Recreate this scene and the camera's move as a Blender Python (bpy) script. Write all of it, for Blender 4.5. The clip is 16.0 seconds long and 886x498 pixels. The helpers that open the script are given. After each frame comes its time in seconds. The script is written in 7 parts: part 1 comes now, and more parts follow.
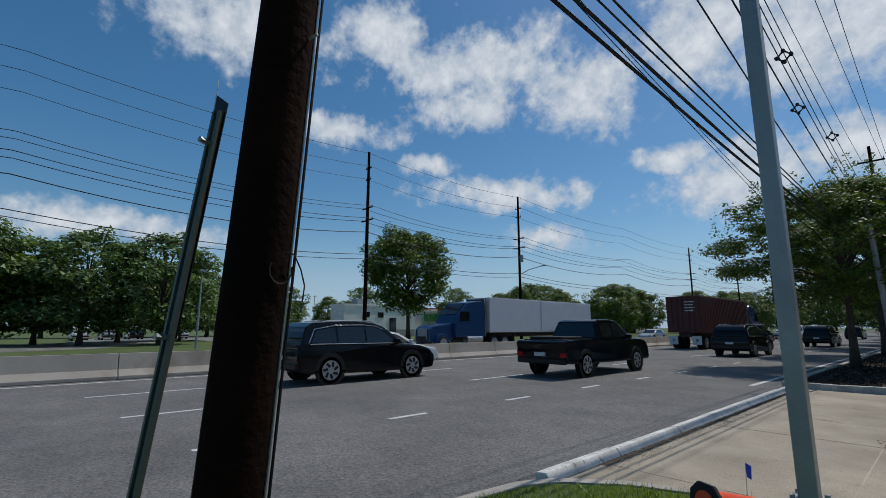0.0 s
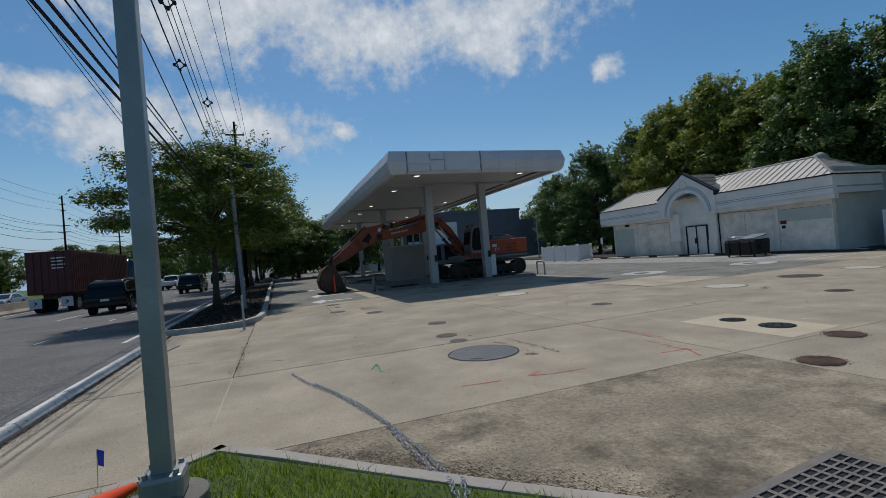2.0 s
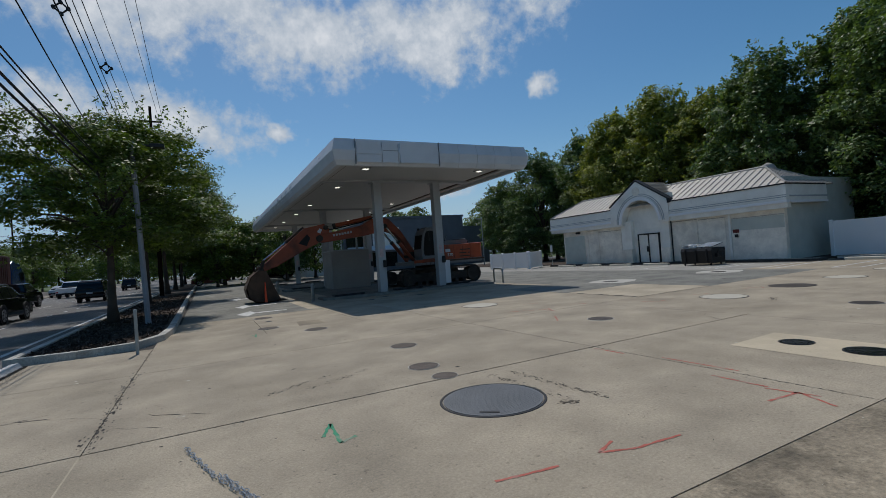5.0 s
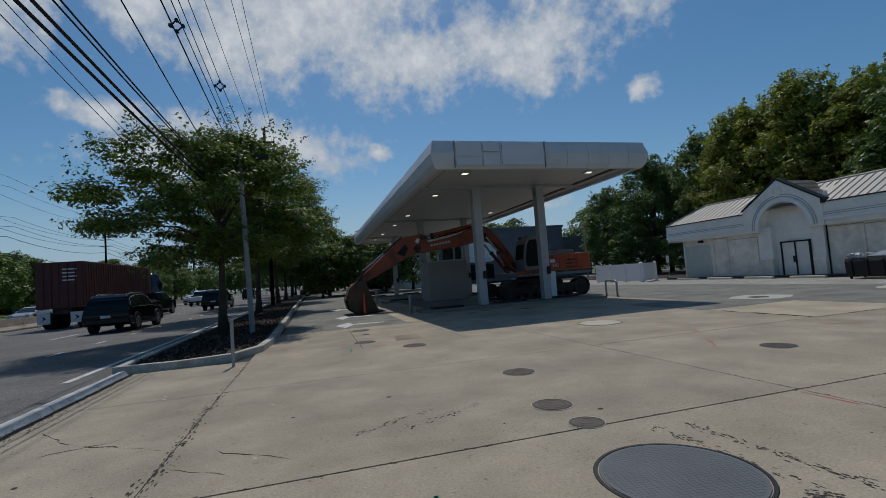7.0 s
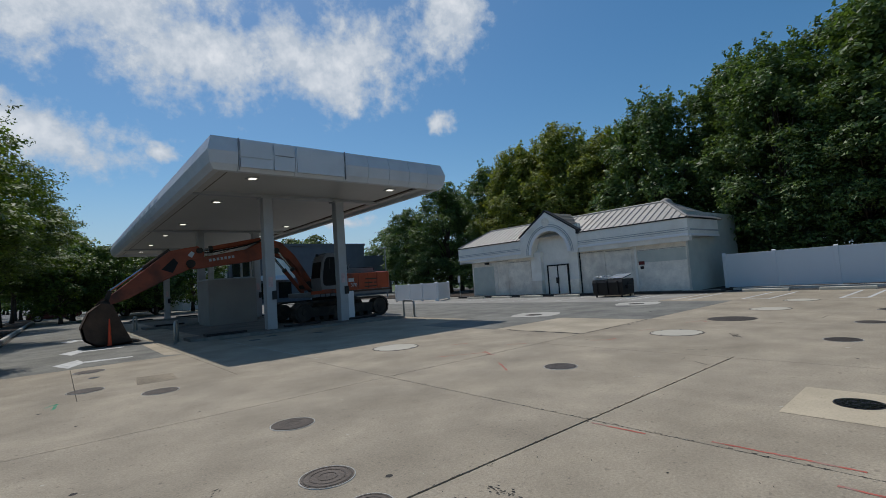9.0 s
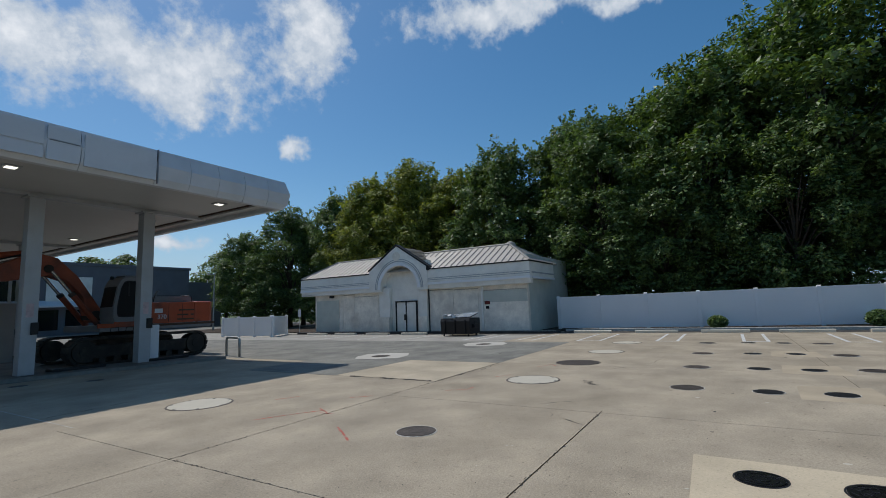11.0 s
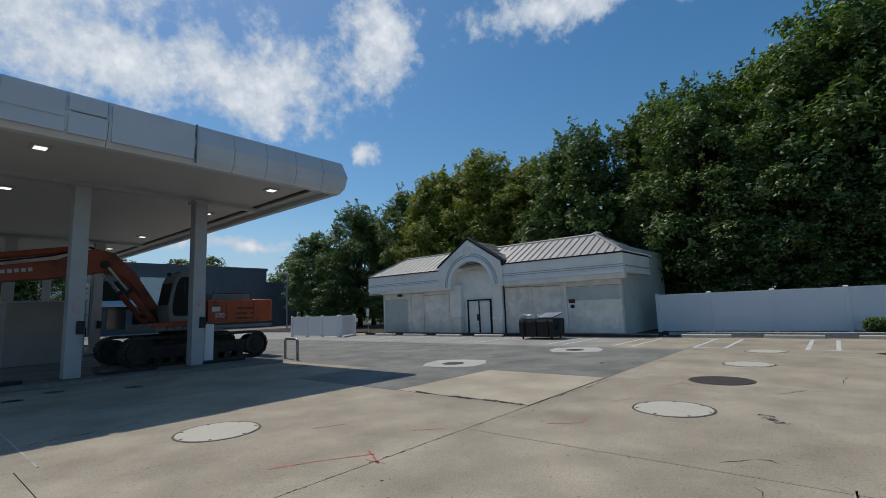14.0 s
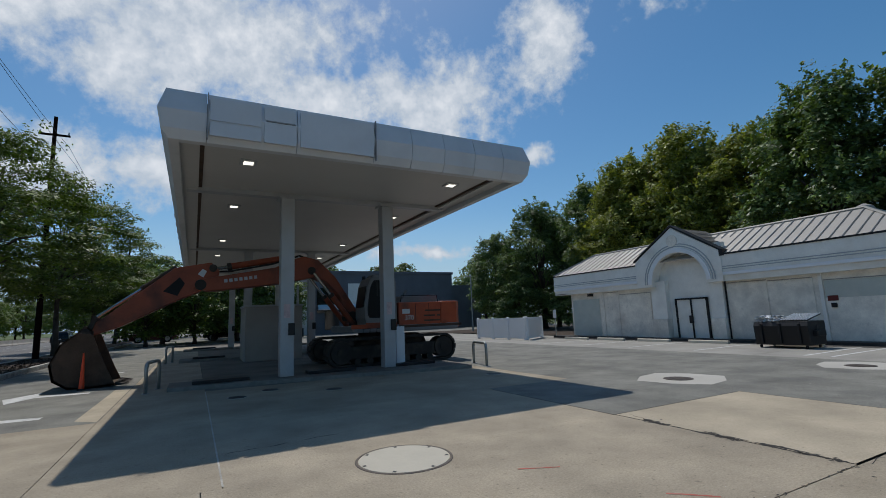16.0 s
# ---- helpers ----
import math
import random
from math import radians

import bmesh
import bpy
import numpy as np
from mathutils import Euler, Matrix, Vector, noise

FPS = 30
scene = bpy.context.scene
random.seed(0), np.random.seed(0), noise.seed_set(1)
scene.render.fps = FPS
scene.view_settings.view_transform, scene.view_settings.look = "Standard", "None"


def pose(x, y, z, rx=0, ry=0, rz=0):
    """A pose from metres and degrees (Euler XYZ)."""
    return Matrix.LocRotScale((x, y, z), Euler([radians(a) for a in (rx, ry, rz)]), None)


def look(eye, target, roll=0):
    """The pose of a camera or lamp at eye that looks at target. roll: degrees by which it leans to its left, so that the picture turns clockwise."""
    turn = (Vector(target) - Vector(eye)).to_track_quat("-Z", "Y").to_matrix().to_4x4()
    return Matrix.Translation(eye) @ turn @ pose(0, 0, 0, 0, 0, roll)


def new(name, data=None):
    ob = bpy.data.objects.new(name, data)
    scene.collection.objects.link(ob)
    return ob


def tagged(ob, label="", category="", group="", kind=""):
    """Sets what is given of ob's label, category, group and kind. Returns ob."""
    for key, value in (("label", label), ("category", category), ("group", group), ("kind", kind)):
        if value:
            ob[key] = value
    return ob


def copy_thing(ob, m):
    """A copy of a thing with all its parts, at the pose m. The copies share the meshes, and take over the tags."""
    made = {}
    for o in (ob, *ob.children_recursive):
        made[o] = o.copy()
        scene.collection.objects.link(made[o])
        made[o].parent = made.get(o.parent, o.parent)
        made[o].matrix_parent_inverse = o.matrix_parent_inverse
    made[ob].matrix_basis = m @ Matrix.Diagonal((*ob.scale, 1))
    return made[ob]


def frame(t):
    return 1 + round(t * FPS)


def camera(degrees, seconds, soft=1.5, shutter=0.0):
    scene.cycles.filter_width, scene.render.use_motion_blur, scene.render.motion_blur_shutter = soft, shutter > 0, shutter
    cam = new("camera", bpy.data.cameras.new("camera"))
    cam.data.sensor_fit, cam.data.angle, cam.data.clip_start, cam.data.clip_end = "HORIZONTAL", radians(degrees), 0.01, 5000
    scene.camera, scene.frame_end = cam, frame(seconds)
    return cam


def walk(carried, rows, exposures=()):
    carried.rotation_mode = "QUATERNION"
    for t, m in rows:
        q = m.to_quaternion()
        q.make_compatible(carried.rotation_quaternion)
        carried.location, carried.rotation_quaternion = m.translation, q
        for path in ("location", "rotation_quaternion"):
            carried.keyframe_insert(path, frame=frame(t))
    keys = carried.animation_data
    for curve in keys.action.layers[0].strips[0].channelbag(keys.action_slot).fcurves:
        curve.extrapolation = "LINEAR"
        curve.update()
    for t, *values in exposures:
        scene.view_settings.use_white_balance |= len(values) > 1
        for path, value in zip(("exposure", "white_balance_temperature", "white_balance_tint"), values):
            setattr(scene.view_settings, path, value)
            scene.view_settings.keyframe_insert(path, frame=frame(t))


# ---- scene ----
cam = camera(87.3, 16.0, 0.6)
PATH = [
    (0, (0.459, 1.231, 1.61), (-0.993, 2.565, 1.945), 0.0),
    (0.5, (0.398, 1.401, 1.593), (-0.627, 3.096, 1.874), -1.5),
    (0.6, (0.392, 1.535, 1.626), (-0.509, 3.302, 1.882), -1.6),
    (1, (0.45, 1.678, 1.594), (0.143, 3.645, 1.781), -3.2),
    (1.5, (0.406, 1.854, 1.63), (0.863, 3.8, 1.708), -4.2),
    (2, (0.396, 2.143, 1.643), (1.069, 4.026, 1.663), -5.0),
    (2.5, (0.42, 2.53, 1.69), (1.195, 4.374, 1.694), -5.0),
    (3, (0.43, 2.93, 1.602), (1.304, 4.728, 1.595), -4.8),
    (3.2, (0.46, 3.11, 1.6), (1.365, 4.893, 1.59), -4.8),
    (5.5, (0.795, 5.194, 1.572), (1.705, 6.974, 1.619), -4.2),
    (6, (0.871, 5.628, 1.569), (1.615, 7.484, 1.626), -4.3),
    (6.5, (0.867, 5.987, 1.595), (1.484, 7.887, 1.676), -4.3),
    (7, (0.996, 6.224, 1.505), (1.541, 8.145, 1.621), -4.2),
    (7.5, (1.208, 6.414, 1.492), (1.834, 8.308, 1.63), -3.7),
    (8, (1.371, 6.683, 1.489), (2.238, 8.481, 1.614), -3.4),
    (8.5, (1.5, 6.93, 1.526), (2.597, 8.598, 1.649), -3.6),
    (9, (1.766, 7.256, 1.544), (3.047, 8.787, 1.678), -4.0),
    (9.5, (1.999, 7.73, 1.543), (3.415, 9.135, 1.695), -4.0),
    (10, (2.219, 7.986, 1.583), (3.771, 9.235, 1.764), -3.8),
    (12.5, (4.143, 9.17, 1.609), (5.893, 10.096, 1.892), -0.9),
    (13, (4.414, 9.462, 1.595), (6.086, 10.517, 1.889), -1.2),
    (13.5, (4.734, 9.741, 1.565), (6.325, 10.917, 1.849), -1.9),
    (14, (4.999, 10.106, 1.561), (6.522, 11.376, 1.818), -2.1),
    (14.5, (5.198, 10.525, 1.622), (6.662, 11.862, 1.884), -2.2),
    (15, (5.479, 10.78, 1.537), (6.837, 12.218, 1.83), -2.9),
    (15.5, (5.805, 11.153, 1.641), (6.982, 12.742, 1.938), -2.5),
    (16, (5.889, 11.638, 1.581), (6.826, 13.38, 1.873), -2.3),
]
walk(cam, [(t, look(eye, target, roll)) for t, eye, target, roll in PATH],
     exposures=[(0, -0.85), (0.5, -0.88), (1, -0.98), (1.6, -0.94), (3, -0.92), (5.5, -1.0), (6.8, -1.15), (8.0, -1.1), (8.5, -0.9), (9.2, -0.84), (10.2, -0.85), (12.4, -0.45), (13.0, -0.6), (13.5, -0.6), (14.0, -0.74), (14.5, -0.74), (16, -0.8)])

# ---- world, sun, exposure ----
SUN_DIR = Vector((0.58, 3.5, 6.2)).normalized()
SUN_EL, SUN_AZ = math.asin(SUN_DIR.z), math.atan2(SUN_DIR.x, SUN_DIR.y)
CLOUDS = [(-73, 32, 9, 3.6), (-55, 34, 5, 3.6), (-42, 31, 11, 4.2), (-44, 26.5, 6, 2.8), (-29, 27.5, 6, 5), (-61, 23.5, 6, 2), (-49, 19.5, 3.4, 1.4),
          (-41, 16.5, 9, 1.8), (-33, 15.8, 2.8, 1.6), (-15, 31, 7, 5), (-6, 27, 8, 5), (-20, 18.6, 5, 1.6), (-12, 15.5, 10, 3.6), (-84, 10.3, 9, 1.8),
          (-35, 10.8, 5, 1.7), (1, 30.5, 17, 7), (13, 25.5, 10, 4.6), (28, 26, 9.5, 5), (-3, 16, 10, 3), (9, 15.5, 1.6, 1.1), (40.2, 19.1, 1.7, 1.2),
          (42.5, 31.5, 4.2, 5), (68, 34, 10, 2.4), (84, 33, 4, 1.8), (26.5, 8.2, 5.5, 1)]


def build_world():
    world = bpy.data.worlds.new("sky")
    scene.world = world
    world.use_nodes = True
    tree = world.node_tree
    tree.nodes.clear()
    link, add = tree.links.new, tree.nodes.new

    def math_node(op, a, b=None):
        n = add("ShaderNodeMath")
        n.operation = op
        for i, v in enumerate((a, b)):
            if isinstance(v, (int, float)):
                n.inputs[i].default_value = v
            elif v is not None:
                link(v, n.inputs[i])
        return n.outputs[0]

    out, back = add("ShaderNodeOutputWorld"), add("ShaderNodeBackground")
    sky = add("ShaderNodeTexSky")
    sky.sky_type, sky.sun_disc, sky.sun_elevation, sky.sun_rotation = "NISHITA", False, SUN_EL, SUN_AZ
    sky.air_density, sky.dust_density, sky.ozone_density = 1.0, 0.6, 2.2
    co = add("ShaderNodeTexCoord")
    sep = add("ShaderNodeSeparateXYZ")
    link(co.outputs["Generated"], sep.inputs[0])
    az = math_node("MULTIPLY", math_node("ARCTAN2", sep.outputs[0], sep.outputs[1]), 57.2958)
    el = math_node("MULTIPLY", math_node("ARCSINE", sep.outputs[2]), 57.2958)
    comb = add("ShaderNodeCombineXYZ")
    link(az, comb.inputs[0]), link(el, comb.inputs[1])

    def fbm(scale, detail, rough):
        n = add("ShaderNodeTexNoise")
        n.inputs["Scale"].default_value, n.inputs["Detail"].default_value, n.inputs["Roughness"].default_value = scale, detail, rough
        link(co.outputs["Generated"], n.inputs["Vector"])
        return n

    warp = fbm(9, 4, 0.6)
    shift = add("ShaderNodeVectorMath")
    shift.operation = "MULTIPLY_ADD"
    link(warp.outputs["Color"], shift.inputs[0])
    shift.inputs[1].default_value, shift.inputs[2].default_value = (9, 5, 0), (-4.5, -2.5, 0)
    place = add("ShaderNodeVectorMath")
    link(comb.outputs[0], place.inputs[0]), link(shift.outputs[0], place.inputs[1])
    nearest = None
    for a, e, w, h in CLOUDS:
        sub, mul, length = (add("ShaderNodeVectorMath") for _ in range(3))
        sub.operation, mul.operation, length.operation = "SUBTRACT", "MULTIPLY", "LENGTH"
        link(place.outputs[0], sub.inputs[0])
        sub.inputs[1].default_value = (a, e, 0)
        link(sub.outputs[0], mul.inputs[0])
        mul.inputs[1].default_value = (math.cos(radians(e)) / w, 1 / h, 0)
        link(mul.outputs[0], length.inputs[0])
        d = length.outputs["Value"]
        nearest = d if nearest is None else math_node("MINIMUM", nearest, d)
    puff, fine = fbm(13, 8, 0.62), fbm(34, 6, 0.6)
    body = math_node("ADD", math_node("SUBTRACT", 0.62, math_node("MULTIPLY", nearest, 0.62)),
                     math_node("MULTIPLY", math_node("SUBTRACT", puff.outputs[0], 0.5), 1.35))
    body = math_node("ADD", body, math_node("MULTIPLY", math_node("SUBTRACT", fine.outputs[0], 0.5), 0.8))
    ramp = add("ShaderNodeMapRange")
    ramp.interpolation_type = "SMOOTHSTEP"
    ramp.inputs["From Min"].default_value, ramp.inputs["From Max"].default_value = -0.2, 0.34
    link(body, ramp.inputs["Value"])
    # thin haze towards the horizon
    haze = add("ShaderNodeMapRange")
    haze.interpolation_type = "SMOOTHSTEP"
    haze.inputs["From Min"].default_value, haze.inputs["From Max"].default_value = 13, -1
    haze.inputs["To Max"].default_value = 0.85
    link(el, haze.inputs["Value"])
    tone = add("ShaderNodeMix")
    tone.data_type = "RGBA"
    tone.inputs[6].default_value, tone.inputs[7].default_value = (*CLOUD_DARK, 1), (*CLOUD_LIGHT, 1)
    shade = add("ShaderNodeMapRange")
    shade.inputs["From Min"].default_value, shade.inputs["From Max"].default_value = 0.25, 0.95
    link(math_node("ADD", body, math_node("MULTIPLY", math_node("SUBTRACT", fine.outputs[0], 0.5), 0.8)), shade.inputs["Value"])
    link(shade.outputs[0], tone.inputs["Factor"])
    mix = add("ShaderNodeMix")
    mix.data_type = "RGBA"
    hazed = add("ShaderNodeMix")
    hazed.data_type = "RGBA"
    clear = add("ShaderNodeHueSaturation")
    clear.inputs["Hue"].default_value = 0.4935
    clear.inputs["Saturation"].default_value, clear.inputs["Value"].default_value = 1.31, 1.58
    link(sky.outputs[0], clear.inputs["Color"])
    link(haze.outputs[0], hazed.inputs["Factor"]), link(clear.outputs[0], hazed.inputs[6])
    hazed.inputs[7].default_value = (*HAZE, 1)
    cover = math_node("MULTIPLY", ramp.outputs[0], 0.93)
    link(cover, mix.inputs["Factor"]), link(hazed.outputs[2], mix.inputs[6]), link(tone.outputs[2], mix.inputs[7])
    link(mix.outputs[2], back.inputs["Color"])
    back.inputs["Strength"].default_value = SKY_STRENGTH
    link(back.outputs[0], out.inputs[0])


SKY_STRENGTH, CLOUD_LIGHT, CLOUD_DARK = 0.10, (14.0, 14.4, 15.0), (8.8, 9.9, 11.3)
HAZE = (5.2, 7.8, 11.0)
build_world()
sun = new("sun", bpy.data.lights.new("sun", "SUN"))
sun.data.energy, sun.data.angle, sun.data.color = 4.3, radians(0.53), (1.0, 0.955, 0.89)
sun.matrix_world = look(SUN_DIR * 60, (0, 0, 0))


# ---- materials ----
def material(name, base, rough=0.8, metal=0.0, fine=60.0, coarse=1.2, vary=0.2, bump=0.15, stain=None, stain_amount=0.0, stain_scale=0.6, island=0.0, spec=0.4):
    m = bpy.data.materials.new(name)
    m.use_nodes = True
    tree = m.node_tree
    link, add = tree.links.new, tree.nodes.new
    shader = tree.nodes["Principled BSDF"]
    shader.inputs["Roughness"].default_value, shader.inputs["Metallic"].default_value = rough, metal
    shader.inputs["Specular IOR Level"].default_value = spec
    geo = add("ShaderNodeNewGeometry")

    def noise_at(scale, detail=5.0):
        n = add("ShaderNodeTexNoise")
        n.inputs["Scale"].default_value, n.inputs["Detail"].default_value = scale, detail
        link(geo.outputs["Position"], n.inputs["Vector"])
        return n.outputs[0]

    def blend(kind, factor, a, b):
        n = add("ShaderNodeMix")
        n.data_type, n.blend_type = "RGBA", kind
        for socket, v in ((n.inputs["Factor"], factor), (n.inputs[6], a), (n.inputs[7], b)):
            if isinstance(v, (int, float, tuple)):
                socket.default_value = v
            else:
                link(v, socket)
        return n.outputs[2]

    low = tuple(c * (1 - vary) for c in base) + (1,)
    high = tuple(min(1, c * (1 + vary)) for c in base) + (1,)
    grain, cloud = noise_at(fine), noise_at(coarse)
    both = add("ShaderNodeMath")
    both.operation = "MULTIPLY_ADD"
    link(grain, both.inputs[0])
    both.inputs[1].default_value = 0.5
    half = add("ShaderNodeMath")
    half.operation = "MULTIPLY_ADD"
    link(cloud, half.inputs[0])
    half.inputs[1].default_value, half.inputs[2].default_value = 1.4, -0.45
    link(half.outputs[0], both.inputs[2])
    colour = blend("MIX", both.outputs[0], low, high)
    if stain:
        wide = add("ShaderNodeMapRange")
        wide.inputs["From Min"].default_value, wide.inputs["From Max"].default_value = 0.5, 0.72
        wide.inputs["To Max"].default_value = stain_amount
        link(noise_at(stain_scale, 9.0), wide.inputs["Value"])
        colour = blend("MIX", wide.outputs[0], colour, (*stain, 1))
    if island:
        rnd = add("ShaderNodeMapRange")
        rnd.inputs["To Min"].default_value, rnd.inputs["To Max"].default_value = 1 - island, 1 + island
        link(geo.outputs["Random Per Island"], rnd.inputs["Value"])
        grey = add("ShaderNodeCombineColor")
        for s in grey.inputs:
            link(rnd.outputs[0], s)
        colour = blend("MULTIPLY", 1.0, colour, grey.outputs[0])
    link(colour, shader.inputs["Base Color"])
    if bump:
        b = add("ShaderNodeBump")
        b.inputs["Strength"].default_value, b.inputs["Distance"].default_value = bump, 0.02
        link(grain, b.inputs["Height"])
        link(b.outputs[0], shader.inputs["Normal"])
    return m


def varied_pieces(m, amount):
    """Adds a shade of its own to each object that wears m."""
    tree = m.node_tree
    shader = tree.nodes["Principled BSDF"]
    old = shader.inputs["Base Color"].links[0].from_socket
    info, rnd, mul = tree.nodes.new("ShaderNodeObjectInfo"), tree.nodes.new("ShaderNodeMapRange"), tree.nodes.new("ShaderNodeVectorMath")
    rnd.inputs["To Min"].default_value, rnd.inputs["To Max"].default_value = 1 - amount, 1 + amount
    mul.operation = "SCALE"
    tree.links.new(info.outputs["Random"], rnd.inputs["Value"])
    tree.links.new(old, mul.inputs[0]), tree.links.new(rnd.outputs[0], mul.inputs["Scale"])
    tree.links.new(mul.outputs[0], shader.inputs["Base Color"])
    return m


def speckled(m, grit, amount, pits=0.4, pit_scale=38.0, wide=0.0):
    """Multiplies m's colour by coarse grit, sparse dark pits and, with wide, large uneven weathering."""
    tree = m.node_tree
    link, add = tree.links.new, tree.nodes.new
    shader, geo = tree.nodes["Principled BSDF"], tree.nodes.new("ShaderNodeNewGeometry")
    colour = shader.inputs["Base Color"].links[0].from_socket

    def layer(scale, detail, rough, low, high, to_low, to_high, colour):
        n, r, k = add("ShaderNodeTexNoise"), add("ShaderNodeMapRange"), add("ShaderNodeVectorMath")
        n.inputs["Scale"].default_value, n.inputs["Detail"].default_value, n.inputs["Roughness"].default_value = scale, detail, rough
        link(geo.outputs["Position"], n.inputs["Vector"]), link(n.outputs[0], r.inputs["Value"])
        for key, v in (("From Min", low), ("From Max", high), ("To Min", to_low), ("To Max", to_high)):
            r.inputs[key].default_value = v
        k.operation = "SCALE"
        link(colour, k.inputs[0]), link(r.outputs[0], k.inputs["Scale"])
        return k.outputs[0]

    colour = layer(grit, 9, 0.78, 0.32, 0.68, 1 - amount, 1 + amount, colour)
    if pits:
        colour = layer(pit_scale, 3, 0.6, 0.62, 0.7, 1.0, 1 - pits, colour)
    if wide:
        colour = layer(0.8, 10, 0.72, 0.36, 0.64, 1 - wide, 1 + wide, colour)
    link(colour, shader.inputs["Base Color"])
    return m


def leaf_material(name, base, vary=0.35, through_light=0.35):
    m = bpy.data.materials.new(name)
    m.use_nodes = True
    tree = m.node_tree
    link, add = tree.links.new, tree.nodes.new
    shader, out = tree.nodes["Principled BSDF"], tree.nodes["Material Output"]
    geo, ramp = add("ShaderNodeNewGeometry"), add("ShaderNodeMix")
    ramp.data_type = "RGBA"
    ramp.inputs[6].default_value = tuple(c * (1 - vary) for c in base) + (1,)
    ramp.inputs[7].default_value = (base[0] * (1 + vary * 1.5), base[1] * (1 + vary), base[2] * (1 + vary * 0.4), 1)
    link(geo.outputs["Random Per Island"], ramp.inputs["Factor"])
    link(ramp.outputs[2], shader.inputs["Base Color"])
    shader.inputs["Roughness"].default_value, shader.inputs["Specular IOR Level"].default_value = 0.5, 0.35
    trans, mix = add("ShaderNodeBsdfTranslucent"), add("ShaderNodeMixShader")
    tint = add("ShaderNodeMix")
    tint.data_type, tint.blend_type = "RGBA", "MULTIPLY"
    tint.inputs["Factor"].default_value, tint.inputs[7].default_value = 1.0, (1.5, 1.6, 0.5, 1)
    link(ramp.outputs[2], tint.inputs[6]), link(tint.outputs[2], trans.inputs["Color"])
    mix.inputs[0].default_value = through_light
    link(shader.outputs[0], mix.inputs[1]), link(trans.outputs[0], mix.inputs[2]), link(mix.outputs[0], out.inputs[0])
    return m


def glow(name, colour, strength):
    m = bpy.data.materials.new(name)
    m.use_nodes = True
    s = m.node_tree.nodes["Principled BSDF"]
    s.inputs["Emission Color"].default_value, s.inputs["Emission Strength"].default_value = (*colour, 1), strength
    return m


CONCRETE = varied_pieces(material("lot_concrete", (0.369, 0.314, 0.233), 0.85, fine=55, coarse=0.9, vary=0.3, bump=0.45, stain=(0.24, 0.2, 0.14), stain_amount=0.4, stain_scale=0.5), 0.05)
APRON = material("rough_concrete", (0.3, 0.25, 0.178), 0.9, fine=32, coarse=1.6, vary=0.5, bump=0.7, stain=(0.1, 0.083, 0.062), stain_amount=0.85, stain_scale=0.8)
speckled(CONCRETE, 40, 0.25, 0.32, 15, 0.12)
speckled(APRON, 22, 0.42, 0.5, 16, 0.5)
JOINT = material("joint_filler", (0.05, 0.045, 0.04), 0.95, vary=0.3)
TANPATCH = material("new_concrete", (0.55, 0.465, 0.33), 0.85, fine=120, coarse=0.9, vary=0.09, bump=0.08, stain=(0.36, 0.3, 0.21), stain_amount=0.4)
YARDPATCH = material("yard_patch_concrete", (0.44, 0.375, 0.275), 0.85, fine=60, coarse=0.8, vary=0.2, bump=0.2, stain=(0.36, 0.305, 0.22), stain_amount=0.4)
BARRIER = material("barrier_concrete", (0.4, 0.365, 0.315), 0.9, fine=18, coarse=0.5, vary=0.2, bump=0.15, stain=(0.24, 0.19, 0.14), stain_amount=0.7, stain_scale=0.9)
PALEPAD = material("pale_pad_concrete", (0.5, 0.48, 0.43), 0.85, fine=60, coarse=1.2, vary=0.15, bump=0.15, stain=(0.38, 0.35, 0.3), stain_amount=0.5)
# Near-black asphalt tone that also paints the kerb's shade
TARANDSHADE = material("tar_and_shade_strip", (0.05, 0.048, 0.045), 0.9, fine=40, coarse=2, vary=0.35, bump=0.3, stain=(0.15, 0.13, 0.11), stain_amount=0.4, stain_scale=1.5)
# Oil-stained concrete, its base darkened to deepen the canopy's shade
DIRTSHADECONCRETE = material("oil_and_shade_concrete", (0.17, 0.158, 0.14), 0.85, fine=50, coarse=0.8, vary=0.3, bump=0.3, stain=(0.07, 0.064, 0.056), stain_amount=0.7, stain_scale=0.7)
GREYCONCRETE = material("grey_stall_concrete", (0.335, 0.32, 0.285), 0.88, fine=50, coarse=0.7, vary=0.22, bump=0.3, stain=(0.21, 0.2, 0.18), stain_amount=0.5, stain_scale=0.6)
KERB = material("kerb_concrete", (0.5, 0.48, 0.43), 0.9, fine=50, coarse=2, vary=0.25, bump=0.3, stain=(0.16, 0.15, 0.13), stain_amount=0.7, stain_scale=2.0)
PALEKERB = speckled(material("pale_kerb_stone", (0.74, 0.71, 0.65), 0.9, fine=50, coarse=2, vary=0.2, bump=0.35, stain=(0.3, 0.27, 0.23), stain_amount=0.4, stain_scale=3.0), 20, 0.2, 0.5, 9, 0.1)
ASPHALT = material("road_asphalt", (0.157, 0.151, 0.143), 0.9, fine=140, coarse=0.35, vary=0.28, bump=0.35, stain=(0.11, 0.11, 0.108), stain_amount=0.5, stain_scale=0.25)
OLDASPHALT = material("lot_asphalt", (0.21, 0.206, 0.18), 0.9, fine=110, coarse=0.5, vary=0.25, bump=0.3, stain=(0.13, 0.127, 0.12), stain_amount=0.7, stain_scale=0.9)
speckled(ASPHALT, 28, 0.75, 0.5, 30, 0.15)
speckled(OLDASPHALT, 34, 0.36, 0.45, 30, 0.22)
speckled(KERB, 24, 0.3, 0.4, 20, 0.2)
speckled(TANPATCH, 40, 0.12, 0.3, 30, 0.1)
speckled(YARDPATCH, 30, 0.14, 0.25, 20, 0.08)
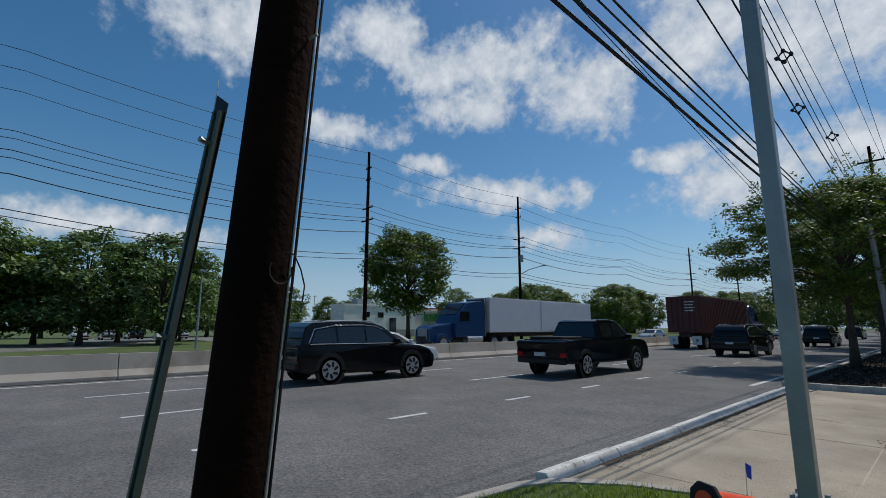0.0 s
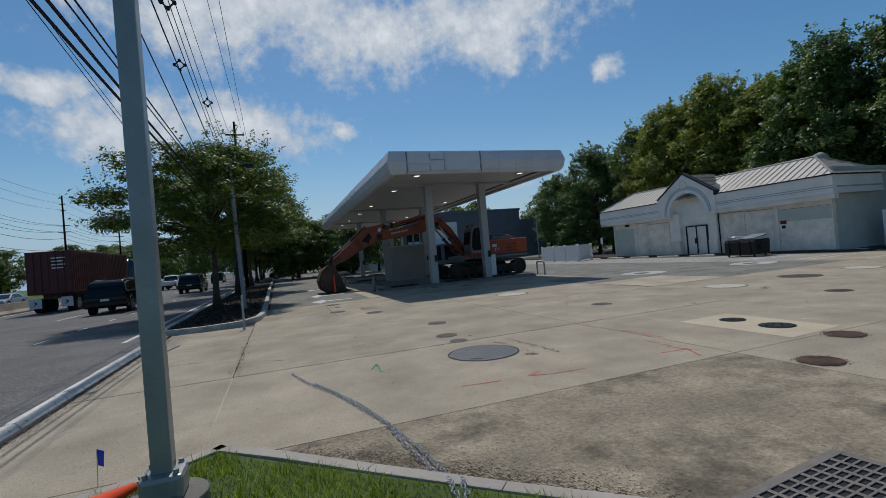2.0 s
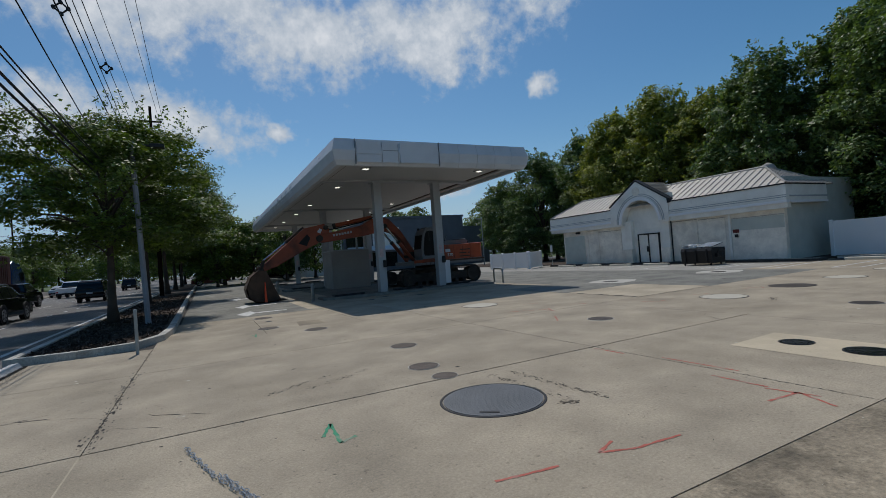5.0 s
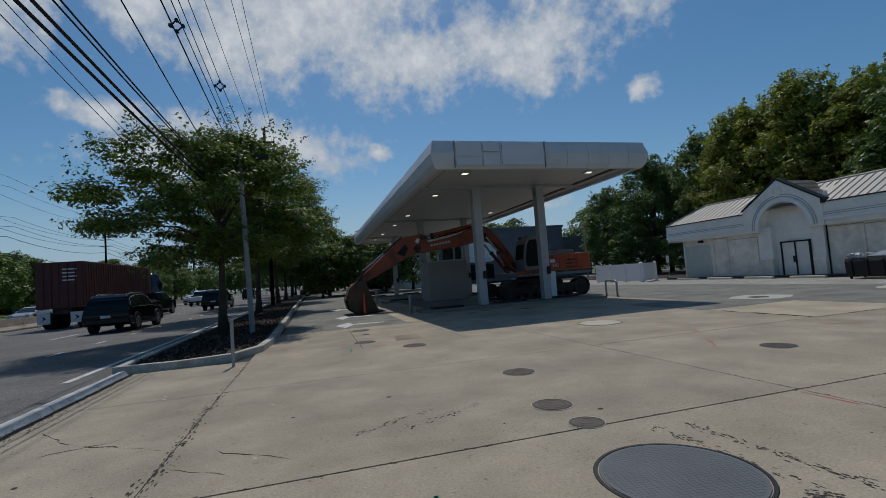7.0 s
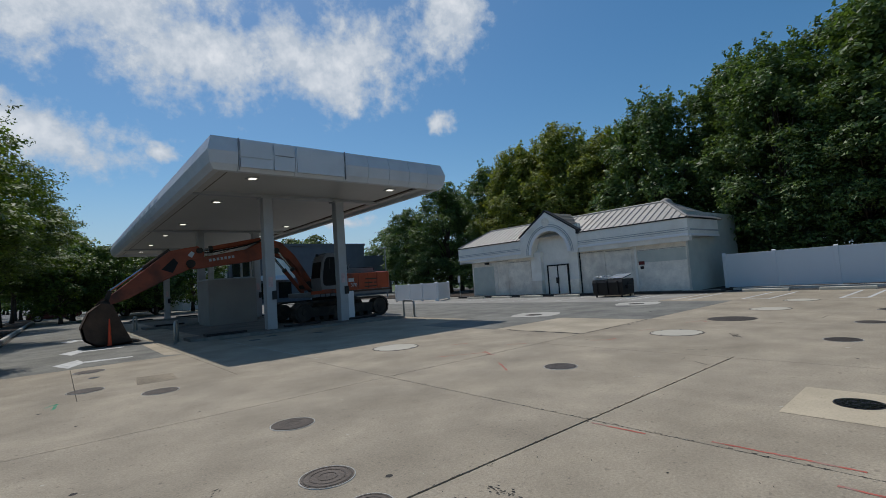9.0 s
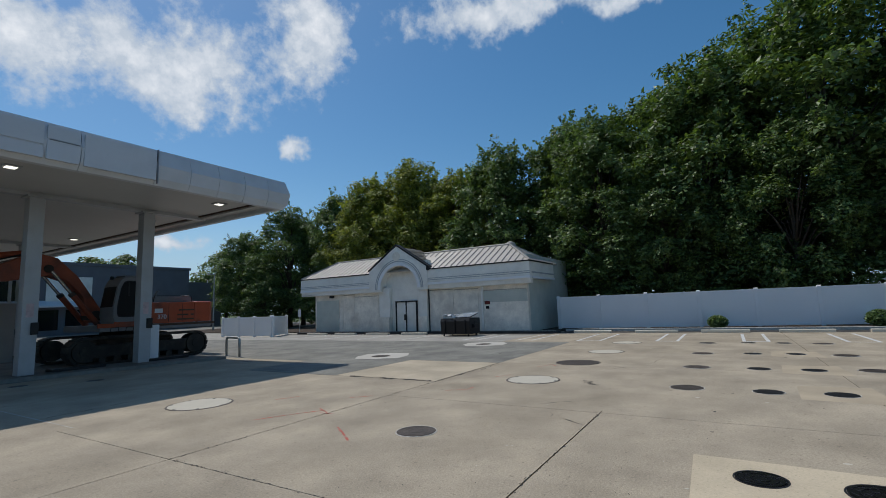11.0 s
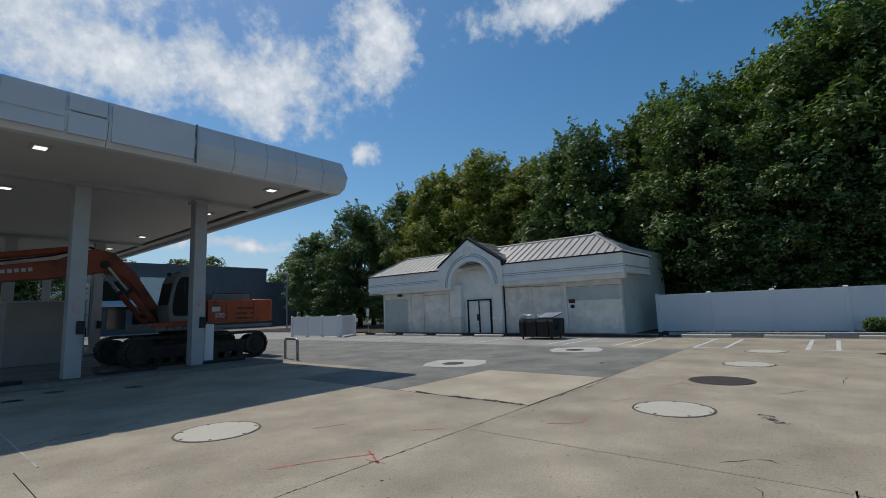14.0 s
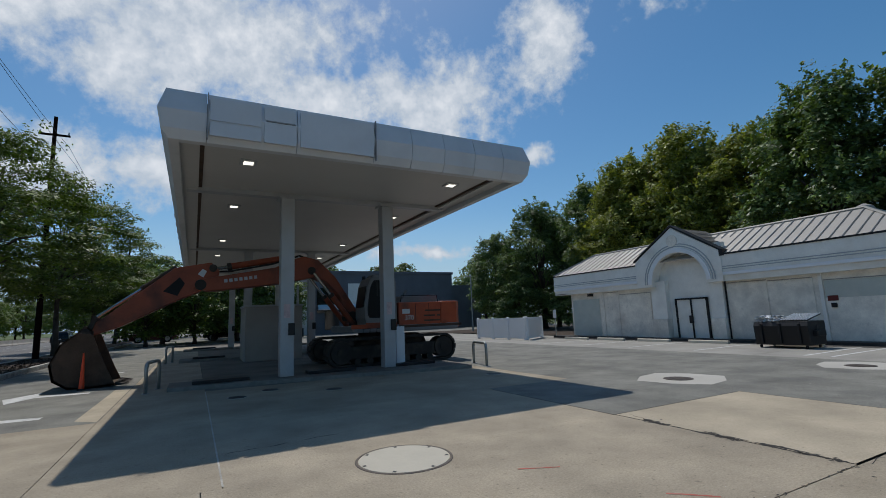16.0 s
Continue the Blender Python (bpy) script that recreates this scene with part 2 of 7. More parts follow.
ROADPAINT = material("road_paint", (0.62, 0.62, 0.6), 0.7, fine=40, coarse=4, vary=0.2, stain=(0.25, 0.25, 0.24), stain_amount=0.6, stain_scale=5)
# Washed soil colour, used too for the painted shade along the kerb
SOILANDSHADE = material("washed_soil_and_shade", (0.085, 0.062, 0.04), 0.95, fine=40, coarse=3, vary=0.4, bump=0.3)
STAKEWOOD = material("weathered_stake", (0.24, 0.225, 0.2), 0.9, fine=60, coarse=6, vary=0.3, bump=0.3)
MULCH = material("mulch", (0.045, 0.031, 0.022), 0.95, fine=35, coarse=3, vary=0.5, bump=0.8, stain=(0.11, 0.08, 0.055), stain_amount=0.6, stain_scale=3)
SOIL = material("lawn_soil", (0.075, 0.11, 0.03), 0.95, fine=30, coarse=1.5, vary=0.45, bump=0.5)
LAWN = material("far_lawn", (0.09, 0.125, 0.035), 0.95, fine=20, coarse=0.4, vary=0.35, bump=0.4)
GRASS = leaf_material("grass_blade", (0.2, 0.29, 0.05), 0.6, 0.3)
LOCUST = leaf_material("locust_leaf", (0.095, 0.16, 0.035), 0.5, 0.24)
MAPLE = leaf_material("wood_leaf", (0.1, 0.175, 0.075), 0.62, 0.26)
BRIGHTLEAF = leaf_material("bright_leaf", (0.2, 0.25, 0.07), 0.5, 0.35)
BARK = material("bark", (0.085, 0.065, 0.05), 0.95, fine=25, coarse=3, vary=0.4, bump=0.8)
POLEWOOD = material("pole_wood", (0.016, 0.0075, 0.0048), 0.95, fine=28, coarse=2.2, vary=0.5, bump=0.6, stain=(0.008, 0.005, 0.004), stain_amount=0.8, stain_scale=1.2, spec=0.06)
WIRE = material("cable_black", (0.012, 0.012, 0.013), 0.6, vary=0.1, bump=0)
WHITEPANEL = material("canopy_panel", (0.62, 0.64, 0.67), 0.42, fine=8, coarse=1.1, vary=0.07, bump=0.03, stain=(0.5, 0.52, 0.55), stain_amount=0.5, stain_scale=0.9)
SOFFIT = material("canopy_soffit", (0.54, 0.53, 0.51), 0.5, fine=10, coarse=0.7, vary=0.05, bump=0.02)
SEAM = material("dark_seam", (0.27, 0.28, 0.3), 0.6, vary=0.2, bump=0)
STEEL = material("painted_steel", (0.43, 0.445, 0.46), 0.4, 0.1, fine=30, coarse=2, vary=0.1, bump=0.05, stain=(0.33, 0.32, 0.31), stain_amount=0.5, stain_scale=2)
GALV = material("galvanised_steel", (0.31, 0.335, 0.335), 0.45, 0.55, fine=45, coarse=3, vary=0.18, bump=0.08)
GREENSTEEL = material("green_sign_post", (0.10, 0.125, 0.11), 0.5, 0.3, fine=50, coarse=4, vary=0.2, bump=0.05)
STUCCO = material("white_stucco", (0.83, 0.81, 0.75), 0.9, fine=70, coarse=0.9, vary=0.08, bump=0.15, stain=(0.52, 0.49, 0.43), stain_amount=0.5, stain_scale=0.8)
BOARD = varied_pieces(material("whitewashed_plywood", (0.8, 0.745, 0.65), 0.85, fine=22, coarse=1.8, vary=0.17, bump=0.12, stain=(0.55, 0.47, 0.39), stain_amount=0.6, stain_scale=0.7), 0.06)
speckled(BOARD, 3.5, 0.1, 0.14, 5, 0.1)
speckled(STUCCO, 4, 0.05, 0.06, 4, 0.05)
GREENGREY = material("grey_green_paint", (0.5, 0.53, 0.48), 0.85, fine=18, coarse=1.5, vary=0.12, bump=0.06, stain=(0.6, 0.58, 0.52), stain_amount=0.5, stain_scale=2)
GREYBLOCK = material("grey_wall", (0.36, 0.34, 0.31), 0.9, fine=40, coarse=1, vary=0.15, bump=0.2)
ROOFMETAL = material("roof_metal", (0.4, 0.375, 0.335), 0.42, 0.25, fine=15, coarse=0.6, vary=0.1, bump=0.03)
TRIMGREY = material("grey_trim", (0.4, 0.42, 0.43), 0.7, vary=0.1)
BLACKTRIM = material("black_trim", (0.011, 0.011, 0.012), 0.5, vary=0.2, bump=0)
VINYL = material("white_vinyl", (0.78, 0.79, 0.8), 0.4, fine=20, coarse=0.8, vary=0.03, bump=0.02)
WORNORANGE = material("worn_orange_paint", (0.29, 0.062, 0.025), 0.5, fine=25, coarse=1.4, vary=0.35, bump=0.1, stain=(0.045, 0.02, 0.014), stain_amount=0.95, stain_scale=1.1)
ORANGE = material("faded_orange_paint", (0.42, 0.074, 0.024), 0.45, fine=25, coarse=1.6, vary=0.25, bump=0.08, stain=(0.09, 0.035, 0.02), stain_amount=0.85, stain_scale=1.5)
CABGREY = material("cab_grey_paint", (0.2, 0.2, 0.205), 0.5, fine=25, coarse=2, vary=0.15, bump=0.05)
DARKSTEEL = material("dirty_track_steel", (0.05, 0.042, 0.036), 0.75, 0.3, fine=30, coarse=3, vary=0.4, bump=0.4, stain=(0.13, 0.1, 0.075), stain_amount=0.5, stain_scale=3)
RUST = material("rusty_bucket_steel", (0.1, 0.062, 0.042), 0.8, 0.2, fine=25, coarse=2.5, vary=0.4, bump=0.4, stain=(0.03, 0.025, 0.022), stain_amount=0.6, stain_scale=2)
CHROME = material("cylinder_rod", (0.5, 0.5, 0.48), 0.25, 0.9, vary=0.1, bump=0)
RUBBER = material("black_rubber", (0.016, 0.016, 0.017), 0.8, vary=0.25)
CASTIRON = varied_pieces(material("cast_iron_cover", (0.105, 0.088, 0.075), 0.6, 0.4, fine=55, coarse=6, vary=0.3, bump=0.3), 0.25)
GRATEIRON = material("worn_grate_iron", (0.2, 0.175, 0.155), 0.7, 0.3, fine=60, coarse=5, vary=0.3, bump=0.25)
BLACKCOVER = material("black_cover", (0.015, 0.014, 0.014), 0.5, vary=0.3)
WETBLACK = material("wet_black_cover", (0.012, 0.012, 0.014), 0.16, fine=14, coarse=5, vary=0.4, bump=0.5, spec=0.6)
BLUEGREYCOVER = material("grey_composite_cover", (0.13, 0.14, 0.15), 0.6, 0.2, fine=70, coarse=3, vary=0.15, bump=0.25)
WHITECOVER = material("white_painted_cover", (0.53, 0.49, 0.4), 0.7, fine=30, coarse=2, vary=0.1, stain=(0.4, 0.37, 0.3), stain_amount=0.5, stain_scale=2)
RUSTSTAIN = material("rust_stained_concrete", (0.42, 0.35, 0.25), 0.9, fine=60, coarse=1.2, vary=0.25)
CONE = material("cone_orange", (0.82, 0.085, 0.025), 0.5, fine=20, coarse=5, vary=0.12, bump=0.03)
REDPAINT = material("red_spray_paint", (0.46, 0.13, 0.095), 0.85, fine=35, coarse=8, vary=0.3, stain=(0.36, 0.3, 0.25), stain_amount=0.9, stain_scale=6)
GREENPAINT = material("green_spray_paint", (0.05, 0.27, 0.15), 0.85, fine=35, coarse=8, vary=0.3, stain=(0.34, 0.32, 0.26), stain_amount=0.8, stain_scale=6)
DARKGLASS = material("dark_glass", (0.012, 0.014, 0.016), 0.06, vary=0.05, bump=0, spec=0.7)
CARBLACK = material("black_car_paint", (0.004, 0.0045, 0.006), 0.09, vary=0.1, bump=0, spec=0.32)
CARWHITE = material("white_car_paint", (0.72, 0.73, 0.74), 0.25, vary=0.03, bump=0, spec=0.6)
CARSILVER = material("silver_car_paint", (0.38, 0.4, 0.42), 0.28, 0.4, vary=0.05, bump=0)
TRUCKBLUE = material("blue_truck_paint", (0.008, 0.045, 0.13), 0.25, vary=0.08, bump=0, spec=0.6)
TRAILERWHITE = material("trailer_white", (0.62, 0.63, 0.64), 0.4, fine=10, coarse=0.8, vary=0.06, bump=0.02)
MAROON = material("maroon_container", (0.085, 0.022, 0.018), 0.55, fine=20, coarse=1.5, vary=0.2, bump=0.06)
REDLIGHT = material("red_tail_lamp", (0.42, 0.012, 0.01), 0.25, vary=0.1, bump=0)
CLEARLAMP = material("clear_lamp", (0.6, 0.62, 0.65), 0.15, vary=0.05, bump=0)
SIGNRED = material("sign_red", (0.13, 0.02, 0.015), 0.5, vary=0.05, bump=0)
SIGNGREEN = material("sign_green", (0.05, 0.28, 0.06), 0.5, vary=0.05, bump=0)
BRICKRED = material("storefront_red", (0.22, 0.07, 0.045), 0.8, vary=0.12)
DARKBLUEWALL = material("dark_slate_siding", (0.135, 0.14, 0.155), 0.75, fine=20, coarse=0.8, vary=0.15)
FADEDPINK = material("faded_pink_paper", (0.55, 0.42, 0.42), 0.8, fine=30, coarse=9, vary=0.25, bump=0)
TRASH = material("trash_bag", (0.78, 0.8, 0.82), 0.45, fine=18, coarse=5, vary=0.3, bump=0.5)
BLUEFLAG = material("blue_flag", (0.02, 0.06, 0.5), 0.5, vary=0.1, bump=0)
LAMPGLOW = glow("canopy_lamp", (1.0, 0.95, 0.82), 2.3)
CABGLASS = material("cab_glass", (0.008, 0.009, 0.01), 0.3, vary=0.1, bump=0, spec=0.12)


# ---- mesh helpers ----
def part(name, bm, mat, parent=None, label="", smooth=False):
    me = bpy.data.meshes.new(name)
    bm.to_mesh(me)
    bm.free()
    if smooth:
        me.polygons.foreach_set("use_smooth", [True] * len(me.polygons))
    me.materials.append(mat)
    ob = new(name, me)
    if parent:
        ob.parent = parent
    if label:
        ob["label"] = label
    return ob


def thing(name, label, category, m=None, group="", kind=""):
    ob = new(name)
    ob.empty_display_size = 0.2
    if m is not None:
        ob.matrix_basis = m
    return tagged(ob, label, category, group, kind)


def add_box(bm, lo, hi, bevel=0.0, m=None):
    lo, hi = Vector(lo), Vector(hi)
    made = bmesh.ops.create_cube(bm, size=1.0)["verts"]
    for v in made:
        v.co = Vector(((lo[i] + hi[i]) / 2 + v.co[i] * (hi[i] - lo[i]) for i in range(3)))
    if bevel:
        edges = list({e for v in made for e in v.link_edges})
        made = bmesh.ops.bevel(bm, geom=edges, offset=bevel, segments=2, affect="EDGES", profile=0.6)["verts"]
    if m is not None:
        bmesh.ops.transform(bm, matrix=m, verts=list({v for v in made if v.is_valid}))
    return bm


def box(lo, hi, bevel=0.0, m=None):
    return add_box(bmesh.new(), lo, hi, bevel, m)


def add_prism(bm, outline, lo, hi, axis="y", bevel=0.0):
    """An outline in the plane across axis, drawn out from lo to hi."""
    def at(a, b, d):
        return {"x": (d, a, b), "y": (a, d, b), "z": (a, b, d)}[axis]
    one = [bm.verts.new(at(a, b, lo)) for a, b in outline]
    two = [bm.verts.new(at(a, b, hi)) for a, b in outline]
    n = len(outline)
    faces = [bm.faces.new(one), bm.faces.new(list(reversed(two)))]
    faces += [bm.faces.new((one[i], two[i], two[(i + 1) % n], one[(i + 1) % n])) for i in range(n)]
    bmesh.ops.recalc_face_normals(bm, faces=faces)
    if bevel:
        edges = list({e for f in faces for e in f.edges})
        bmesh.ops.bevel(bm, geom=edges, offset=bevel, segments=2, affect="EDGES", profile=0.6)
    return bm


def prism(outline, lo, hi, axis="y", bevel=0.0):
    return add_prism(bmesh.new(), outline, lo, hi, axis, bevel)


def add_tube(bm, points, radii, sides=8, cap=True):
    """A round tube along points; radii: one, or one a point."""
    pts = [Vector(p) for p in points]
    if isinstance(radii, (int, float)):
        radii = [radii] * len(pts)
    rings, up = [], None
    for i, p in enumerate(pts):
        way = (pts[min(i + 1, len(pts) - 1)] - pts[max(i - 1, 0)]).normalized()
        side = way.cross(up if up is not None and abs(way.dot(up)) < 0.95 else (Vector((0, 0, 1)) if abs(way.z) < 0.9 else Vector((1, 0, 0)))).normalized()
        up = side.cross(way).normalized()
        rings.append([bm.verts.new(p + (side * math.cos(a) + up * math.sin(a)) * radii[i]) for a in (2 * math.pi * k / sides for k in range(sides))])
    for a, b in zip(rings, rings[1:]):
        for k in range(sides):
            bm.faces.new((a[k], a[(k + 1) % sides], b[(k + 1) % sides], b[k]))
    if cap:
        bm.faces.new(list(reversed(rings[0]))), bm.faces.new(rings[-1])
    return bm


def tube(points, radii, sides=8, cap=True):
    return add_tube(bmesh.new(), points, radii, sides, cap)


def add_disc(bm, centre, radius, depth, axis="z", sides=28, bevel=0.0):
    out = [(radius * math.cos(2 * math.pi * k / sides), radius * math.sin(2 * math.pi * k / sides)) for k in range(sides)]
    c = Vector(centre)
    flat = {"x": (c.y, c.z, c.x), "y": (c.x, c.z, c.y), "z": (c.x, c.y, c.z)}[axis]
    return add_prism(bm, [(a + flat[0], b + flat[1]) for a, b in out], flat[2], flat[2] + depth, axis, bevel)


def disc(centre, radius, depth, axis="z", sides=28, bevel=0.0):
    return add_disc(bmesh.new(), centre, radius, depth, axis, sides, bevel)


def rounded(points, steps=3):
    """The closed outline, drawn as a smooth curve through its points."""
    pts = [Vector(p) for p in points]
    out = []
    for k in range(len(pts)):
        a, b, c, d = (pts[(k + n) % len(pts)] for n in (-1, 0, 1, 2))
        for u in (n / steps for n in range(steps)):
            q = b * (2 * u ** 3 - 3 * u ** 2 + 1) + c * (3 * u ** 2 - 2 * u ** 3) + (c - a) * 0.3 * (u ** 3 - 2 * u ** 2 + u) + (d - b) * 0.3 * (u ** 3 - u ** 2)
            out.append((q.x, q.y))
    return out


def quads(name, corners, mat, parent=None):
    """One mesh of many separate faces: corners is an array (n, corners of a face, 3)."""
    n, c = corners.shape[:2]
    me = bpy.data.meshes.new(name)
    me.vertices.add(c * n), me.loops.add(c * n), me.polygons.add(n)
    me.vertices.foreach_set("co", np.asarray(corners, np.float32).ravel())
    me.loops.foreach_set("vertex_index", np.arange(c * n, dtype=np.int32))
    me.polygons.foreach_set("loop_start", np.arange(0, c * n, c, dtype=np.int32))
    me.update(calc_edges=True)
    me.materials.append(mat)
    ob = new(name, me)
    if parent:
        ob.parent = parent
    return ob


def sheet(name, outline, z, mat, label="", category="", kind="structure"):
    bm = bmesh.new()
    bm.faces.new([bm.verts.new((x, y, z)) for x, y in outline])
    bmesh.ops.recalc_face_normals(bm, faces=bm.faces[:])
    if bm.faces[:][0].normal.z < 0:
        bmesh.ops.reverse_faces(bm, faces=bm.faces[:])
    return tagged(part(name, bm, mat), label, category, "", kind)


def rect(x0, y0, x1, y1):
    return [(x0, y0), (x1, y0), (x1, y1), (x0, y1)]


# ---- ground, road, lot ----
sheet("ground", rect(-2500, -2500, 2500, 2500), -0.06, LAWN, "wide flat ground with dry summer grass", "ground")
sheet("road", rect(-18.0, -260, -2.83, 900), -0.012, ASPHALT, "worn grey asphalt highway with several lanes", "road")
sheet("far_road", rect(-36.0, -260, -18.6, 900), -0.012, ASPHALT, "opposite asphalt carriageway behind the concrete barrier", "road")
sheet("lot_base", rect(-2.6, -40, 31.5, 62), -0.03, JOINT, "dark joint filler under the concrete lot", "ground")
sheet("lot_asphalt", [(14.95, 14.0), (21.7, 14.0), (21.7, 62), (13.95, 62), (13.95, 20.5), (11.66, 20.5), (11.66, 17.02), (14.95, 17.02)], 0.0, OLDASPHALT, "patched grey asphalt yard in front of the store", "asphalt")
sheet("drive_lane", rect(-0.05, 22.0, 4.45, 62), 0.0, OLDASPHALT, "grey asphalt drive lane beside the canopy", "asphalt")
sheet("neighbour_lot", rect(-2.9, 62.05, 60, 150), -0.03, OLDASPHALT, "worn asphalt lot behind the fuel station", "asphalt")
sheet("tan_patch", rect(11.68, 14.03, 14.93, 17.0), 0.0, YARDPATCH, "pale tan square of newer concrete", "patch")
sheet("verge", rect(-60, -120, -36.4, 300), 0.02, LAWN, "green lawn beyond the opposite carriageway", "lawn")


# ---- structure: store, canopy, fence, barrier ----
def road_marks():
    for x, y0, step, length, n, w in ((-6.65, 3.2, 3.25, 0.88, 40, 0.12), (-10.05, -6.2, 9.1, 2.8, 26, 0.12), (-13.6, -6.4, 9.1, 2.8, 26, 0.12)):
        for k in range(n):
            sheet("lane_dash", rect(x - w / 2, y0 + k * step, x + w / 2, y0 + k * step + length), -0.006, ROADPAINT, "short worn white lane dash on the asphalt", "road marking")
    sheet("edge_line", rect(-3.75, 16.9, -3.6, 300), -0.006, ROADPAINT, "solid white edge line along the kerb", "road marking")
    sheet("edge_line", rect(-17.2, -200, -17.05, 300), -0.006, ROADPAINT, "solid pale edge line beside the barrier", "road marking")


road_marks()


def kerb_stones():
    kerb = thing("roadside_kerb", "worn pale concrete kerb with cracked stones", "kerb", kind="structure")
    rng = random.Random(3)
    y = 5.6
    while y < 16.9:
        length = rng.uniform(1.3, 2.4)
        end = min(y + length, 17.0)
        bm = prism([(-2.84 + rng.uniform(-0.012, 0.012), -0.05), (-2.82, 0.075 + rng.uniform(-0.015, 0.015)), (-2.69, 0.085), (-2.65, 0.03), (-2.63, 0.004), (-2.63, -0.05)], y + 0.012, end - 0.012, "y", 0.012)
        part("kerb_stone", bm, PALEKERB, kerb)
        y = end
    grass = thing("lawn_kerb", "low concrete edging round the grass corner", "kerb", kind="structure")
    line = [(-2.84, -30), (-2.85, 4.4), (-2.76, 5.2), (-2.55, 5.6), (-2.0, 6.05), (-1.48, 6.27), (-0.8, 6.55), (-0.22, 6.93), (0.34, 6.42), (0.98, 5.77), (1.74, 5.02), (3.0, 3.85), (4.5, 2.3), (7.0, -0.2), (7.0, -30)]
    for a, b in zip(line, line[1:]):
        d = (Vector(b) - Vector(a)).normalized()
        n = Vector((-d.y, d.x))
        o = [Vector(a), Vector(b), Vector(b) - n * 0.13, Vector(a) - n * 0.13]
        part("edging_stone", prism([tuple(p) for p in o], -0.05, 0.075, "z", 0.012), BARRIER, grass)
    o = [(-2.7, -30), (-2.71, 4.42), (-2.63, 5.12), (-2.45, 5.48), (-1.95, 5.9), (-1.43, 6.12), (-0.75, 6.4), (-0.22, 6.74), (0.23, 6.3), (0.9, 5.65), (1.65, 4.92), (2.9, 3.75), (4.4, 2.2), (6.9, -0.3), (6.9, -30)]
    part("lawn", prism(o, -0.05, 0.06, "z"), SOIL)["kind"] = "structure"


kerb_stones()


def planted_island():
    isl = thing("planted_island", "long mulched island with a concrete kerb under street trees", "planting island", kind="structure")
    edge = [(-3.0, 17.2), (-1.8, 17.1), (-0.75, 17.4), (-0.25, 18.4), (-0.12, 20.0), (-0.15, 27), (-0.25, 40), (-0.3, 90), (-3.0, 90)]
    inner = [(-2.82, 17.38), (-1.8, 17.28), (-0.85, 17.55), (-0.42, 18.5), (-0.3, 20.0), (-0.33, 27), (-0.43, 40), (-0.48, 89.8), (-2.82, 89.8)]
    for i in range(len(edge)):
        j = (i + 1) % len(edge)
        part("kerb_stone", prism([edge[i], edge[j], inner[j], inner[i]], -0.05, 0.15, "z", 0.01), KERB, isl)
    part("mulch_bed", prism(inner, -0.05, 0.11, "z"), MULCH, isl)


planted_island()


def jersey_barrier():
    bar = thing("median_barrier", "long stained concrete median barrier", "barrier", kind="structure")
    shape = [(-18.35, 0), (-18.35, 0.1), (-18.18, 0.3), (-18.1, 0.8), (-17.94, 0.8), (-17.86, 0.3), (-17.69, 0.1), (-17.69, 0)]
    for k in range(62):
        y = -40 + 3.66 * k
        part("barrier_section", prism(shape, y + 0.012, y + 3.648, "y", 0.01), BARRIER, bar)


jersey_barrier()

STORE_X, FASCIA_X, STORE_Y0, STORE_Y1 = 27.5, 27.1, 17.9, 34.5


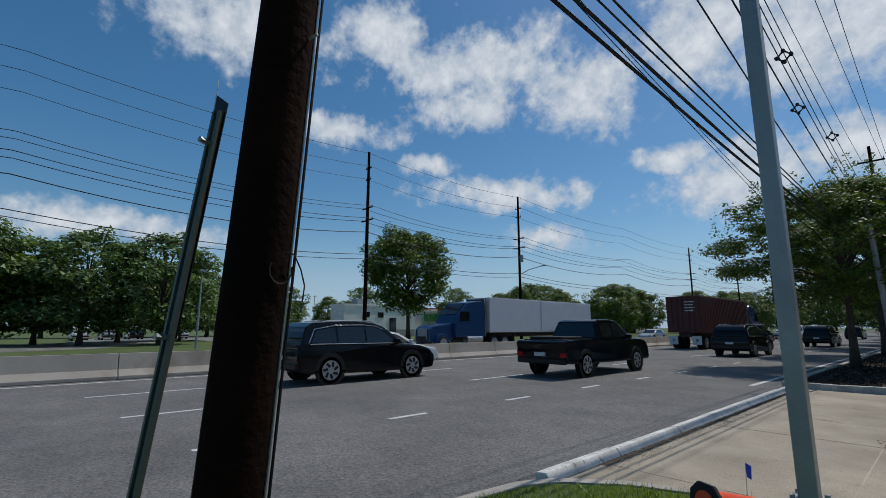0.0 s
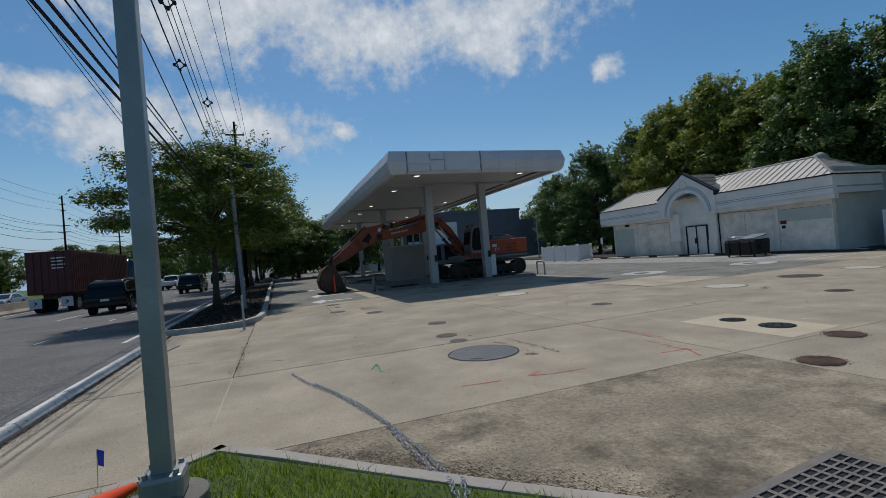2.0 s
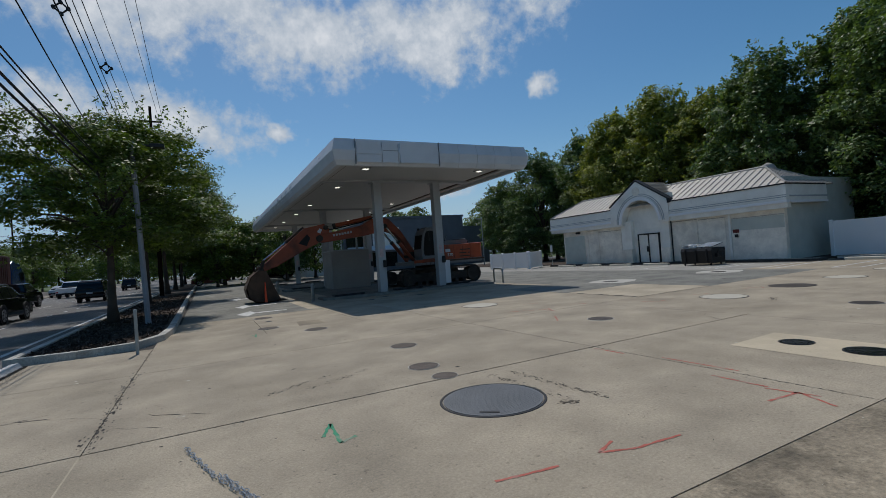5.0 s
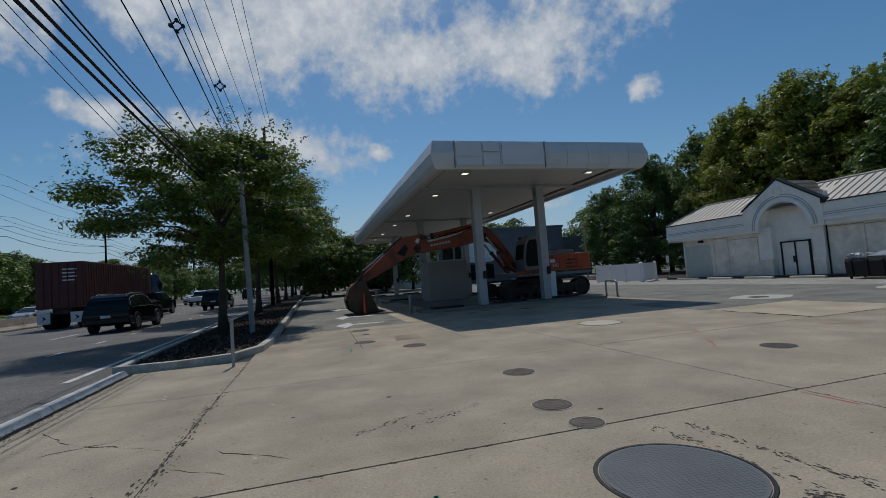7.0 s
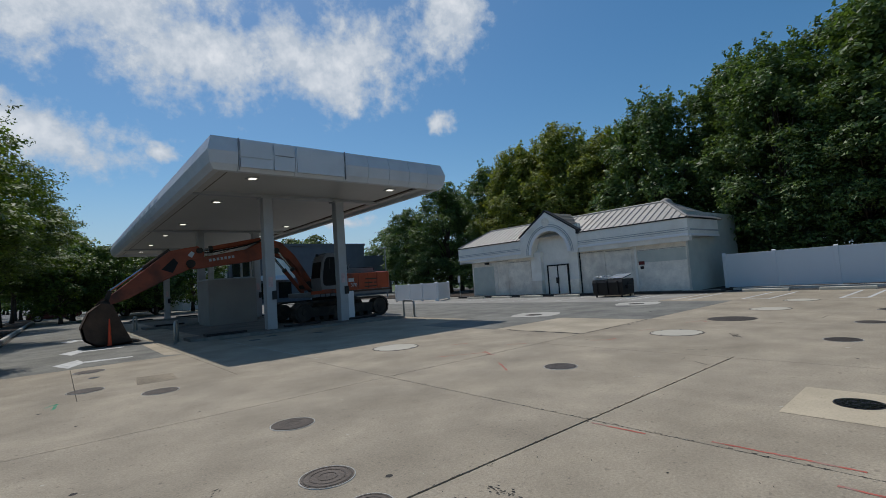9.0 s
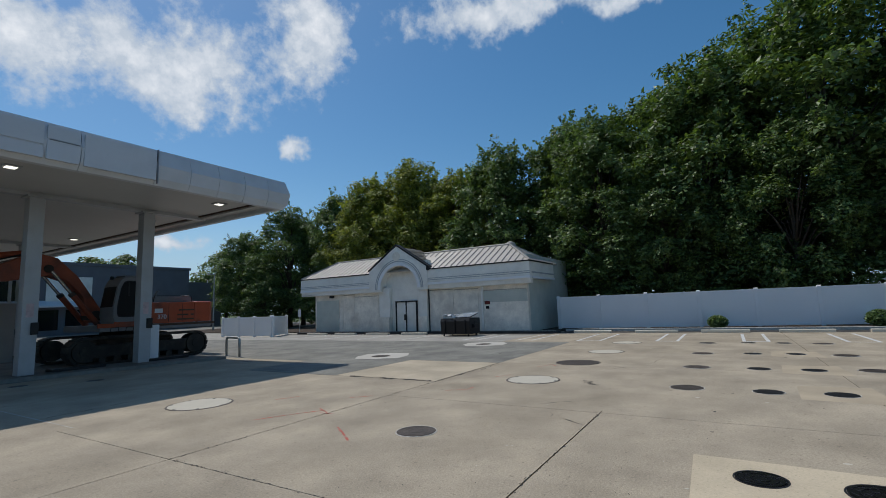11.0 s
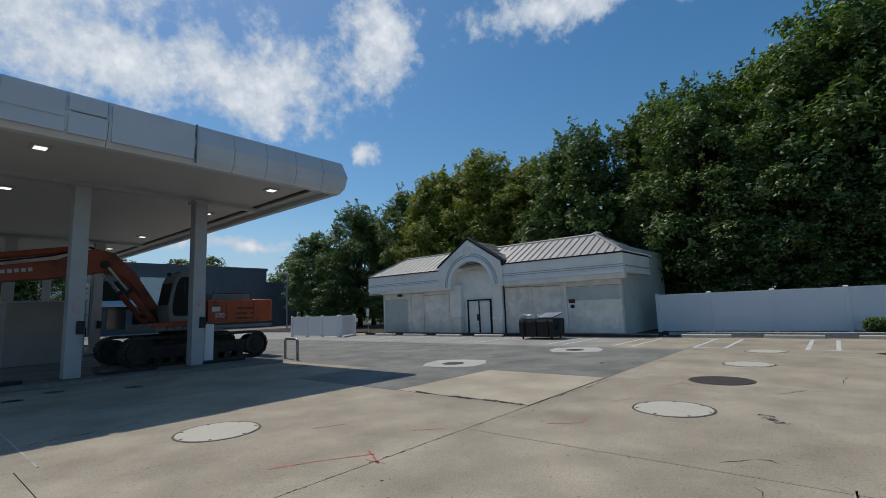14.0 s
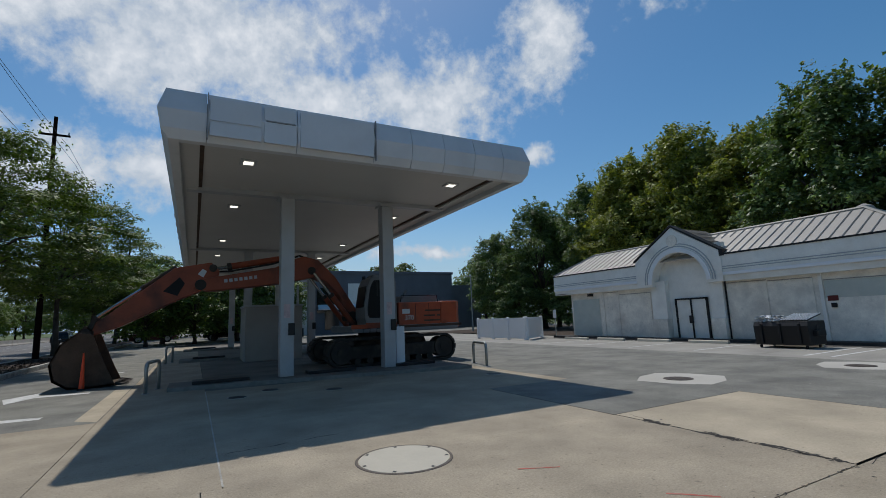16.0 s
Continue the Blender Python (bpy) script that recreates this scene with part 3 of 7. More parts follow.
def store():
    st = thing("store_building", "closed white stucco store with boarded windows and metal roof", "building", kind="structure")
    back = 35.0
    # walls, with the entrance bay between 24.5 and 28.3
    part("front_wall", box((STORE_X, 28.3, 0), (STORE_X + 0.25, STORE_Y1, 2.9)), BOARD, st)
    part("front_wall", box((STORE_X, STORE_Y0, 0), (STORE_X + 0.25, 24.5, 2.9)), BOARD, st)
    part("side_wall", box((STORE_X + 0.25, STORE_Y0, 0), (back, STORE_Y0 + 0.25, 4.4)), GREENGREY, st)
    part("side_wall", box((STORE_X + 0.25, STORE_Y1 - 0.25, 0), (back, STORE_Y1, 3.8)), STUCCO, st)
    part("back_wall", box((back - 0.25, STORE_Y0 + 0.25, 0), (back, STORE_Y1 - 0.25, 3.8)), STUCCO, st)
    # entrance: recessed wall, jambs and arch
    part("entrance_wall", box((STORE_X + 0.1, 24.5, 0), (STORE_X + 0.4, 28.3, 4.6)), STUCCO, st)
    for y0, y1 in ((27.45, 28.3), (24.5, 25.1)):
        part("pier", box((FASCIA_X + 0.2, y0, 1.05), (STORE_X + 0.1, y1, 3.0)), STUCCO, st)
        part("pier_base", box((FASCIA_X + 0.09, y0 - 0.02, 0), (STORE_X + 0.1, y1 + 0.02, 1.05), 0.015), BOARD, st, "greyish stone pier base")
    # gabled front with an arched opening
    cy, r, spring = 26.5, 1.48, 2.85
    bm = bmesh.new()
    arch = [(cy + r * math.cos(a), spring + r * math.sin(a)) for a in (math.pi * k / 18 for k in range(19))]
    top = [(24.25, 3.98), (24.25, 4.1), (26.62, 5.62), (28.95, 4.1), (28.95, 3.98)]
    outline = [(24.25, 2.72)] + [(cy - r, 2.72)] + list(reversed(arch)) + [(cy + r, 2.72), (28.95, 2.72)] + list(reversed(top))
    add_prism(bm, [(y, z) for y, z in outline], FASCIA_X - 0.05, FASCIA_X + 0.48, "x")
    bmesh.ops.triangulate(bm, faces=[f for f in bm.faces if len(f.verts) > 4])
    part("gable", bm, STUCCO, st)
    for radius, w, mat, proud in ((1.5, 0.2, VINYL, 0.10), (1.76, 0.05, TRIMGREY, 0.07), (1.88, 0.05, TRIMGREY, 0.07)):
        ring = [(cy + (radius + w) * math.cos(a), spring + (radius + w) * math.sin(a)) for a in (math.pi * k / 20 for k in range(21))]
        ring += [(cy + radius * math.cos(a), spring + radius * math.sin(a)) for a in (math.pi * k / 20 for k in range(20, -1, -1))]
        bm = prism(ring, FASCIA_X - proud, FASCIA_X - 0.04, "x")
        bmesh.ops.triangulate(bm, faces=[f for f in bm.faces if len(f.verts) > 4])
        part("arch_moulding", bm, mat, st)
    for a, b in (((24.2, 4.1), (26.62, 5.66)), ((26.62, 5.66), (29.0, 4.1))):
        part("gable_coping", prism([a, b, (b[0], b[1] + 0.09), (a[0], a[1] + 0.09)], FASCIA_X - 0.1, FASCIA_X + 0.4, "x"), BLACKTRIM, st)
    part("gable_step", box((FASCIA_X - 0.08, 24.12, 3.88), (FASCIA_X + 0.4, 24.3, 4.17)), BLACKTRIM, st)
    part("emblem", disc((FASCIA_X - 0.075, 26.62, 4.95), 0.3, 0.03, "x", 20), BOARD, st, "round pale mark left by a removed sign")
    # entablature on both sides of the gable and round the sides
    runs = [((24.25, STORE_Y0 - 0.33), "f"), ((STORE_Y1 + 1.1, 28.95), "f")]
    for (y1, y0), _ in runs:
        part("fascia", box((FASCIA_X, y0, 3.12), (FASCIA_X + 0.3, y1, 3.92)), STUCCO, st)
        part("fascia_band", box((FASCIA_X - 0.05, y0 - 0.02, 2.98), (FASCIA_X + 0.3, y1 + 0.02, 3.12), 0.02), VINYL, st)
        part("fascia_base", box((FASCIA_X + 0.06, y0, 2.72), (FASCIA_X + 0.4, y1, 2.98)), STUCCO, st)
        for z in (3.26, 3.36):
            part("grey_line", box((FASCIA_X - 0.015, y0, z), (FASCIA_X, y1, z + 0.04)), TRIMGREY, st)
        part("roof_edge", box((FASCIA_X - 0.04, y0 - 0.03, 3.92), (FASCIA_X + 0.3, y1 + 0.03, 3.99)), BLACKTRIM, st)
    part("side_fascia", box((FASCIA_X + 0.3, STORE_Y0 - 0.33, 3.0), (31.2, STORE_Y0 - 0.05, 3.92)), STUCCO, st)
    part("side_band", box((FASCIA_X + 0.3, STORE_Y0 - 0.37, 2.98), (31.2, STORE_Y0 - 0.05, 3.1)), VINYL, st)
    part("side_line", box((FASCIA_X + 0.3, STORE_Y0 - 0.35, 3.28), (31.2, STORE_Y0 - 0.33, 3.36)), TRIMGREY, st)
    part("roof_edge", box((FASCIA_X + 0.3, STORE_Y0 - 0.38, 3.92), (31.0, STORE_Y0 - 0.05, 3.99)), BLACKTRIM, st)
    part("end_fascia", box((FASCIA_X + 0.3, STORE_Y1 + 0.8, 2.9), (30.5, STORE_Y1 + 1.1, 3.92)), STUCCO, st)
    part("soffit", box((FASCIA_X + 0.06, STORE_Y1, 2.74), (30.5, STORE_Y1 + 1.0, 2.8)), STUCCO, st)
    # standing seam roof: hip planes with raised ribs
    ridge_z, ridge_x, y0, y1, x0, eave = 5.27, 29.5, STORE_Y0 - 0.35, STORE_Y1 + 1.1, FASCIA_X + 0.02, 3.98
    ry0, ry1, x1 = 19.7, 34.1, 31.9
    corner = {"a": (x0, y0, eave), "b": (x0, y1, eave), "c": (x1, y1, eave), "d": (x1, y0, eave), "r": (ridge_x, ry0, ridge_z), "s": (ridge_x, ry1, ridge_z)}
    for keys in ("asrb", "dcsr", "ard", "bcs"):
        keys = {"asrb": "absr"}.get(keys, keys)
        bm = bmesh.new()
        vs = [bm.verts.new(corner[k]) for k in keys]
        bm.faces.new(vs)
        bmesh.ops.recalc_face_normals(bm, faces=bm.faces[:])
        if bm.faces[:][0].normal.z < 0:
            bmesh.ops.reverse_faces(bm, faces=bm.faces[:])
        bmesh.ops.solidify(bm, geom=bm.faces[:], thickness=0.05)
        part("roof_plane", bm, ROOFMETAL, st)

    def on_front(y, s):
        return Vector((x0 + (ridge_x - x0) * s, y, eave + (ridge_z - eave) * s + 0.02))
    y = y0 + 0.45
    while y < y1 - 0.3:
        lim = min(1, (y - y0) / (ry0 - y0), (y1 - y) / (y1 - ry1))
        lo = 0.72 if 24.4 < y < 28.85 else 0.0
        if lim > lo:
            part("roof_rib", tube([on_front(y, lo), on_front(y, lim)], 0.028, 4), ROOFMETAL, st)
        y += 0.42
    for x in np.arange(x0 + 0.4, x1, 0.42):
        s = min((x - x0) / (ridge_x - x0), (x1 - x) / (x1 - ridge_x))
        part("roof_rib", tube([(x, y0, eave + 0.02), (x, y0 + (ry0 - y0) * s, eave + (ridge_z - eave) * s + 0.02)], 0.028, 4), ROOFMETAL, st)
    for a, b in (("a", "r"), ("r", "s"), ("s", "b"), ("d", "r")):
        part("ridge_cap", tube([Vector(corner[a]) + Vector((0, 0, 0.03)), Vector(corner[b]) + Vector((0, 0, 0.03))], 0.06, 6), ROOFMETAL, st)
    # small roof behind the gable
    for ya, yb in ((24.2, 26.62), (29.0, 26.62)):
        bm = bmesh.new()
        bm.faces.new([bm.verts.new(p) for p in ((FASCIA_X + 0.4, ya, 4.1), (FASCIA_X + 0.4, yb, 5.6), (30.0, yb, 5.6), (28.2, ya, 4.3))])
        bmesh.ops.solidify(bm, geom=bm.faces[:], thickness=0.05)
        part("gable_roof", bm, ROOFMETAL, st)
        for s in (0.2, 0.4, 0.6, 0.8):
            yy, zz = ya + (yb - ya) * s, 4.1 + 1.5 * s
            part("roof_rib", tube([(FASCIA_X + 0.4, yy, zz + 0.04), (28.2 + 1.8 * s, yy, zz + 0.06)], 0.025, 4), ROOFMETAL, st)
    # rear flat-roofed block
    part("rear_block", box((31.3, STORE_Y0 + 0.3, 0), (back + 0.6, 30, 4.25)), GREENGREY, st)
    # double door
    frame_y0, frame_y1, h = 25.42, 27.12, 2.06
    x = STORE_X + 0.045
    door = part("entrance_door", box((x, 25.5, 0.1), (x + 0.05, 27.05, 1.98)), STUCCO, st, "white double doors in a black frame")
    for a, b, c, d in ((frame_y0, frame_y0 + 0.08, 0.1, h), (frame_y1 - 0.08, frame_y1, 0.1, h), (frame_y0, frame_y1, h - 0.08, h), (26.245, 26.305, 0.1, h - 0.08)):
        part("door_frame", box((x - 0.05, a, c), (x + 0.05, b, d)), BLACKTRIM, door)
    part("door_handle", box((x - 0.11, 26.2, 0.82), (x - 0.04, 26.4, 1.2), 0.02), BLACKTRIM, door)
    # plywood sheets over the windows
    for a, b, z1 in ((28.5, 30.6, 2.45), (30.65, 31.7, 2.62), (31.75, 32.0, 2.7), (32.1, 34.35, 2.35), (22.7, 24.4, 2.6), (21.0, 22.65, 2.55), (17.92, 20.64, 2.42)):
        part("plywood_board", box((STORE_X - 0.03, a, 0.12), (STORE_X - 0.004, b, z1), 0.004), BOARD, st, "whitewashed plywood board")
    for y0, y1, z0, z1 in ((17.93, 20.63, 1.75, 2.41), (32.12, 34.33, 0.14, 2.33)):
        part("painted_panel", box((STORE_X - 0.036, y0, z0), (STORE_X - 0.031, y1, z1)), GREENGREY, st, "panel painted over in grey-green")
    for y0, y1, z in ((28.5, 30.6, 2.47), (30.65, 31.7, 2.64), (22.7, 24.4, 2.62), (21.0, 22.65, 2.57), (17.92, 20.64, 2.43)):
        part("board_gap", box((STORE_X - 0.02, y0, z), (STORE_X - 0.004, y1, z + 0.03)), GREYBLOCK, st, "dark gap along the top of a board")
    part("corner_strip", box((STORE_X - 0.06, 20.68, 0.05), (STORE_X - 0.005, 20.8, 2.75)), STUCCO, st)
    for y in (28.35, 24.44):
        part("downpipe", tube([(STORE_X - 0.05, y, 0.1), (STORE_X - 0.05, y, 2.72)], 0.035, 8), BLACKTRIM, st)
    part("red_notice", box((STORE_X - 0.045, 20.24, 1.63), (STORE_X - 0.03, 20.58, 1.83)), SIGNRED, st, "small red notice with pale lines")
    part("lock_box", box((STORE_X - 0.1, 20.3, 1.38), (STORE_X - 0.03, 20.48, 1.55), 0.01), BLACKTRIM, st)
    part("meter_box", box((STORE_X - 0.2, 24.55, 0.2), (STORE_X - 0.02, 24.85, 0.95), 0.02), GREYBLOCK, st)
    part("camera_mount", box((STORE_X - 0.3, 32.6, 2.5), (STORE_X, 32.8, 2.66), 0.02), BLACKTRIM, st)
    part("roof_dome", tube([(30.6, 20.1, 5.0), (30.6, 20.1, 5.25), (30.6, 20.1, 5.5), (30.6, 20.1, 5.62)], [0.4, 0.42, 0.3, 0.05], 14), GREYBLOCK, st, "round roof vent")
    # kerb face coloured dark for its shade as well as its asphalt
    part("threshold", box((26.75, 16.2, -0.02), (STORE_X - 0.01, 35.6, 0.12), 0.01), TARANDSHADE, st)


store()


def plank_fence(name, points, height, label, panel_mat=VINYL):
    f = thing(name, label, "fence", kind="structure")
    for i, (a, b) in enumerate(zip(points, points[1:])):
        a, b = Vector((*a, 0)), Vector((*b, 0))
        d = b - a
        m = Matrix.Translation(a) @ Matrix.Rotation(math.atan2(d.y, d.x), 4, "Z")
        n = d.length
        pan = part("fence_panel", box((0.06, -0.02, 0.12), (n - 0.06, 0.02, height - 0.06), 0, m), panel_mat, f)
        part("top_rail", box((0.06, -0.035, height - 0.1), (n - 0.06, 0.035, height - 0.02), 0.008, m), panel_mat, pan)
        part("bottom_rail", box((0.06, -0.035, 0.08), (n - 0.06, 0.035, 0.2), 0.008, m), panel_mat, pan)
    for p in points:
        post = part("fence_post", box((p[0] - 0.08, p[1] - 0.08, 0), (p[0] + 0.08, p[1] + 0.08, height), 0.012), panel_mat, f)
        part("post_cap", prism([(p[0] - 0.085, height), (p[0] + 0.085, height), (p[0], height + 0.045)], p[1] - 0.085, p[1] + 0.085, "y"), panel_mat, post)


plank_fence("boundary_fence", [(30.0, 17.0), (30.05, 14.7), (30.25, 12.25), (30.5, 9.75), (30.75, 7.25), (31.0, 4.75), (31.2, 2.3), (31.4, -0.15), (31.6, -2.6), (31.8, -5.05)], 1.9, "white vinyl privacy fence with square posts")
plank_fence("enclosure_fence", [(24.0, 40.4), (24.05, 38.6), (24.1, 36.9), (24.15, 35.2)], 1.4, "low white vinyl fence round a bin enclosure")
plank_fence("enclosure_side_fence", [(24.2, 35.1), (26.6, 36.6)], 1.4, "low white vinyl side fence of the bin enclosure")
sheet("fence_verge", rect(28.6, -8, 60, 60), 0.05, MULCH, "dark planting bed below the fence", "soil")
part("lot_kerb", box((28.4, -8, -0.05), (28.6, 16.2, 0.13), 0.015), KERB)["kind"] = "structure"


# ---- canopy ----
CAN_X0, CAN_X1, CAN_Y0, CAN_Y1 = 5.2, 14.0, 21.55, 53.0
COLUMNS_Y = (25.93, 37.2, 48.4)


def canopy():
    c = thing("canopy", "large pale metal fuel canopy on square columns", "canopy", kind="structure")
    z0, zm, z1 = 5.24, 5.78, 6.24
    prof = [(0.12, z0), (0.0, z0 + 0.18), (-0.07, zm), (0.06, z1)]
    ins = 0.3

    def facing(a, b, name, cuts):
        """Fascia from a to b (plan corners), split at the fractions in cuts."""
        a, b = Vector(a), Vector(b)
        d = (b - a).normalized()
        n = Vector((d.y, -d.x))
        seams = [0.0] + cuts + [1.0]
        for s0, s1 in zip(seams, seams[1:]):
            p, q = a + (b - a) * s0 + d * (0.006 if s0 else -0.0), a + (b - a) * s1 - d * (0.006 if s1 < 1 else 0)
            bm = bmesh.new()
            rows = []
            for off, z in prof + [(ins, z1), (ins, z0)]:
                rows.append([bm.verts.new((*(w - n * off + ((d if w is p and s0 == 0 else -d) * off if (w is p and s0 == 0) or (w is q and s1 == 1) else Vector((0, 0)))), z)) for w in (p, q)])
            for i in range(len(rows)):
                j = (i + 1) % len(rows)
                bm.faces.new((rows[i][0], rows[i][1], rows[j][1], rows[j][0]))
            bm.faces.new([r[0] for r in rows]), bm.faces.new([r[1] for r in reversed(rows)])
            bmesh.ops.recalc_face_normals(bm, faces=bm.faces[:])
            part("fascia_panel", bm, WHITEPANEL, c)
    W = CAN_X1 - CAN_X0
    facing((CAN_X0, CAN_Y0), (CAN_X1, CAN_Y0), "front", [v / W for v in (0.79, 2.54, 4.3, 5.26, 6.16, 7.06, 7.96)])
    facing((CAN_X0, CAN_Y1), (CAN_X0, CAN_Y0), "left", [k / 13 for k in range(1, 13)])
    facing((CAN_X1, CAN_Y0), (CAN_X1, CAN_Y1), "right", [k / 13 for k in range(1, 13)])
    facing((CAN_X1, CAN_Y1), (CAN_X0, CAN_Y1), "back", [0.5])
    # worn sign panel on the front: raised frame, seams and a torn strip
    y = CAN_Y0 - 0.055
    for x0, x1, za, zb in ((5.99, 6.01, 5.26, 6.22), (9.51, 9.53, 5.26, 6.22)):
        part("sign_seam", box((x0, y - 0.03, za), (x1, y + 0.05, zb)), SEAM, c)
    for x0, x1, za, zb in ((7.1, 7.7, 5.8, 5.815),):
        part("torn_strip", box((x0, y - 0.035, za), (x1, y + 0.04, zb)), SEAM, c)
    for x0, x1, za, zb in ((6.04, 7.0, 5.66, 6.14), (7.06, 7.7, 5.83, 6.14), (6.04, 7.0, 5.34, 5.61), (7.06, 7.7, 5.34, 5.79), (7.8, 9.47, 5.34, 6.14)):
        part("sign_panel", box((x0, y - 0.02, za), (x1, y + 0.05, zb), 0.006), WHITEPANEL, c)
    # soffit with edge strips and painted shadow gaps, roof deck, cross beams
    part("soffit", box((CAN_X0 + 0.75, CAN_Y0 + 0.3, 5.46), (CAN_X1 - 0.75, CAN_Y1 - 0.3, 5.52)), SOFFIT, c)
    for x0, x1 in ((CAN_X0 + 0.28, CAN_X0 + 0.68), (CAN_X1 - 0.68, CAN_X1 - 0.28)):
        part("soffit_strip", box((x0, CAN_Y0 + 0.3, 5.38), (x1, CAN_Y1 - 0.3, 5.44)), SOFFIT, c)
    # brown strips put the shade of the soffit gaps in as colour
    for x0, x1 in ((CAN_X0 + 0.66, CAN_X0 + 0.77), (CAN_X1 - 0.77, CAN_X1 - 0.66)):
        part("gutter", box((x0, CAN_Y0 + 0.3, 5.43), (x1, CAN_Y1 - 0.3, 5.6)), RUST, c, "brown strip painted as the shadow gap along the soffit")
    part("roof_deck", box((CAN_X0 + 0.2, CAN_Y0 + 0.2, 5.6), (CAN_X1 - 0.2, CAN_Y1 - 0.2, 6.1)), GALV, c)
    for y in COLUMNS_Y:
        part("cross_beam", box((CAN_X0 + 0.4, y - 0.14, 5.34), (CAN_X1 - 0.4, y + 0.14, 5.5)), STEEL, c)
        for x in (8.28, 11.44):
            col = part("column", box((x - 0.19, y - 0.19, 0.1), (x + 0.19, y + 0.19, 5.4), 0.015), STEEL, c)
            part("column_cap", box((x - 0.27, y - 0.27, 5.3), (x + 0.27, y + 0.27, 5.36)), STEEL, col)
            part("sticker", box((x - 0.1, y - 0.194, 1.75), (x + 0.08, y - 0.19, 2.15)), FADEDPINK, col, "faded pink paper sticker")
            part("call_box", box((x + 0.02, y - 0.27, 1.25), (x + 0.2, y - 0.19, 1.6), 0.02), BLACKTRIM, col)
    # recessed lamps
    for y in (23.2, 27.8, 34.6, 39.6, 45.5, 50.5):
        for x in (6.92, 12.45):
            lamp = part("ceiling_lamp", box((x - 0.19, y - 0.19, 5.42), (x + 0.19, y + 0.19, 5.458), 0.01), STEEL, c)
            part("diffuser", box((x - 0.11, y - 0.11, 5.408), (x + 0.11, y + 0.11, 5.419)), LAMPGLOW, lamp, "lit square lamp diffuser")
    for k, y in enumerate(np.arange(47.0, 30.0, -1.6)):
        part("sign_ghost", box((CAN_X0 - 0.06, y - 0.4, 5.62), (CAN_X0 + 0.02, y + 0.15, 5.95)), WHITEPANEL, c)


canopy()


def pump_islands():
    for k, y in enumerate(COLUMNS_Y):
        isl = thing("pump_island", "long low concrete pump island with steel edge", "island", group="pump islands", kind="structure")
        lo = y - 0.35 if k == 0 else y - 0.9
        outline = [(5.35, lo - 0.0), (13.6, y - 1.55 if k == 0 else lo), (13.75, y + 0.5), (5.35, y + 0.9)]
        # island colour carries part of the canopy's shade
        part("slab", prism(outline, -0.02, 0.1, "z", 0.015), DIRTSHADECONCRETE, isl)
        a, b = outline[0], outline[1]
        part("steel_edge", prism([(a[0], a[1] - 0.02), (b[0], b[1] - 0.02), b, a], -0.01, 0.102, "z"), STAKEWOOD, isl)
        for x in (6.6, 9.6, 12.3):
            part("pump_footing", box((x - 0.7, y - 0.2, 0.1), (x + 0.7, y + 0.35, 0.19), 0.02), BLACKTRIM, isl, "dark pit frame of a removed pump")


pump_islands()


def kiosk():
    k = thing("cashier_kiosk", "small tan block cashier kiosk with its upper part removed", "kiosk", kind="structure")
    x0, x1, y0, y1 = 7.9, 10.35, 34.0, 36.4
    part("lower_wall", box((x0, y0, 0), (x1, y1, 2.4), 0.015), GREYBLOCK, k)
    part("wall_coping", box((x0 - 0.04, y0 - 0.04, 2.4), (x1 + 0.04, y1 + 0.04, 2.47), 0.01), STEEL, k)
    part("recess_panel", box((x0 + 0.2, y0 - 0.02, 0.05), (x0 + 1.15, y0, 1.25), 0.01), GREYBLOCK, k)
    part("window_frame", box((x1 - 0.2, y0 + 0.3, 2.47), (x1 - 0.1, y0 + 0.4, 3.4), 0.01), STEEL, k)
    part("corner_post", box((x1 - 0.15, y1 - 0.2, 2.47), (x1 - 0.03, y1 - 0.08, 3.4), 0.01), STEEL, k)
    part("cash_drawer", box((x1 + 0.04, y0 + 0.5, 0.95), (x1 + 0.16, y0 + 1.0, 1.35), 0.02), BLACKTRIM, k)


kiosk()


# ---- trees ----
def leaf_quads(rng, centres, spread, count, size, mess=0.85, up=0.9):
    """Separate flat leaves in round clumps; each clump's leaves face outwards and up, with some disorder."""
    pick = rng.integers(0, len(centres), count)
    ball = rng.normal(0, 1, (count, 3))
    ball /= np.linalg.norm(ball, axis=1)[:, None]
    ball *= rng.uniform(0.25, 1.0, (count, 1)) ** 0.5 * rng.choice([1.0, 1.25, 1.6], (count, 1), p=[0.72, 0.2, 0.08])
    pos = np.asarray(centres)[pick] + ball * np.asarray(spread)[pick]
    face = ball + np.array([0, 0, up]) + rng.normal(0, mess, (count, 3))
    face /= np.linalg.norm(face, axis=1)[:, None]
    way = np.cross(face, rng.normal(0, 1, (count, 3)))
    way /= np.linalg.norm(way, axis=1)[:, None] + 1e-9
    side = np.cross(face, way)
    s = size * rng.uniform(0.6, 1.35, (count, 1))
    return np.stack([pos - way * s, pos + side * s * 0.42, pos + way * s, pos - side * s * 0.42], 1)


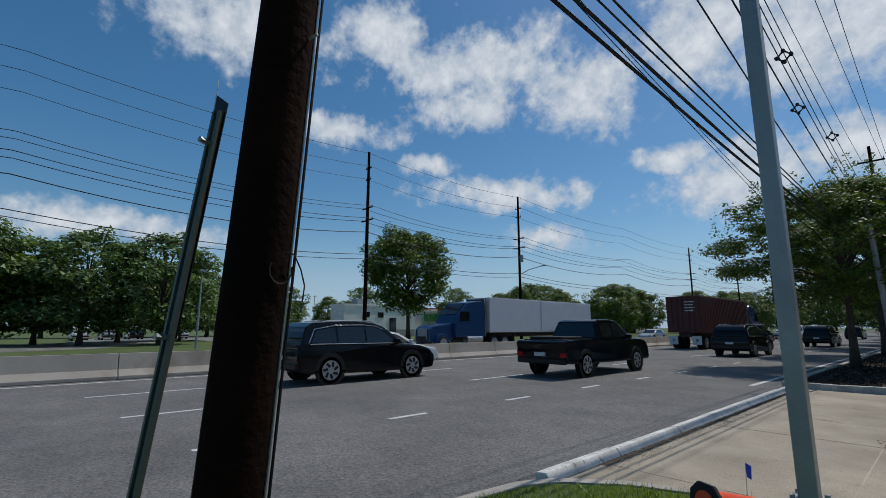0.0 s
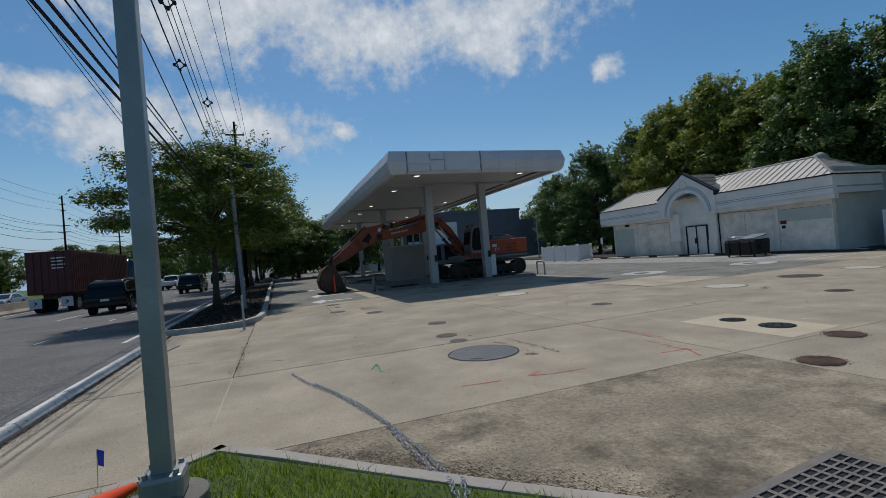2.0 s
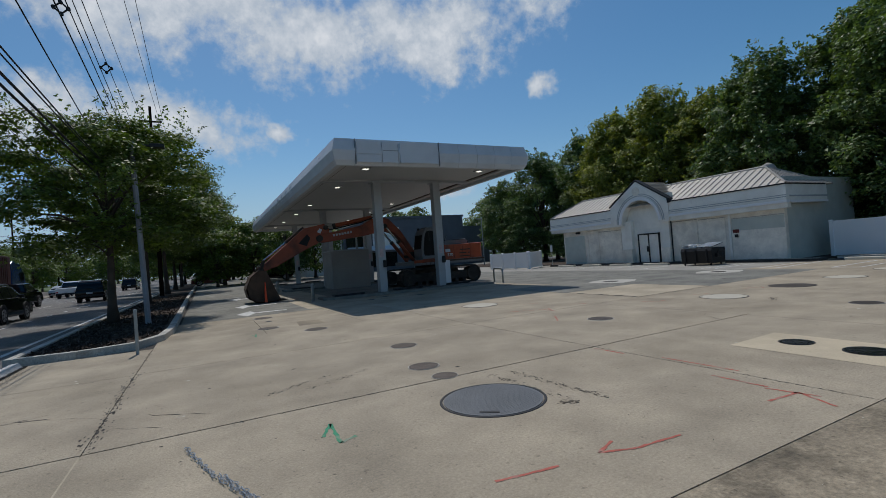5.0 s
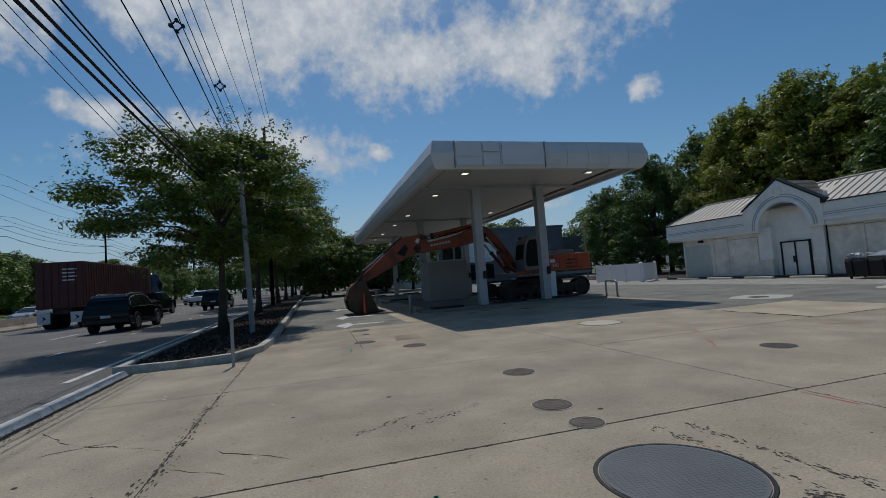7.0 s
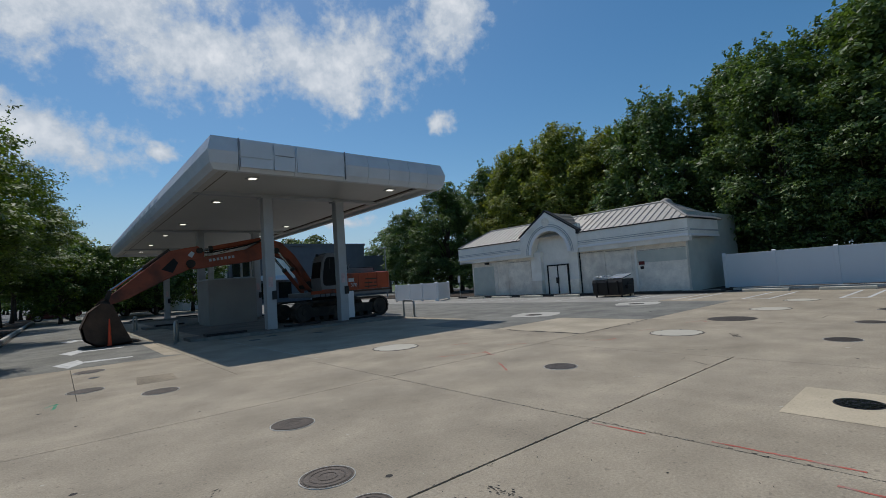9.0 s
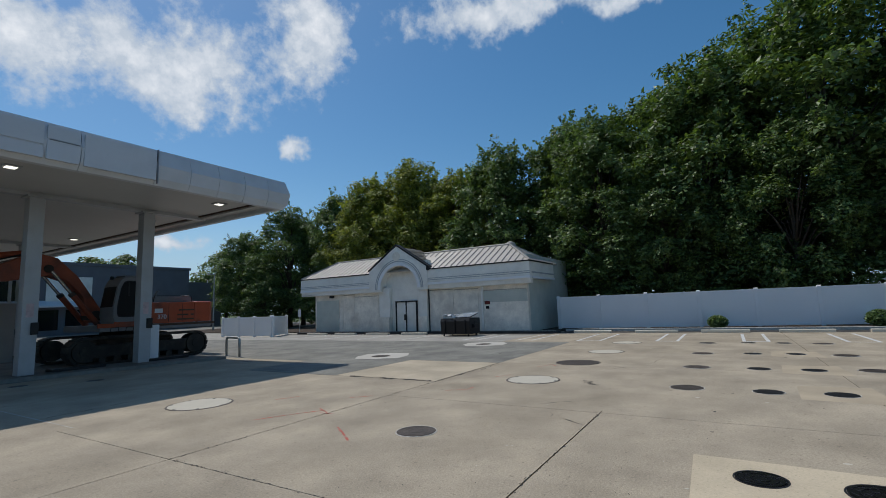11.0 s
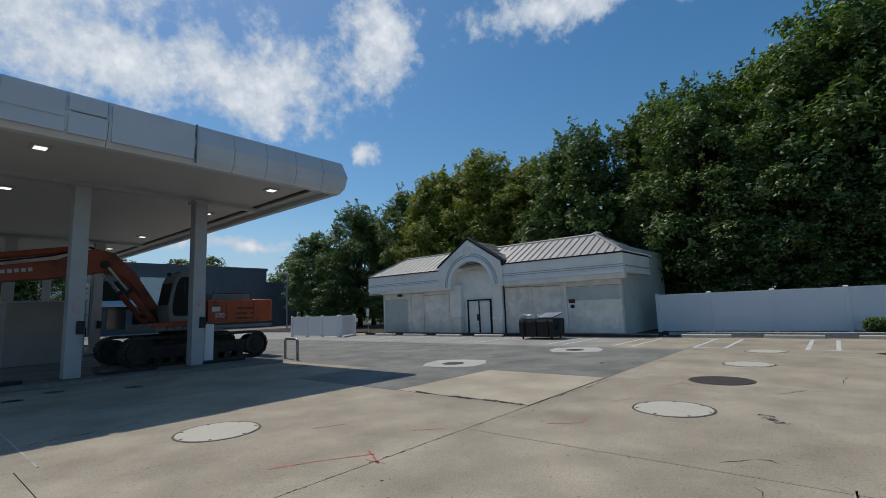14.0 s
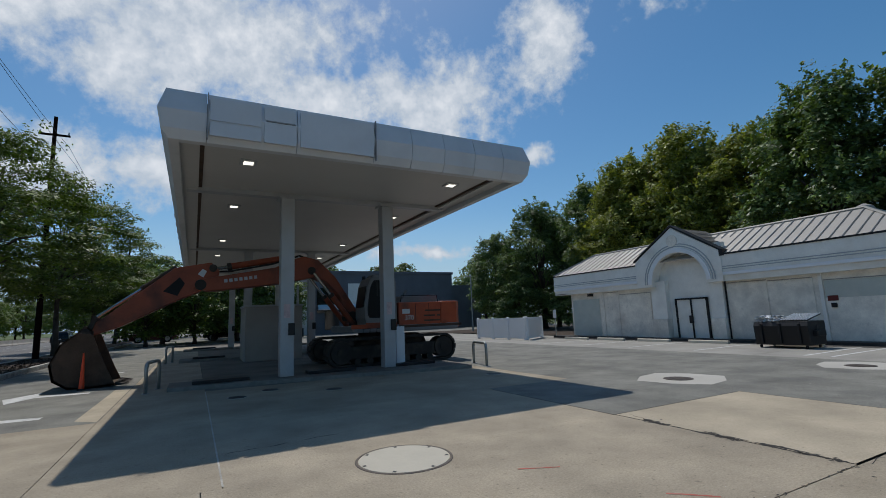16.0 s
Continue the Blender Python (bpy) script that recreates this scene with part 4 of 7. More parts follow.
def make_tree(name, seed, height, crown_low, radius, trunk_r, leaves, size, mat, label, lobes=20, clumps=13, clump_r=0.62, flat=0.8, lobe_size=0.42, lean=(0, 0), taper=0.0, under=0.7, sprays=0, mess=0.45, up=0.9):
    """A trunk with limbs to round lobes; the lobes carry clumps of leaves on their outer and upper sides, with gaps between."""
    rng = np.random.default_rng(seed)
    t = thing(name, label, "tree")
    bm = bmesh.new()
    top = height * 0.84
    steps = np.linspace(0, 1, 9)
    add_tube(bm, [(lean[0] * s * 0.6 + 0.06 * math.sin(5 * s + seed), lean[1] * s * 0.6, top * s) for s in steps], [trunk_r * (1.35 if k == 0 else 1 - 0.9 * s) for k, s in enumerate(steps)], 9)
    mid, half = (height + crown_low) / 2, (height - crown_low) / 2
    centres, radii, outward = [], [], []
    for k in range(lobes):
        z = 1 - 2 * (k + 0.5) / lobes + rng.uniform(-0.08, 0.08)
        a = 2.39996 * k + rng.uniform(-0.35, 0.35) + seed
        ring = math.sqrt(max(0.04, 1 - z * z)) * (1 - taper * max(0, z) ** 1.3) * rng.uniform(0.8, 1.12)
        way = np.array([math.cos(a) * ring, math.sin(a) * ring, z])
        r = radius * lobe_size * rng.uniform(0.72, 1.15)
        c = np.array([way[0] * radius * 0.66, way[1] * radius * 0.66, mid + way[2] * (half - 0.55 * r * flat)])
        c[:2] += np.array(lean) * c[2] / height
        base_z = max(crown_low * 0.75, min(c[2] - 0.5, crown_low + (c[2] - crown_low) * 0.45))
        b = Vector((lean[0] * 0.6 * base_z / top, lean[1] * 0.6 * base_z / top, base_z))
        e = Vector(c)
        r0 = trunk_r * rng.uniform(0.28, 0.46)
        add_tube(bm, [b, b.lerp(e, 0.5) + Vector((0, 0, 0.12 * (e - b).length)), e], [r0, r0 * 0.6, r0 * 0.2], 5)
        n = 0
        while n < clumps:
            q = rng.normal(0, 1, 3)
            q /= np.linalg.norm(q)
            if q @ way < -0.25 or q[2] < -0.55:
                continue
            centres.append(c + q * r * np.array([1, 1, flat]) * rng.uniform(0.72, 1.08))
            radii.append(clump_r * rng.uniform(0.55, 1.35))
            outward.append(q)
            n += 1
    part("trunk", bm, BARK, t, "dark rough trunk and limbs", True)
    centres, radii, outward = np.array(centres), np.array(radii), np.array(outward)

    def leaf_faces(pos, face, count):
        face = face / np.linalg.norm(face, axis=1)[:, None]
        way = np.cross(face, rng.normal(0, 1, (count, 3)))
        way /= np.linalg.norm(way, axis=1)[:, None] + 1e-9
        side = np.cross(face, way)
        s = size * rng.uniform(0.6, 1.35, (count, 1))
        return np.stack([pos - way * s, pos + way * s * 0.6 + side * s * 0.55, pos + way * s * 0.5 - side * s * 0.6], 1)
    pick = rng.choice(len(centres), leaves, p=radii ** 2 / (radii ** 2).sum())
    ball = rng.normal(0, 1, (leaves, 3))
    ball /= np.linalg.norm(ball, axis=1)[:, None]
    low = (ball[:, 2] < 0) & (rng.random(leaves) < under)
    ball[low, 2] *= -1
    reach = rng.uniform(0.3, 1.0, (leaves, 1)) ** 0.5 * rng.choice([1.0, 1.22, 1.5], (leaves, 1), p=[0.76, 0.18, 0.06])
    pos = centres[pick] + ball * reach * radii[pick][:, None] * np.array([1.2, 1.2, flat])
    faces = [leaf_faces(pos, ball * 0.9 + np.array([0, 0, up]) + rng.normal(0, mess, (leaves, 3)), leaves)]
    if sprays:
        per = 26
        k = np.repeat(rng.integers(0, len(centres), sprays), per)
        way = outward[k] * 0.7 + np.repeat(np.stack([rng.normal(0, 0.25, sprays), rng.normal(0, 0.25, sprays), rng.uniform(0.2, 1.1, sprays)], 1), per, 0)
        way /= np.linalg.norm(way, axis=1)[:, None]
        u = rng.random((sprays * per, 1))
        pos = centres[k] + way * (0.5 + u * 1.15) * radii[k][:, None] * 1.25 + rng.normal(0, 1, (sprays * per, 3)) * (0.16 - 0.1 * u)
        faces.append(leaf_faces(pos, way + rng.normal(0, 0.8, (sprays * per, 3)), sprays * per))
    quads("crown", np.concatenate(faces), mat, t)
    return t


def place(x, y, z=0.0, turn=0.0, scale=1.0):
    return pose(x, y, z, 0, 0, turn) @ Matrix.Scale(scale, 4)


def planted(make, spots):
    """The first spot takes the tree itself, the others copies; spots of x, y, z, turn, scale."""
    first = spots[0]
    for x, y, z, turn, s in spots[1:]:
        copy_thing(make, place(x, y, z, turn, s))
    make.matrix_basis = place(*first)
    return make


street = [make_tree("street_tree", 11 + k, h, low, r, 0.17, lv, 0.078, LOCUST, "feathery green street tree on the mulched island", lobes=24, clumps=12, clump_r=0.56, flat=0.45, lobe_size=0.46, lean=lean, under=0.75, sprays=140, up=1.3)
          for k, (h, low, r, lv, lean) in enumerate(((7.3, 2.5, 3.9, 66000, (-0.2, 0.0)), (9.2, 2.9, 4.2, 58000, (0.0, 0.0))))]
for s in street:
    s["group"] = "street trees"
planted(street[0], [(-2.2, 25.0, 0.1, 20, 0.94), (-2.2, 64.0, 0.1, 140, 1.15), (-2.3, 100.0, 0.0, 70, 1.2)])
planted(street[1], [(-2.3, 37.2, 0.1, 60, 1.03), (-2.2, 51.5, 0.1, 200, 1.15), (-2.0, 77.0, 0.1, 10, 1.0), (-2.4, 90.0, 0.0, 110, 1.1)])

woods = [make_tree("wood_tree", 31 + k, 15.0, low, 4.7, 0.3, 40000, 0.155, mat, label, lobes=n, clumps=13, clump_r=0.66, flat=0.85, taper=0.45, sprays=260)
         for k, (mat, low, n, label) in enumerate(((MAPLE, 0.8, 30, "tall dense dark green tree behind the store"), (MAPLE, 1.6, 26, "tall leafy tree in the dark wood edge"), (BRIGHTLEAF, 2.4, 26, "lighter yellow-green tree in the wood edge")))]
for w in woods:
    w["group"] = "wood edge trees"
planted(woods[0], [(38.5, 24, 0, 0, 0.93), (37, 15.5, 0, 80, 0.92), (38.5, 9, 0, 150, 1.12), (45, 18.5, 0, 40, 1.12), (44, 28.5, 0, 210, 0.95), (37.5, 49, 0, 300, 0.82), (38.5, -5, 0, 20, 1.3), (47, 5, 0, 60, 1.43), (42, 41, 0, 190, 0.93)])
planted(woods[1], [(40.5, 19, 0, 30, 1.0), (42.5, 12.5, 0, 110, 1.12), (39, 2.5, 0, 250, 1.3), (39, 43, 0, 20, 0.86), (44, 36, 0, 70, 0.93), (36, 55, 0, 160, 0.68), (46, -4, 0, 140, 1.18), (42, 52, 0, 260, 0.8), (38, -13, 0, 300, 1.05), (35.3, 11.5, 0, 200, 0.72), (34.6, 5, 0, 45, 0.7), (35, -1.5, 0, 280, 0.75)])
planted(woods[2], [(39, 33.5, 0, 90, 0.97), (38, 38, 0, 10, 0.9), (39.5, 28.8, 0, 130, 0.86)])

far = [make_tree("roadside_tree", 51 + k, 9.0, 0.9, 4.4, 0.22, 10000, 0.22, LOCUST if k else MAPLE, label, lobes=20, clumps=10, clump_r=0.7)
       for k, label in enumerate(("dark green tree beyond the highway", "green roadside tree beyond the highway"))]
far.append(make_tree("roadside_tree", 71, 14.4, 4.0, 6.2, 0.3, 30000, 0.22, LOCUST, "broad round dark green tree on the far verge", lobes=26, clumps=12, clump_r=0.95))
far[2].matrix_basis = pose(-49.5, 40.7, 0, 0, 0, 20)
for f in far:
    f["group"] = "roadside trees"
planted(far[0], [(-54, 6, 0, 0, 1.1), (-90, 27, 0, 14, 1.0), (-93, 33, 0, 74, 1.05), (-89, 38, 0, 124, 0.95), (-94, 43, 0, 214, 1.05), (-88, 21, 0, 274, 0.95), (-52, 12, 0, 50, 1.12), (-56, -1.5, 0, 100, 1.15), (-60, 3, 0, 200, 1.05), (-62, 10, 0, 30, 1.1), (-66, 17, 0, 150, 1.0), (-90, 60, 0, 80, 1.1),
                 (-62, 118, 0, 10, 1.3), (-70, 150, 0, 70, 1.5), (-58, 170, 0, 170, 1.3), (-50, 190, 0, 220, 1.4), (12, 84, 0, 20, 1.1), (0, 96, 0, 90, 1.2), (-48, -8, 0, 33, 1.2), (34.5, -8, 0, 40, 0.5), (34.8, -4, 0, 140, 0.45), (34.2, 1, 0, 250, 0.5), (35, 6.5, 0, 90, 0.5), (34.6, 10, 0, 330, 0.45), (35.4, 14, 0, 20, 0.55), (37, 19, 0, 200, 0.5), (37.5, 28, 0, 110, 0.6), (37.5, 36, 0, 75, 0.5), (36, 43, 0, 15, 0.5), (35, 50, 0, 160, 0.55), (3, 70, 0, 60, 0.95), (26, 102, 0, 300, 1.3), (-70, 70, 0, 80, 1.0), (-66, 90, 0, 168, 1.2), (-72, 104, 0, 168, 1.3), (-64, 132, 0, 308, 1.4), (-66, 240, 0, 258, 1.8), (-45, 260, 0, 105, 1.7), (-30, 275, 0, 255, 1.8), (-15, 270, 0, 345, 1.7), (2, 262, 0, 80, 1.7), (18, 250, 0, 156, 1.7), (10, 66, 0, 268, 0.8), (-100, 30, 0, 110, 1.3), (-98, 22, 0, 100, 1.3), (22, 120, 0, 154, 1.4), (48, 70, 0, 186, 1.2), (52, 82, 0, 250, 1.3)])
planted(far[1], [(-41, 150, 0, 15, 1.0), (-40, 166, 0, 95, 1.15), (-42, 182, 0, 205, 1.1), (-40, 200, 0, 300, 1.2), (-41, 218, 0, 40, 1.3), (-90, 108, 0, 110, 1.2), (-88, 122, 0, 10, 1.25), (-86, 136, 0, 210, 1.2), (-110, 62, 0, 40, 1.0), (-104, 48, 0, 60, 0.8), (-58, 0, 0, 120, 0.95),
                 (-50, 100, 0, 160, 1.15), (-47, 140, 0, 200, 1.2), (-30, 230, 0, 0, 1.6), (-12, 240, 0, 80, 1.5), (8, 72, 0, 170, 0.9), (18, 92, 0, 260, 1.2), (-8, 130, 0, 30, 1.3), (36, 92, 0, 100, 1.15), (-60, 215, 0, 75, 1.6), (6, 110, 0, 33, 1.3), (-58, 76, 0, 186, 1.0), (-62, 96, 0, 26, 1.1), (-56, 128, 0, 48, 1.2), (-54, 155, 0, 355, 1.3), (-52, 175, 0, 225, 1.4), (-56, 230, 0, 90, 1.7), (-38, 268, 0, 238, 1.8), (-22, 280, 0, 90, 1.8), (-6, 255, 0, 255, 1.5), (12, 275, 0, 205, 1.8), (6, 64, 0, 14, 0.75), (14, 68, 0, 98, 0.85), (2, 63, 0, 343, 0.7), (-95, 15, 0, 50, 1.2), (-99, 5, 0, 280, 1.3), (30, 110, 0, 280, 1.4), (42, 98, 0, 208, 1.3)])


def clipped_bush(x, y, r, label):
    rng = np.random.default_rng(int(x * 10 + y))
    b = thing("clipped_bush", label, "bush", pose(x, y, 0.05), "bushes by the fence")
    p = rng.normal(0, 1, (1600, 3))
    p /= np.linalg.norm(p, axis=1)[:, None]
    p *= r * rng.uniform(0.75, 1.03, (1600, 1))
    p[:, 2] = p[:, 2] * 0.7 + r * 0.7
    quads("foliage", leaf_quads(rng, p, np.full((1600, 3), 0.03), 2600, 0.07), MAPLE, b)
    part("stem", tube([(0, 0, 0), (0.02, 0, r * 0.5)], [0.05, 0.03], 6), BARK, b)


for x, y, r in ((29.7, 9.0, 0.42), (29.9, 2.95, 0.5), (30.2, 1.6, 0.5)):
    clipped_bush(x, y, r, "round clipped dark green bush by the fence")


# ---- grass on the corner ----
def lawn_blades():
    rng = np.random.default_rng(5)
    n = 60000
    x, y = rng.uniform(-2.68, 2.6, n), rng.uniform(1.2, 6.82, n)
    edge = np.interp(x, [-2.68, -2.6, -2.45, -1.95, -1.43, -0.75, -0.24, 0.25, 0.9, 1.65, 2.6], [4.4, 5.1, 5.44, 5.86, 6.08, 6.36, 6.7, 6.24, 5.62, 4.9, 4.0])
    keep = y < edge
    x, y = x[keep], y[keep]
    m = len(x)
    tall = rng.uniform(0.025, 0.07, m) * (0.7 + 0.6 * (np.sin(3 * x) * np.cos(2.3 * y) > 0))
    a = rng.uniform(0, 2 * np.pi, m)
    lean = rng.normal(0, 0.5, (m, 2)) * tall[:, None]
    w = rng.uniform(0.003, 0.006, m)
    base = np.stack([x, y, np.full(m, 0.055)], 1)
    side = np.stack([np.cos(a) * w, np.sin(a) * w, np.zeros(m)], 1)
    top = base + np.concatenate([lean, tall[:, None]], 1)
    tagged(quads("grass", np.stack([base - side, base + side, top + side * 0.2, top - side * 0.2], 1), GRASS), "short mown green lawn grass", "grass", "", "stuff")


lawn_blades()


def mulch_chips():
    rng = np.random.default_rng(8)
    n = 9000
    p = np.stack([rng.uniform(-2.75, -0.4, n), 17.5 + rng.uniform(0, 1, n) ** 1.5 * 30, rng.uniform(0.11, 0.15, n)], 1)
    p = p[(p[:, 1] > 18.4) | (p[:, 0] < -1.0)]
    tagged(quads("mulch_chips", leaf_quads(rng, p, np.full((len(p), 3), 0.005), len(p), 0.045), MULCH), "loose brown bark mulch chips", "mulch", "", "stuff")


mulch_chips()


# ---- poles and wires ----
def near_pole():
    p = thing("utility_pole", "dark weathered wooden utility pole with a cable run", "utility pole")
    b = Vector((-1.30, 1.79, 0))
    t = b + Vector((0.0175, 0.05, 1)) * 15.3
    pts = [b.lerp(t, s) for s in np.linspace(0, 1, 14)]
    part("pole", tube(pts, list(np.linspace(0.118, 0.088, 14)), 22), POLEWOOD, p, "", True)
    d = Vector((0.42, 0.9, 0)).normalized()
    part("ground_wire", tube([b.lerp(t, s) + d * (0.121 - 0.03 * s) + Vector((0.0, 0.012, 0)) for s in np.linspace(0, 1, 20)], 0.006, 6), WIRE, p)
    part("ground_wire", tube([b.lerp(t, s) + d * (0.119 - 0.03 * s) + Vector((0.025, -0.012, 0)) for s in np.linspace(0, 1, 20)], 0.005, 6), GALV, p)
    o = b.lerp(t, 1.8 / 15.3)
    loop = [o + Vector((0.091, 0.070, 0.084)), o + Vector((0.112, 0.091, 0.077)), o + Vector((0.070, 0.140, 0.028)), o + Vector((0.021, 0.182, -0.028)), o + Vector((0.021, 0.175, -0.091)), o + Vector((0.056, 0.133, -0.091))]
    part("wire_loop", tube(loop, 0.003, 5), WIRE, p)
    loop = [o + Vector((0.115, 0.042 + 0.042 * math.cos(a), 0.014 + 0.049 * math.sin(a))) for a in np.linspace(2.6, 6.6, 9)]
    part("wire_loop", tube(loop, 0.003, 5), WIRE, p)
    o = b.lerp(t, 0.72 / 15.3)
    part("clamp", box(o + d * 0.1 - Vector((0.03, 0.02, 0.03)), o + d * 0.1 + Vector((0.03, 0.05, 0.03)), 0.008), BLACKTRIM, p)
    o = b.lerp(t, 2.75 / 15.3)
    part("nail", tube([o + Vector((0.09, 0.05, 0)), o + Vector((0.14, 0.07, 0.01))], 0.006, 5), GALV, p)
    part("crossarm", box((-2.2, 2.52, 14.0), (0.0, 2.64, 14.12)), POLEWOOD, p)


near_pole()


def sign_post():
    s = thing("sign_post", "leaning green steel sign post with sign seen edge-on", "sign post")
    b, t = Vector((-1.52, 1.50, 0)), Vector((-1.43, 1.76, 2.52))
    way = (t - b).normalized()
    m = Matrix.Translation(b) @ way.to_track_quat("Z", "Y").to_matrix().to_4x4() @ Matrix.Rotation(radians(40), 4, "Z")
    h = (t - b).length
    bm = prism([(-0.024, 0.0), (-0.024, 0.018), (-0.01, 0.02), (-0.008, 0.004), (0.008, 0.004), (0.01, 0.02), (0.024, 0.018), (0.024, 0.0)], 0, h - 0.06, "z")
    bmesh.ops.transform(bm, matrix=m, verts=bm.verts[:])
    part("channel_post", bm, GREENSTEEL, s)
    bm = bmesh.new()
    front = [(-0.03, h - 0.02), (0.05, h + 0.03), (0.026, h - 0.4), (0.022, h - 0.95), (-0.026, h - 0.95)]
    add_prism(bm, front, -0.007, -0.003, "y")
    bmesh.ops.transform(bm, matrix=m, verts=bm.verts[:])
    part("sign_plate", bm, BLACKTRIM, s, "dark weathered back of a folded sign plate")
    bm = prism([(0.05, h + 0.03), (0.062, h + 0.1), (0.036, h - 0.4), (0.03, h - 0.95), (0.024, h - 0.95), (0.028, h - 0.4)], -0.006, -0.004, "y")
    bmesh.ops.transform(bm, matrix=m, verts=bm.verts[:])
    part("sign_edge", bm, TRAILERWHITE, s, "pale bent edge of the sign")
    for z in (h - 0.2, h - 0.95):
        bm = tube([(0, -0.02, z), (0, 0.06, z)], 0.012, 6)
        bmesh.ops.transform(bm, matrix=m, verts=bm.verts[:])
        part("bolt", bm, GALV, s)


sign_post()


def lot_lamp():
    p = thing("lamp_post", "square grey steel lamp post on a round concrete footing", "lamp post")
    x, y = -0.43, 5.76
    part("footing", disc((x, y, 0), 0.265, 0.19, "z", 32, 0.02), DIRTSHADECONCRETE, p, "round stained concrete footing")
    foot = part("base_cover", box((x - 0.13, y - 0.13, 0.19), (x + 0.13, y + 0.13, 0.36), 0.035), GALV, p)
    part("post", box((x - 0.064, y - 0.064, 0.34), (x + 0.064, y + 0.064, 7.4), 0.012), GALV, p)
    for dx in (-0.09, 0.09):
        for dy in (-0.09, 0.09):
            part("bolt", disc((x + dx, y + dy, 0.355), 0.018, 0.03, "z", 8), GALV, foot)
    part("lamp_arm", box((x - 0.05, y + 0.07, 7.2), (x + 0.05, y + 0.7, 7.3), 0.01), GALV, p)
    part("lamp_head", box((x - 0.2, y + 0.6, 7.16), (x + 0.2, y + 1.2, 7.32), 0.03), GALV, p)


lot_lamp()


def stake():
    p = thing("marker_post", "grey weathered square stake with a wire through its top", "post", pose(-0.53, 6.42, 0.04))
    part("post", box((-0.034, -0.034, 0), (0.034, 0.034, 1.06), 0.006), STAKEWOOD, p)
    part("wire", tube([(-0.09, 0.01, 1.0), (-0.03, 0.0, 1.03), (0.05, 0.0, 1.02), (0.13, 0.02, 1.045)], 0.004, 5), GALV, p)


stake()


def island_lamp():
    p = thing("lamp_post", "thin grey lamp post leaning among the street trees", "lamp post")
    part("post", tube([(-0.98, 22.6, 0.1), (-1.13, 22.5, 6.05)], [0.085, 0.075], 8), SEAM, p)
    part("lamp_arm", box((-1.1, 22.46, 5.88), (-0.6, 22.54, 5.95), 0.01), BLACKTRIM, p)
    part("lamp_head", box((-0.62, 22.36, 5.84), (-0.2, 22.64, 5.97), 0.02), BLACKTRIM, p)


island_lamp()
tagged(part("marker_post", box((-0.66, 16.45, -0.02), (-0.6, 16.5, 0.95), 0.008), GALV), "thin grey square steel marker post", "post")


def street_pole(x, y, h, label, arms, r=0.17, lamp=False):
    p = thing("utility_pole", label, "utility pole", group="utility poles")
    part("pole", tube([(x, y, 0), (x, y, h)], [r, r * 0.6], 10), POLEWOOD, p)
    for z, half in arms:
        part("crossarm", box((x - half, y - 0.06, z - 0.06), (x + half, y + 0.06, z + 0.06), 0.01), POLEWOOD, p)
        for dx in (-half * 0.9, half * 0.9):
            part("insulator", tube([(x + dx, y, z), (x + dx, y, z + 0.25)], [0.05, 0.03], 6), GALV, p)
    if lamp:
        part("lamp_arm", tube([(x, y, 9.3), (x + 1.6, y, 9.9), (x + 4.2, y, 10.3)], 0.05, 6), GALV, p)
        part("lamp_head", box((x + 3.9, y - 0.12, 10.2), (x + 4.7, y + 0.12, 10.36), 0.04), GALV, p)
        part("transformer", disc((x + 0.4, y, 11.2), 0.28, 1.0, "z", 14, 0.04), GALV, p)
    return p


street_pole(-2.35, 48.0, 15.3, "tall dark wooden utility pole among street trees", [(14.1, 0.8)])
street_pole(-2.7, 92.0, 15.3, "distant dark wooden utility pole over the trees", [(14.1, 0.8)])
FARX = -42.0
for y, lamp in ((28.9, False), (55.6, True), (123.0, False), (160.0, False), (200.0, False)):
    street_pole(FARX, y, 21.2, "tall brown wooden transmission pole across the highway", [(14.7, 1.0), (13.3, 1.1), (18.0, 0.5), (19.3, 0.5)], 0.24, lamp)


def cable(points, radius, label, sag=0.0, steps=22):
    pts = []
    for a, b in zip(points, points[1:]):
        a, b = Vector(a), Vector(b)
        for k in range(steps + 1):
            s = k / steps
            pts.append(a.lerp(b, s) - Vector((0, 0, 4 * sag * s * (1 - s))))
    tagged(part("overhead_cable", tube(pts, radius, 6), WIRE), label, "cable", "overhead cables")


def near_span(x0, z0, x1, z1, r, sag, label="black overhead cable above the pavement"):
    cable([(x0, -42, z0), (x0, 2.6, z0), (x1, 48, z1), (x1 - 0.3, 92, z1)], r, label, sag)


for x0, x1, z0, z1, r, sag in ((-2.13, -2.36, 5.33, 6.62, 0.027, 0.75), (-2.0, -2.23, 5.41, 6.57, 0.027, 0.75), (-1.83, -2.03, 5.38, 6.82, 0.014, 0.7), (-1.69, -1.9, 5.37, 6.53, 0.015, 0.7),
                               (-1.77, -2.82, 7.99, 5.91, 0.015, 0.6), (-2.07, -3.48, 5.78, 3.67, 0.007, 0.5), (-2.36, -3.53, 6.39, 4.22, 0.007, 0.6)):
    near_span(x0, z0, x1, z1, r, sag)
for x0, x1, z0, z1, r in ((-1.94, -2.63, 9.94, 8.24, 0.02), (-1.55, -2.3, 9.4, 8.1, 0.013), (-1.5, -2.35, 9.8, 8.6, 0.012), (-1.61, -2.16, 10.46, 9.44, 0.012)):
    near_span(x0, z0, x1, z1, r, 0.75)
for x0, x1, z0, z1 in ((-2.14, -2.18, 13.31, 11.89), (-1.38, -1.54, 13.73, 13.34), (-0.76, -1.19, 13.58, 12.27)):
    near_span(x0, z0, x1, z1, 0.011, 0.8, "thin black power line on the pole tops")


